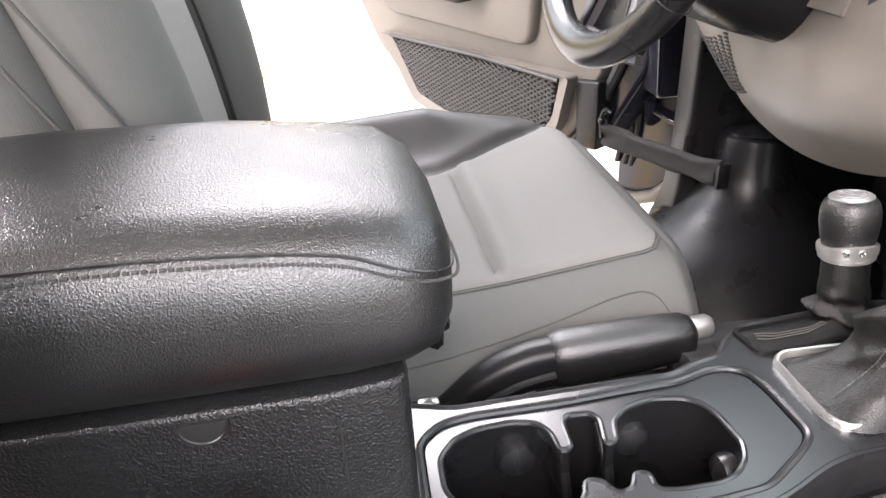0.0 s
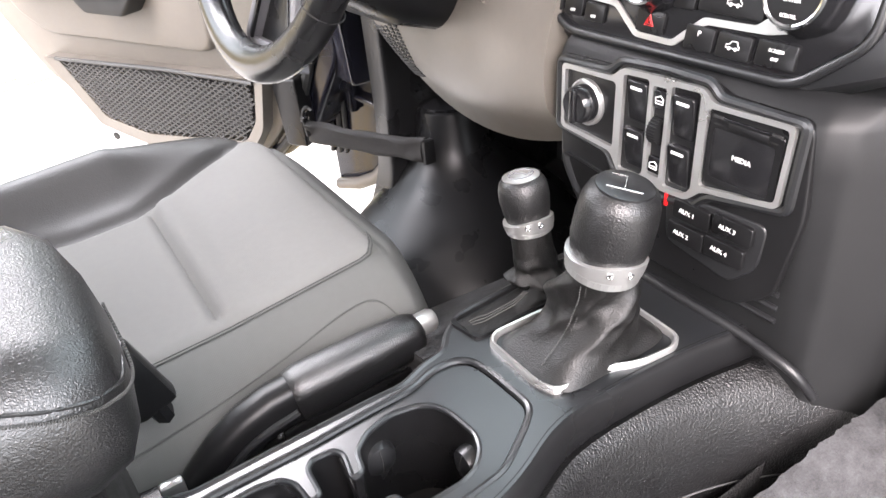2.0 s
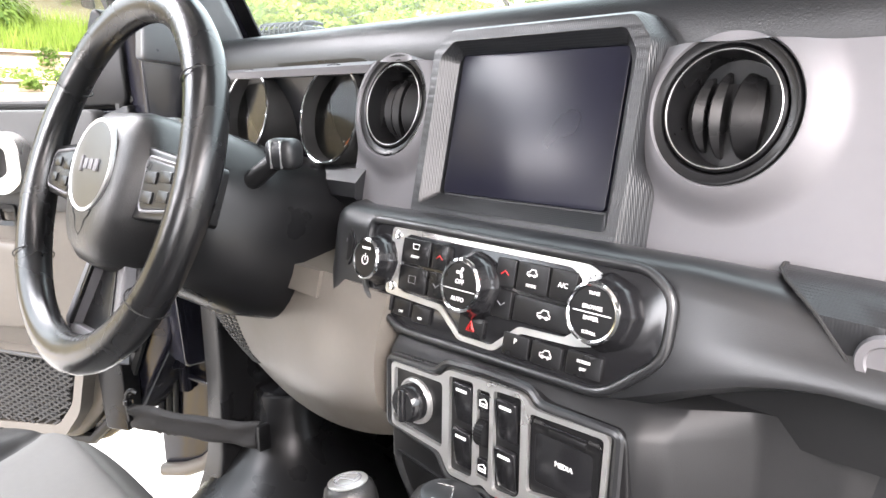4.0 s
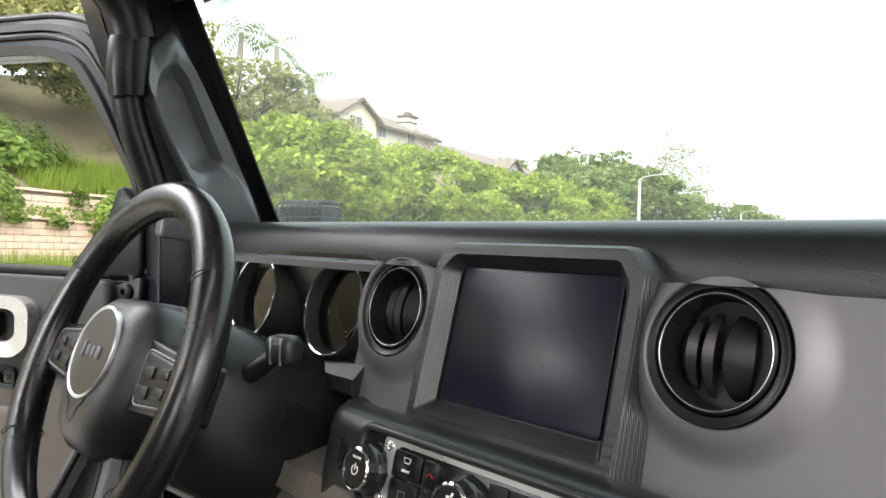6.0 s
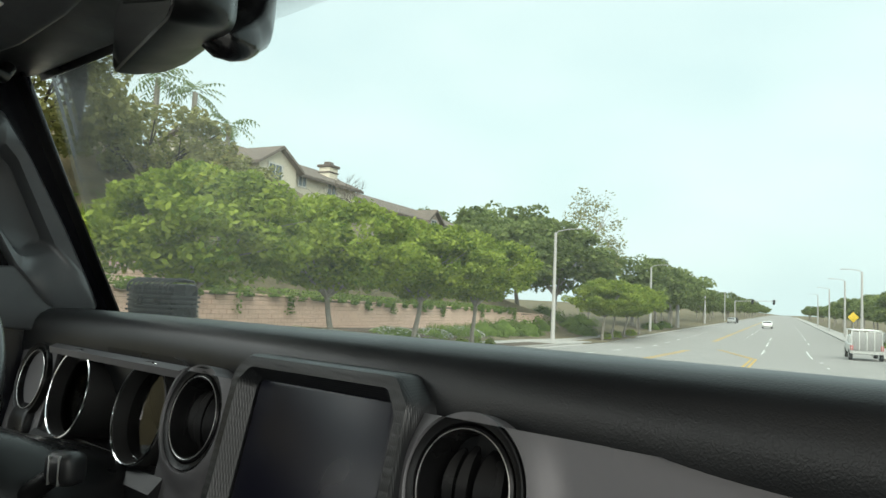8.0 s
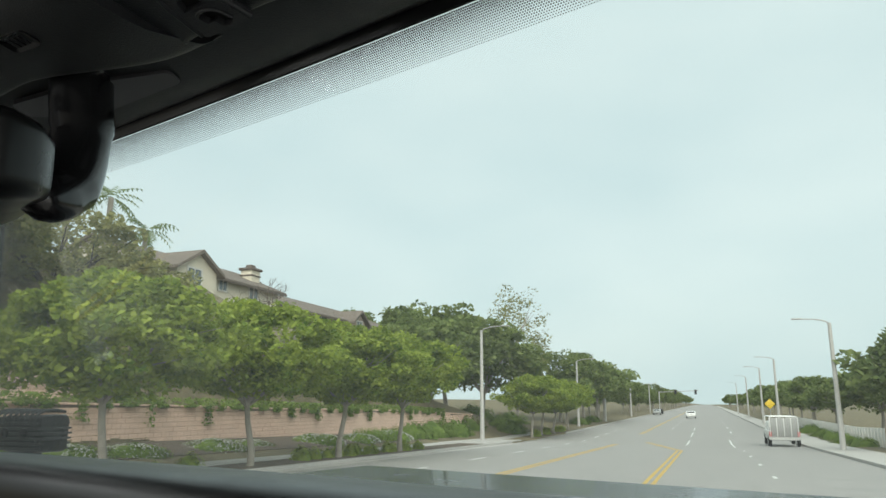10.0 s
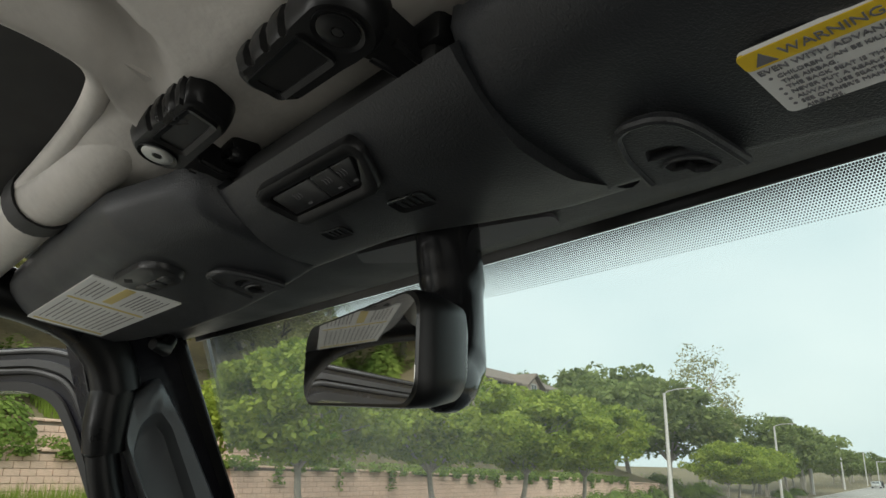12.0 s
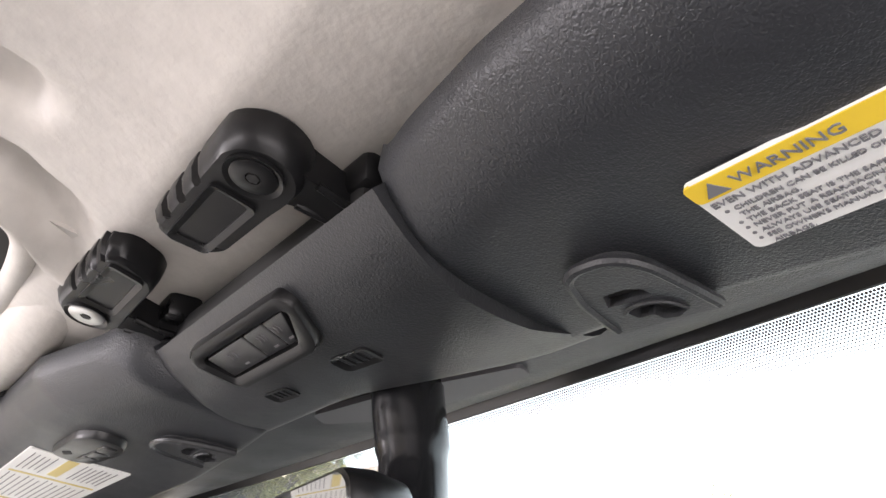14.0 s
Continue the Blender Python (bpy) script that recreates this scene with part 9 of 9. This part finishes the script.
for u, v, k, dz, a in ((-25, 66, 1.22, 1.0, 2.0), (-23, 76, 1.15, 0.6, 4.0), (-30, 84, 1.2, 1.5, 1.0), (-40, 78, 1.0, 4.5, 3.0), (-19, 100, 1.05, 0.2, 5.0)):
    copy_thing(big, Matrix.Translation(at_road(u, v, dz)) @ Matrix.Rotation(a, 4, "Z") @ Matrix.Scale(k, 4))
oak = tree("olive_tree", "dull green spreading tree with dark limbs on the slope", "olive trees on the slope", 2.2, 4.2, 1.8, 6.6, 0.20, M_OLIVE, 41, 90, 90, 0.85, 0.22, 0.8, material("dark_bark", (0.045, 0.038, 0.032), 0.95, bump=0.6, bump_scale=20))
set_tree(oak, -26.5, 17.5, 0.2, 1.0, 5.0)
for u, v, k, dz, a in ((-28.5, 25.5, 0.95, 5.0, 2.4), (-29, 10, 1.0, 5.2, 4.0), (-30.0, 31.5, 0.8, 5.2, 1.2), (-33, 3, 1.1, 6, 5.0), (-27, 4, 0.8, 4.6, 0.4), (-36, 16, 1.2, 7, 1.5)):
    copy_thing(oak, Matrix.Translation(at_road(u, v, dz)) @ Matrix.Rotation(a, 4, "Z") @ Matrix.Scale(k, 4))
thin = tree("sparse_tree", "tall sparse tree with thin open foliage", "", 7.0, 2.9, 2.5, 14.0, 0.17, M_OLIVE, 51, 170, 22, 0.75, 0.13, 0.5)
set_tree(thin, -22.0, 88, 0.3, 1.28, 0.2)


def palm(u, v, dz, h, seed):
    p = thing("palm_tree", "tall palm with drooping fronds on the slope", "palm tree", "palms on the slope")
    rng = np.random.default_rng(seed)
    bm = bmesh.new()
    tube(bm, [V(0, 0, -0.3), V(0.1, 0, h * 0.5), V(0.15, 0.05, h)], [0.22, 0.17, 0.15], 10)
    part("trunk", bm, M_BARK, p)
    pts = []
    bm = bmesh.new()
    for i in range(26):
        a, el = rng.uniform(0, 2 * math.pi), rng.uniform(-0.3, 1.2)
        L = rng.uniform(1.6, 2.3)
        prev = V(0.15, 0.05, h)
        d = V(math.cos(a) * math.cos(el), math.sin(a) * math.cos(el), math.sin(el))
        spine = [prev]
        for k in range(8):
            d = (d + V(0, 0, -0.17)).normalized()
            spine.append(spine[-1] + d * L / 8)
        side = d.cross(V(0, 0, 1)).normalized()
        for k in range(1, 8):
            w = 0.32 * math.sin(math.pi * (k + 0.5) / 9)
            for s in (-1, 1):
                q = spine[k]
                tipp = q + side * s * w + V(0, 0, -0.20 * w / 0.3) + (spine[k + 1] - q) * 0.8
                bm.faces.new([bm.verts.new(x) for x in (q, q + (spine[k + 1] - q) * 0.6, tipp)])
    part("crown", bm, M_PALM, p)
    p.matrix_basis = Matrix.Translation(at_road(u, v, dz))


palm(-32.0, 28.2, 5.5, 8.6, 1)
palm(-32.2, 31.2, 5.5, 8.7, 2)
palm(-32.0, 34.0, 5.5, 7.4, 3)

# bare branches before the house
bare = thing("bare_tree", "leafless dark tree before the house", "tree", at=RD @ V(-31, 46.5, 5))
bm = bmesh.new()
rng = np.random.default_rng(77)


def twig(p, d, r, n):
    q = p + d * (0.9 if n > 3 else 0.6)
    tube(bm, [p, p.lerp(q, 0.5) + V(*(rng.normal(size=3) * 0.05)), q], [r, r * 0.85, r * 0.7], 5)
    if n:
        for _ in range(2):
            twig(q, (d + V(*(rng.normal(size=3) * 0.55))).normalized(), r * 0.65, n - 1)


for k in range(3):
    twig(RD @ V(-31, 46.0 + 0.5 * k, 6.8), V(0.3 * k - 0.3, 0.2 * (k - 1), 1).normalized(), 0.10, 5)
part("branches", bm, M_DKTRIM, bare)


# ---- shrubs, grass and trailing plants ----
def shrub(name, label, mat, rad, h, leaf, count, seed, flowers=0):
    rng = np.random.default_rng(seed)
    s = thing(name, label, "shrub", "roadside shrubs")
    p = rng.normal(size=(count, 3))
    p /= np.linalg.norm(p, axis=1)[:, None]
    wob = 1 + 0.2 * np.sin(4 * np.arctan2(p[:, 1], p[:, 0]) + seed)
    p *= (rng.uniform(0.4, 1, size=count) ** 0.5 * wob)[:, None] * [rad, rad, h]
    p[:, 2] = np.abs(p[:, 2])
    o = new("foliage", leaves_mesh("foliage", p, leaf, mat, seed))
    o.parent = s
    bm = bmesh.new()
    for k in range(5):
        a = 1.3 * k
        tube(bm, [V(0, 0, -0.1), V(0.4 * rad * math.cos(a), 0.4 * rad * math.sin(a), 0.6 * h)], [0.03, 0.012], 5)
    part("stems", bm, M_BARK, s)
    if flowers:
        q = rng.normal(size=(flowers, 3))
        q /= np.linalg.norm(q, axis=1)[:, None]
        q *= [rad, rad, h]
        q[:, 2] = np.abs(q[:, 2]) + 0.03
        o = new("flowers", leaves_mesh("flowers", q, leaf * 0.9, M_FLOWER, seed + 1, aspect=1.0))
        o.parent = s
    return s


fl = shrub("flowering_shrub", "low spreading shrub dotted with pale flowers below the wall", M_SHRUB, 1.4, 0.50, 0.085, 3200, 5, 620)
fl.matrix_basis = Matrix.Translation(at_road(-18.9, 17.6, 0.3))
for u, v, k in ((-18.9, 20.4, 0.9), (-19.2, 25.2, 1.0), (-19.6, 28.4, 0.8), (-19.2, 33.8, 1.1), (-19.0, 38.0, 1.0), (-18.9, 12.6, 1.1), (-19, 9.0, 1.0), (-19.3, 43, 1.2)):
    copy_thing(fl, Matrix.Translation(at_road(u, v, 0.3)) @ Matrix.Rotation(v, 4, "Z") @ Matrix.Scale(k, 4))
gs = shrub("green_shrub", "rounded green shrub on the bank", M_SHRUB, 1.6, 1.1, 0.13, 2400, 6)
gs.matrix_basis = Matrix.Translation(at_road(-19.2, 47, 0.3))
for u, v, k, dz in ((-19.4, 51, 1.1, 0.3), (-19.5, 55, 1.2, 0.3), (-22.8, 14.5, 0.8, 2.6), (-23.5, 19.5, 1.0, 2.9), (-24, 24, 0.9, 3.1), (-23.0, 10.2, 1.0, 2.7), (-25.5, 12.5, 1.3, 4.0), (-24.8, 7.5, 1.4, 3.6), (-27.5, 20.5, 1.3, 4.8), (-26, 30, 1.2, 3.4), (-24, 38, 1.2, 2.4), (-25, 46, 1.5, 2.2), (-17.3, 67.5, 0.9, 0.2), (-18.5, 70, 1.0, 0.2), (-21.0, 64, 1.2, 0.5), (-20.5, 74, 1.2, 0.4), (-30, 37, 1.6, 4.0), (-30.5, 44, 1.8, 4.0), (-30.5, 52, 1.8, 3.8), (-30.5, 60, 1.8, 3.6), (-30, 68, 1.8, 3.2), (-24, 57.5, 1.5, 0.6), (-26.5, 60.5, 1.7, 0.9), (-23.5, 66, 1.5, 0.5), (-27, 71, 1.8, 0.8), (-25, 79, 1.7, 0.5), (-22, 84, 1.4, 0.4), (-28, 88, 1.9, 0.6), (-16.4, 100, 0.9, 0.1), (-16.6, 112, 0.9, 0.1), (9.4, 60, 0.7, 0.1), (9.5, 66, 0.7, 0.1), (9.5, 72, 0.7, 0.1), (9.4, 54, 0.6, 0.1), (9.5, 80, 0.8, 0.1)):
    copy_thing(gs, Matrix.Translation(at_road(u, v, dz)) @ Matrix.Rotation(v * 1.7, 4, "Z") @ Matrix.Scale(k, 4))
hedge = shrub("hedge_shrub", "dense clipped dark green hedge shrub on the bank", M_SHRUB, 1.35, 1.9, 0.11, 4200, 12)
hedge.matrix_basis = Matrix.Translation(at_road(-26.2, 8.6, 4.0))
for u, v, k, dz in ((-26.3, 10.4, 1.0, 4.05), (-26.2, 12.2, 1.0, 4.05), (-26.4, 13.9, 0.9, 4.05), (-27.0, 17.2, 0.6, 4.4), (-26.2, 6.6, 1.0, 4.0), (-26.2, 4.6, 1.0, 4.0), (-29, 20, 0.9, 5.3)):
    copy_thing(hedge, Matrix.Translation(at_road(u, v, dz)) @ Matrix.Rotation(v * 2.3, 4, "Z") @ Matrix.Scale(k, 4))
ks = shrub("kerb_shrub", "small rounded yellow-green shrub in the planting strip", M_LEAF, 0.42, 0.55, 0.08, 700, 9)
ks.matrix_basis = Matrix.Translation(at_road(-14.6, 24.6, 0.1))
for i in range(13):
    copy_thing(ks, Matrix.Translation(at_road(-14.6 + 0.2 * math.sin(3 * i), 25.6 + 0.95 * i, 0.1)) @ Matrix.Rotation(i, 4, "Z") @ Matrix.Scale(0.85 + 0.12 * math.sin(5 * i), 4))
for u, v, k in ((-14.6, 18.2, 1.0), (-14.5, 16.6, 0.7), (-14.6, 12.4, 0.8), (-14.5, 64.5, 1.2), (-14.5, 69, 1.2), (-14.6, 75.5, 1.2), (-14.6, 77.5, 1.1)):
    copy_thing(ks, Matrix.Translation(at_road(u, v, 0.1)) @ Matrix.Rotation(v, 4, "Z") @ Matrix.Scale(k, 4))

# plants trailing over the wall
rng = np.random.default_rng(13)
pts = []
for i in range(46):
    v = 6 + 1.15 * i + rng.uniform(-0.4, 0.4)
    z = wall_top(v)
    n = rng.integers(60, 190)
    hang = rng.uniform(0.1, 0.9) if i % 3 == 0 else rng.uniform(0.05, 0.25)
    p = np.stack([rng.uniform(-0.7, 0.22, n) - 20.95, v + rng.normal(0, 0.38, n), z + rng.uniform(0.0, 0.34, n)], 1)
    q = np.stack([rng.uniform(0.05, 0.22, n) - 20.95, v + rng.normal(0, 0.16, n), z - rng.uniform(0, 1, n) ** 1.5 * hang], 1)
    pts.append(p)
    pts.append(q)
pts = np.concatenate(pts)
w4 = np.array(RD)
o = new("trailing_plants", leaves_mesh("trailing_plants", pts @ w4[:3, :3].T + w4[:3, 3], 0.10, M_SHRUB, 14))
tagged(o, "green plants trailing over the retaining wall", "plants", kind="stuff")
pts = []
for i in range(12):
    v = 4 + 1.3 * i
    n = 160
    p = np.stack([rng.uniform(-0.6, 0.15, n) - 22.25, v + rng.normal(0, 0.5, n), 1.62 + rng.uniform(0.0, 0.25, n)], 1)
    pts.append(p)
    q = np.stack([rng.uniform(0.0, 0.15, n) - 22.25, v + rng.normal(0, 0.2, n), 2.45 - rng.uniform(0, 1, n) ** 2 * 0.5], 1)
    if i % 3 == 1:
        pts.append(q)
pts = np.concatenate(pts)
o = new("trailing_plants", leaves_mesh("trailing_plants", pts @ w4[:3, :3].T + w4[:3, 3], 0.10, M_SHRUB, 15))
tagged(o, "green plants between the two wall tiers", "plants", kind="stuff")


def blades(name, label, u0, u1, v0, v1, count, h, mat, seed, lift=0.0):
    rng = np.random.default_rng(seed)
    u, v = rng.uniform(u0, u1, count), rng.uniform(v0, v1, count)
    z = np.array([gz(b) + bank(a, b) for a, b in zip(u, v)]) + lift
    a = rng.uniform(0, 2 * np.pi, count)
    hh = h * rng.uniform(0.5, 1.2, count)
    base = np.stack([u, v, z], 1)
    side = np.stack([np.cos(a), np.sin(a), 0 * a], 1) * 0.018
    bend = np.stack([np.sin(a), np.cos(a), 0 * a], 1) * (0.35 * hh * rng.uniform(-1, 1, count))[:, None]
    vv = np.stack([base - side, base + side, base + bend + np.stack([0 * a, 0 * a, hh], 1)], 1).reshape(-1, 3)
    vv = vv @ w4[:3, :3].T + w4[:3, 3]
    me = bpy.data.meshes.new(name)
    me.from_pydata(vv.tolist(), [], [(3 * i, 3 * i + 1, 3 * i + 2) for i in range(count)])
    me.materials.append(mat)
    return tagged(new(name, me), label, "grass", kind="stuff")


blades("tall_grass", "bright tall grass below the wall", -20.6, -18.2, 4, 15.5, 9000, 0.75, M_GRASS, 61)
blades("bank_grass", "rough grass on the bank above the walls", -25.2, -22.6, 12, 24, 6000, 0.6, M_GRASS, 62)
blades("bank_grass", "rough green ground cover on the bank", -20.4, -18.0, 40, 58, 5000, 0.5, M_SHRUB, 63)


# ---- street furniture ----
def street_lamp(u, v, h, arm, label):
    s = thing("street_lamp", label, "street lamp", "street lamps", at=at_road(u, v))
    bm = bmesh.new()
    tube(bm, [at_road(u, v, 0.05), at_road(u, v, h * 0.5), at_road(u, v, h)], [0.17, 0.13, 0.10], 12)
    part("pole", bm, M_POLE, s)
    bm = bmesh.new()
    g = gz(v)
    tube(bm, [RD @ V(u, v, g + h - 0.1), RD @ V(u + arm * 0.12, v, g + h + 0.10), RD @ V(u + arm * 0.5, v, g + h + 0.24), RD @ V(u + arm, v, g + h + 0.28)], [0.05, 0.04, 0.035, 0.03], 8)
    part("arm", bm, M_POLE, s)
    bm = bmesh.new()
    box(bm, (u + arm * 1.08, v, g + h + 0.28), (0.62, 0.22, 0.08), 0.04, RD)
    part("lamp_head", bm, M_POLE, s)


street_lamp(-16.0, 53.0, 8.4, 1.8, "tall concrete street lamp at the far corner")
street_lamp(7.3, 48.0, 7.5, -1.6, "tall concrete street lamp on the near pavement")
for v in (92, 118, 160, 215):
    street_lamp(-15.2, v, 8.2, 1.8, "distant concrete street lamp")
for v in (88, 112, 150, 200):
    street_lamp(7.4, v, 7.8, -1.6, "distant concrete street lamp")
# traffic lights across the road, far off
sig = thing("traffic_signal", "distant traffic signals on a mast arm", "traffic light", at=at_road(-14, 240))
bm = bmesh.new()
tube(bm, [at_road(-14, 240), at_road(-14, 240, 6.4)], 0.16, 8)
tube(bm, [at_road(-14, 240, 6.2), at_road(-2, 240, 6.6)], 0.09, 8)
part("mast", bm, M_POLE, sig)
for u in (-9, -3):
    bm = bmesh.new()
    box(bm, (u, 240, gz(240) + 6.2), (0.7, 0.4, 1.5), 0.1, RD)
    part("signal_head", bm, M_DARK, sig)
sg = thing("warning_sign", "yellow diamond road sign on a post", "road sign", at=at_road(7.2, 96))
bm = bmesh.new()
box(bm, (7.2, 96, gz(96) + 2.9), (0.85, 0.04, 0.85), 0.02, RD @ Matrix.Translation((7.2, 96, gz(96) + 2.9)) @ Matrix.Rotation(radians(45), 4, "Y") @ Matrix.Translation((-7.2, -96, -gz(96) - 2.9)))
part("sign_plate", bm, M_YELL, sg)
bm = bmesh.new()
tube(bm, [at_road(7.2, 96.05), at_road(7.2, 96.05, 3.3)], 0.04, 8)
part("post", bm, M_POLE, sg)

# white pickup with a rack, parked by the near kerb
M_TRUCK = material("white_truck_paint", (0.72, 0.72, 0.70), 0.3, coat=0.4, var=0.04)
truck = thing("pickup_truck", "white work truck with a ladder rack parked at the kerb", "truck", at=at_road(4.9, 55))
bm = bmesh.new()
z0 = gz(55)
box(bm, (4.9, 57.6, z0 + 0.75), (1.95, 5.0, 0.62), 0.10, RD)
box(bm, (4.9, 58.3, z0 + 1.35), (1.75, 1.9, 0.70), 0.20, RD)
part("body", bm, M_TRUCK, truck)
bm = bmesh.new()
box(bm, (4.9, 55.06, z0 + 1.30), (1.85, 0.06, 1.25), 0.03, RD)
part("tail_panel", bm, material("truck_mesh", (0.36, 0.36, 0.35), 0.6, metal=0.4), truck, "grey mesh tail panels")
for i in range(5):
    bm = bmesh.new()
    box(bm, (4.02 + 0.44 * i, 55.0, z0 + 1.30), (0.05, 0.06, 1.30), 0.01, RD)
    part("tail_bar", bm, M_TRUCK, truck)
bm = bmesh.new()
box(bm, (4.9, 57.3, z0 + 1.36), (1.5, 0.05, 0.45), 0.05, RD)
part("rear_window", bm, M_DARK, truck)
for u in (4.05, 5.75):
    bm = bmesh.new()
    tube(bm, [RD @ V(u, 55.1, z0 + 1.0), RD @ V(u, 55.1, z0 + 2.02), RD @ V(u, 59.5, z0 + 2.02), RD @ V(u, 59.5, z0 + 1.3)], 0.035, 8)
    part("rack_side", bm, M_TRUCK, truck)
for v in (55.1, 57, 59.5):
    bm = bmesh.new()
    tube(bm, [RD @ V(4.05, v, z0 + 2.02), RD @ V(5.75, v, z0 + 2.02)], 0.03, 8)
    part("rack_bar", bm, M_TRUCK, truck)
for u, v in ((4.0, 55.9), (5.8, 55.9), (4.0, 59.3), (5.8, 59.3)):
    bm = bmesh.new()
    lathe(bm, [(0.22, -0.12), (0.36, -0.11), (0.37, 0.0), (0.36, 0.11), (0.22, 0.12)], RD @ Matrix.Translation((u, v, z0 + 0.37)) @ Matrix.Rotation(radians(90), 4, "Y"), 20)
    wh_ = part("wheel", bm, M_RUBBER, truck)
    bm = bmesh.new()
    lathe(bm, [(0.21, -0.122), (0.20, 0.122)], RD @ Matrix.Translation((u, v, z0 + 0.37)) @ Matrix.Rotation(radians(90), 4, "Y"), 16)
    part("rim", bm, M_SILVER, wh_)
for u in (4.02, 5.78):
    bm = bmesh.new()
    box(bm, (u, 55.06, z0 + 0.85), (0.16, 0.08, 0.34), 0.02, RD)
    part("tail_lamp", bm, M_RED, truck, "red tail lamp")

# white fence beyond the near pavement
fence = thing("white_fence", "low white picket fence beyond the near pavement", "fence", at=at_road(10.2, 70))
for i in range(60):
    bm = bmesh.new()
    box(bm, (10.2, 52 + 1.0 * i, gz(52 + i) + 0.75), (0.06, 0.7, 1.2), 0.02, RD)
    part("fence_panel", bm, M_TRIMW, fence)

# cars far down the road
def far_car(u, v, mat, label):
    c = thing("car", label, "car", "distant cars", at=at_road(u, v))
    bm = bmesh.new()
    lo = []
    for y, w, zb, zt in ((-2.1, 0.75, 0.45, 0.85), (-1.9, 0.88, 0.35, 1.0), (-1.2, 0.9, 0.3, 1.35), (0.2, 0.9, 0.3, 1.42), (1.0, 0.9, 0.3, 1.0), (2.0, 0.85, 0.35, 0.85), (2.2, 0.7, 0.45, 0.75)):
        lo.append([at_road(u + x, v + y, z) for x, z in rr(2 * w, zt - zb, 0.18, 4, 0, (zt + zb) / 2)])
    loft(bm, lo)
    part("body", bm, mat, c)
    bm = bmesh.new()
    box(bm, (u, v - 1.62, gz(v) + 1.12), (1.4, 0.3, 0.32), 0.06, RD)
    part("rear_window", bm, M_DARK, c)
    for du, dv in ((-0.8, -1.3), (0.8, -1.3), (-0.8, 1.3), (0.8, 1.3)):
        bm = bmesh.new()
        lathe(bm, [(0.31, -0.1), (0.32, 0.1)], RD @ Matrix.Translation((u + du, v + dv, gz(v) + 0.32)) @ Matrix.Rotation(radians(90), 4, "Y"), 16)
        part("wheel", bm, M_RUBBER, c)


far_car(-3.0, 150, M_TRUCK, "small white car far down the road")
far_car(-11.8, 190, M_SILVER, "silver car parked far down the road")
far_car(-11.8, 200, M_DARK, "dark car parked far down the road")

block_wall("retaining_wall", -21.0, 2.0, 66.0, low_base, wall_top, (9.5, 20))
block_wall("retaining_wall", -22.3, 2.0, 24.0, lambda v: wall_top(v) - 0.25, lambda v: 2.52 - 0.012 * v if v < 20 else 2.3 - 0.2 * (v - 20), (9.5, 15))
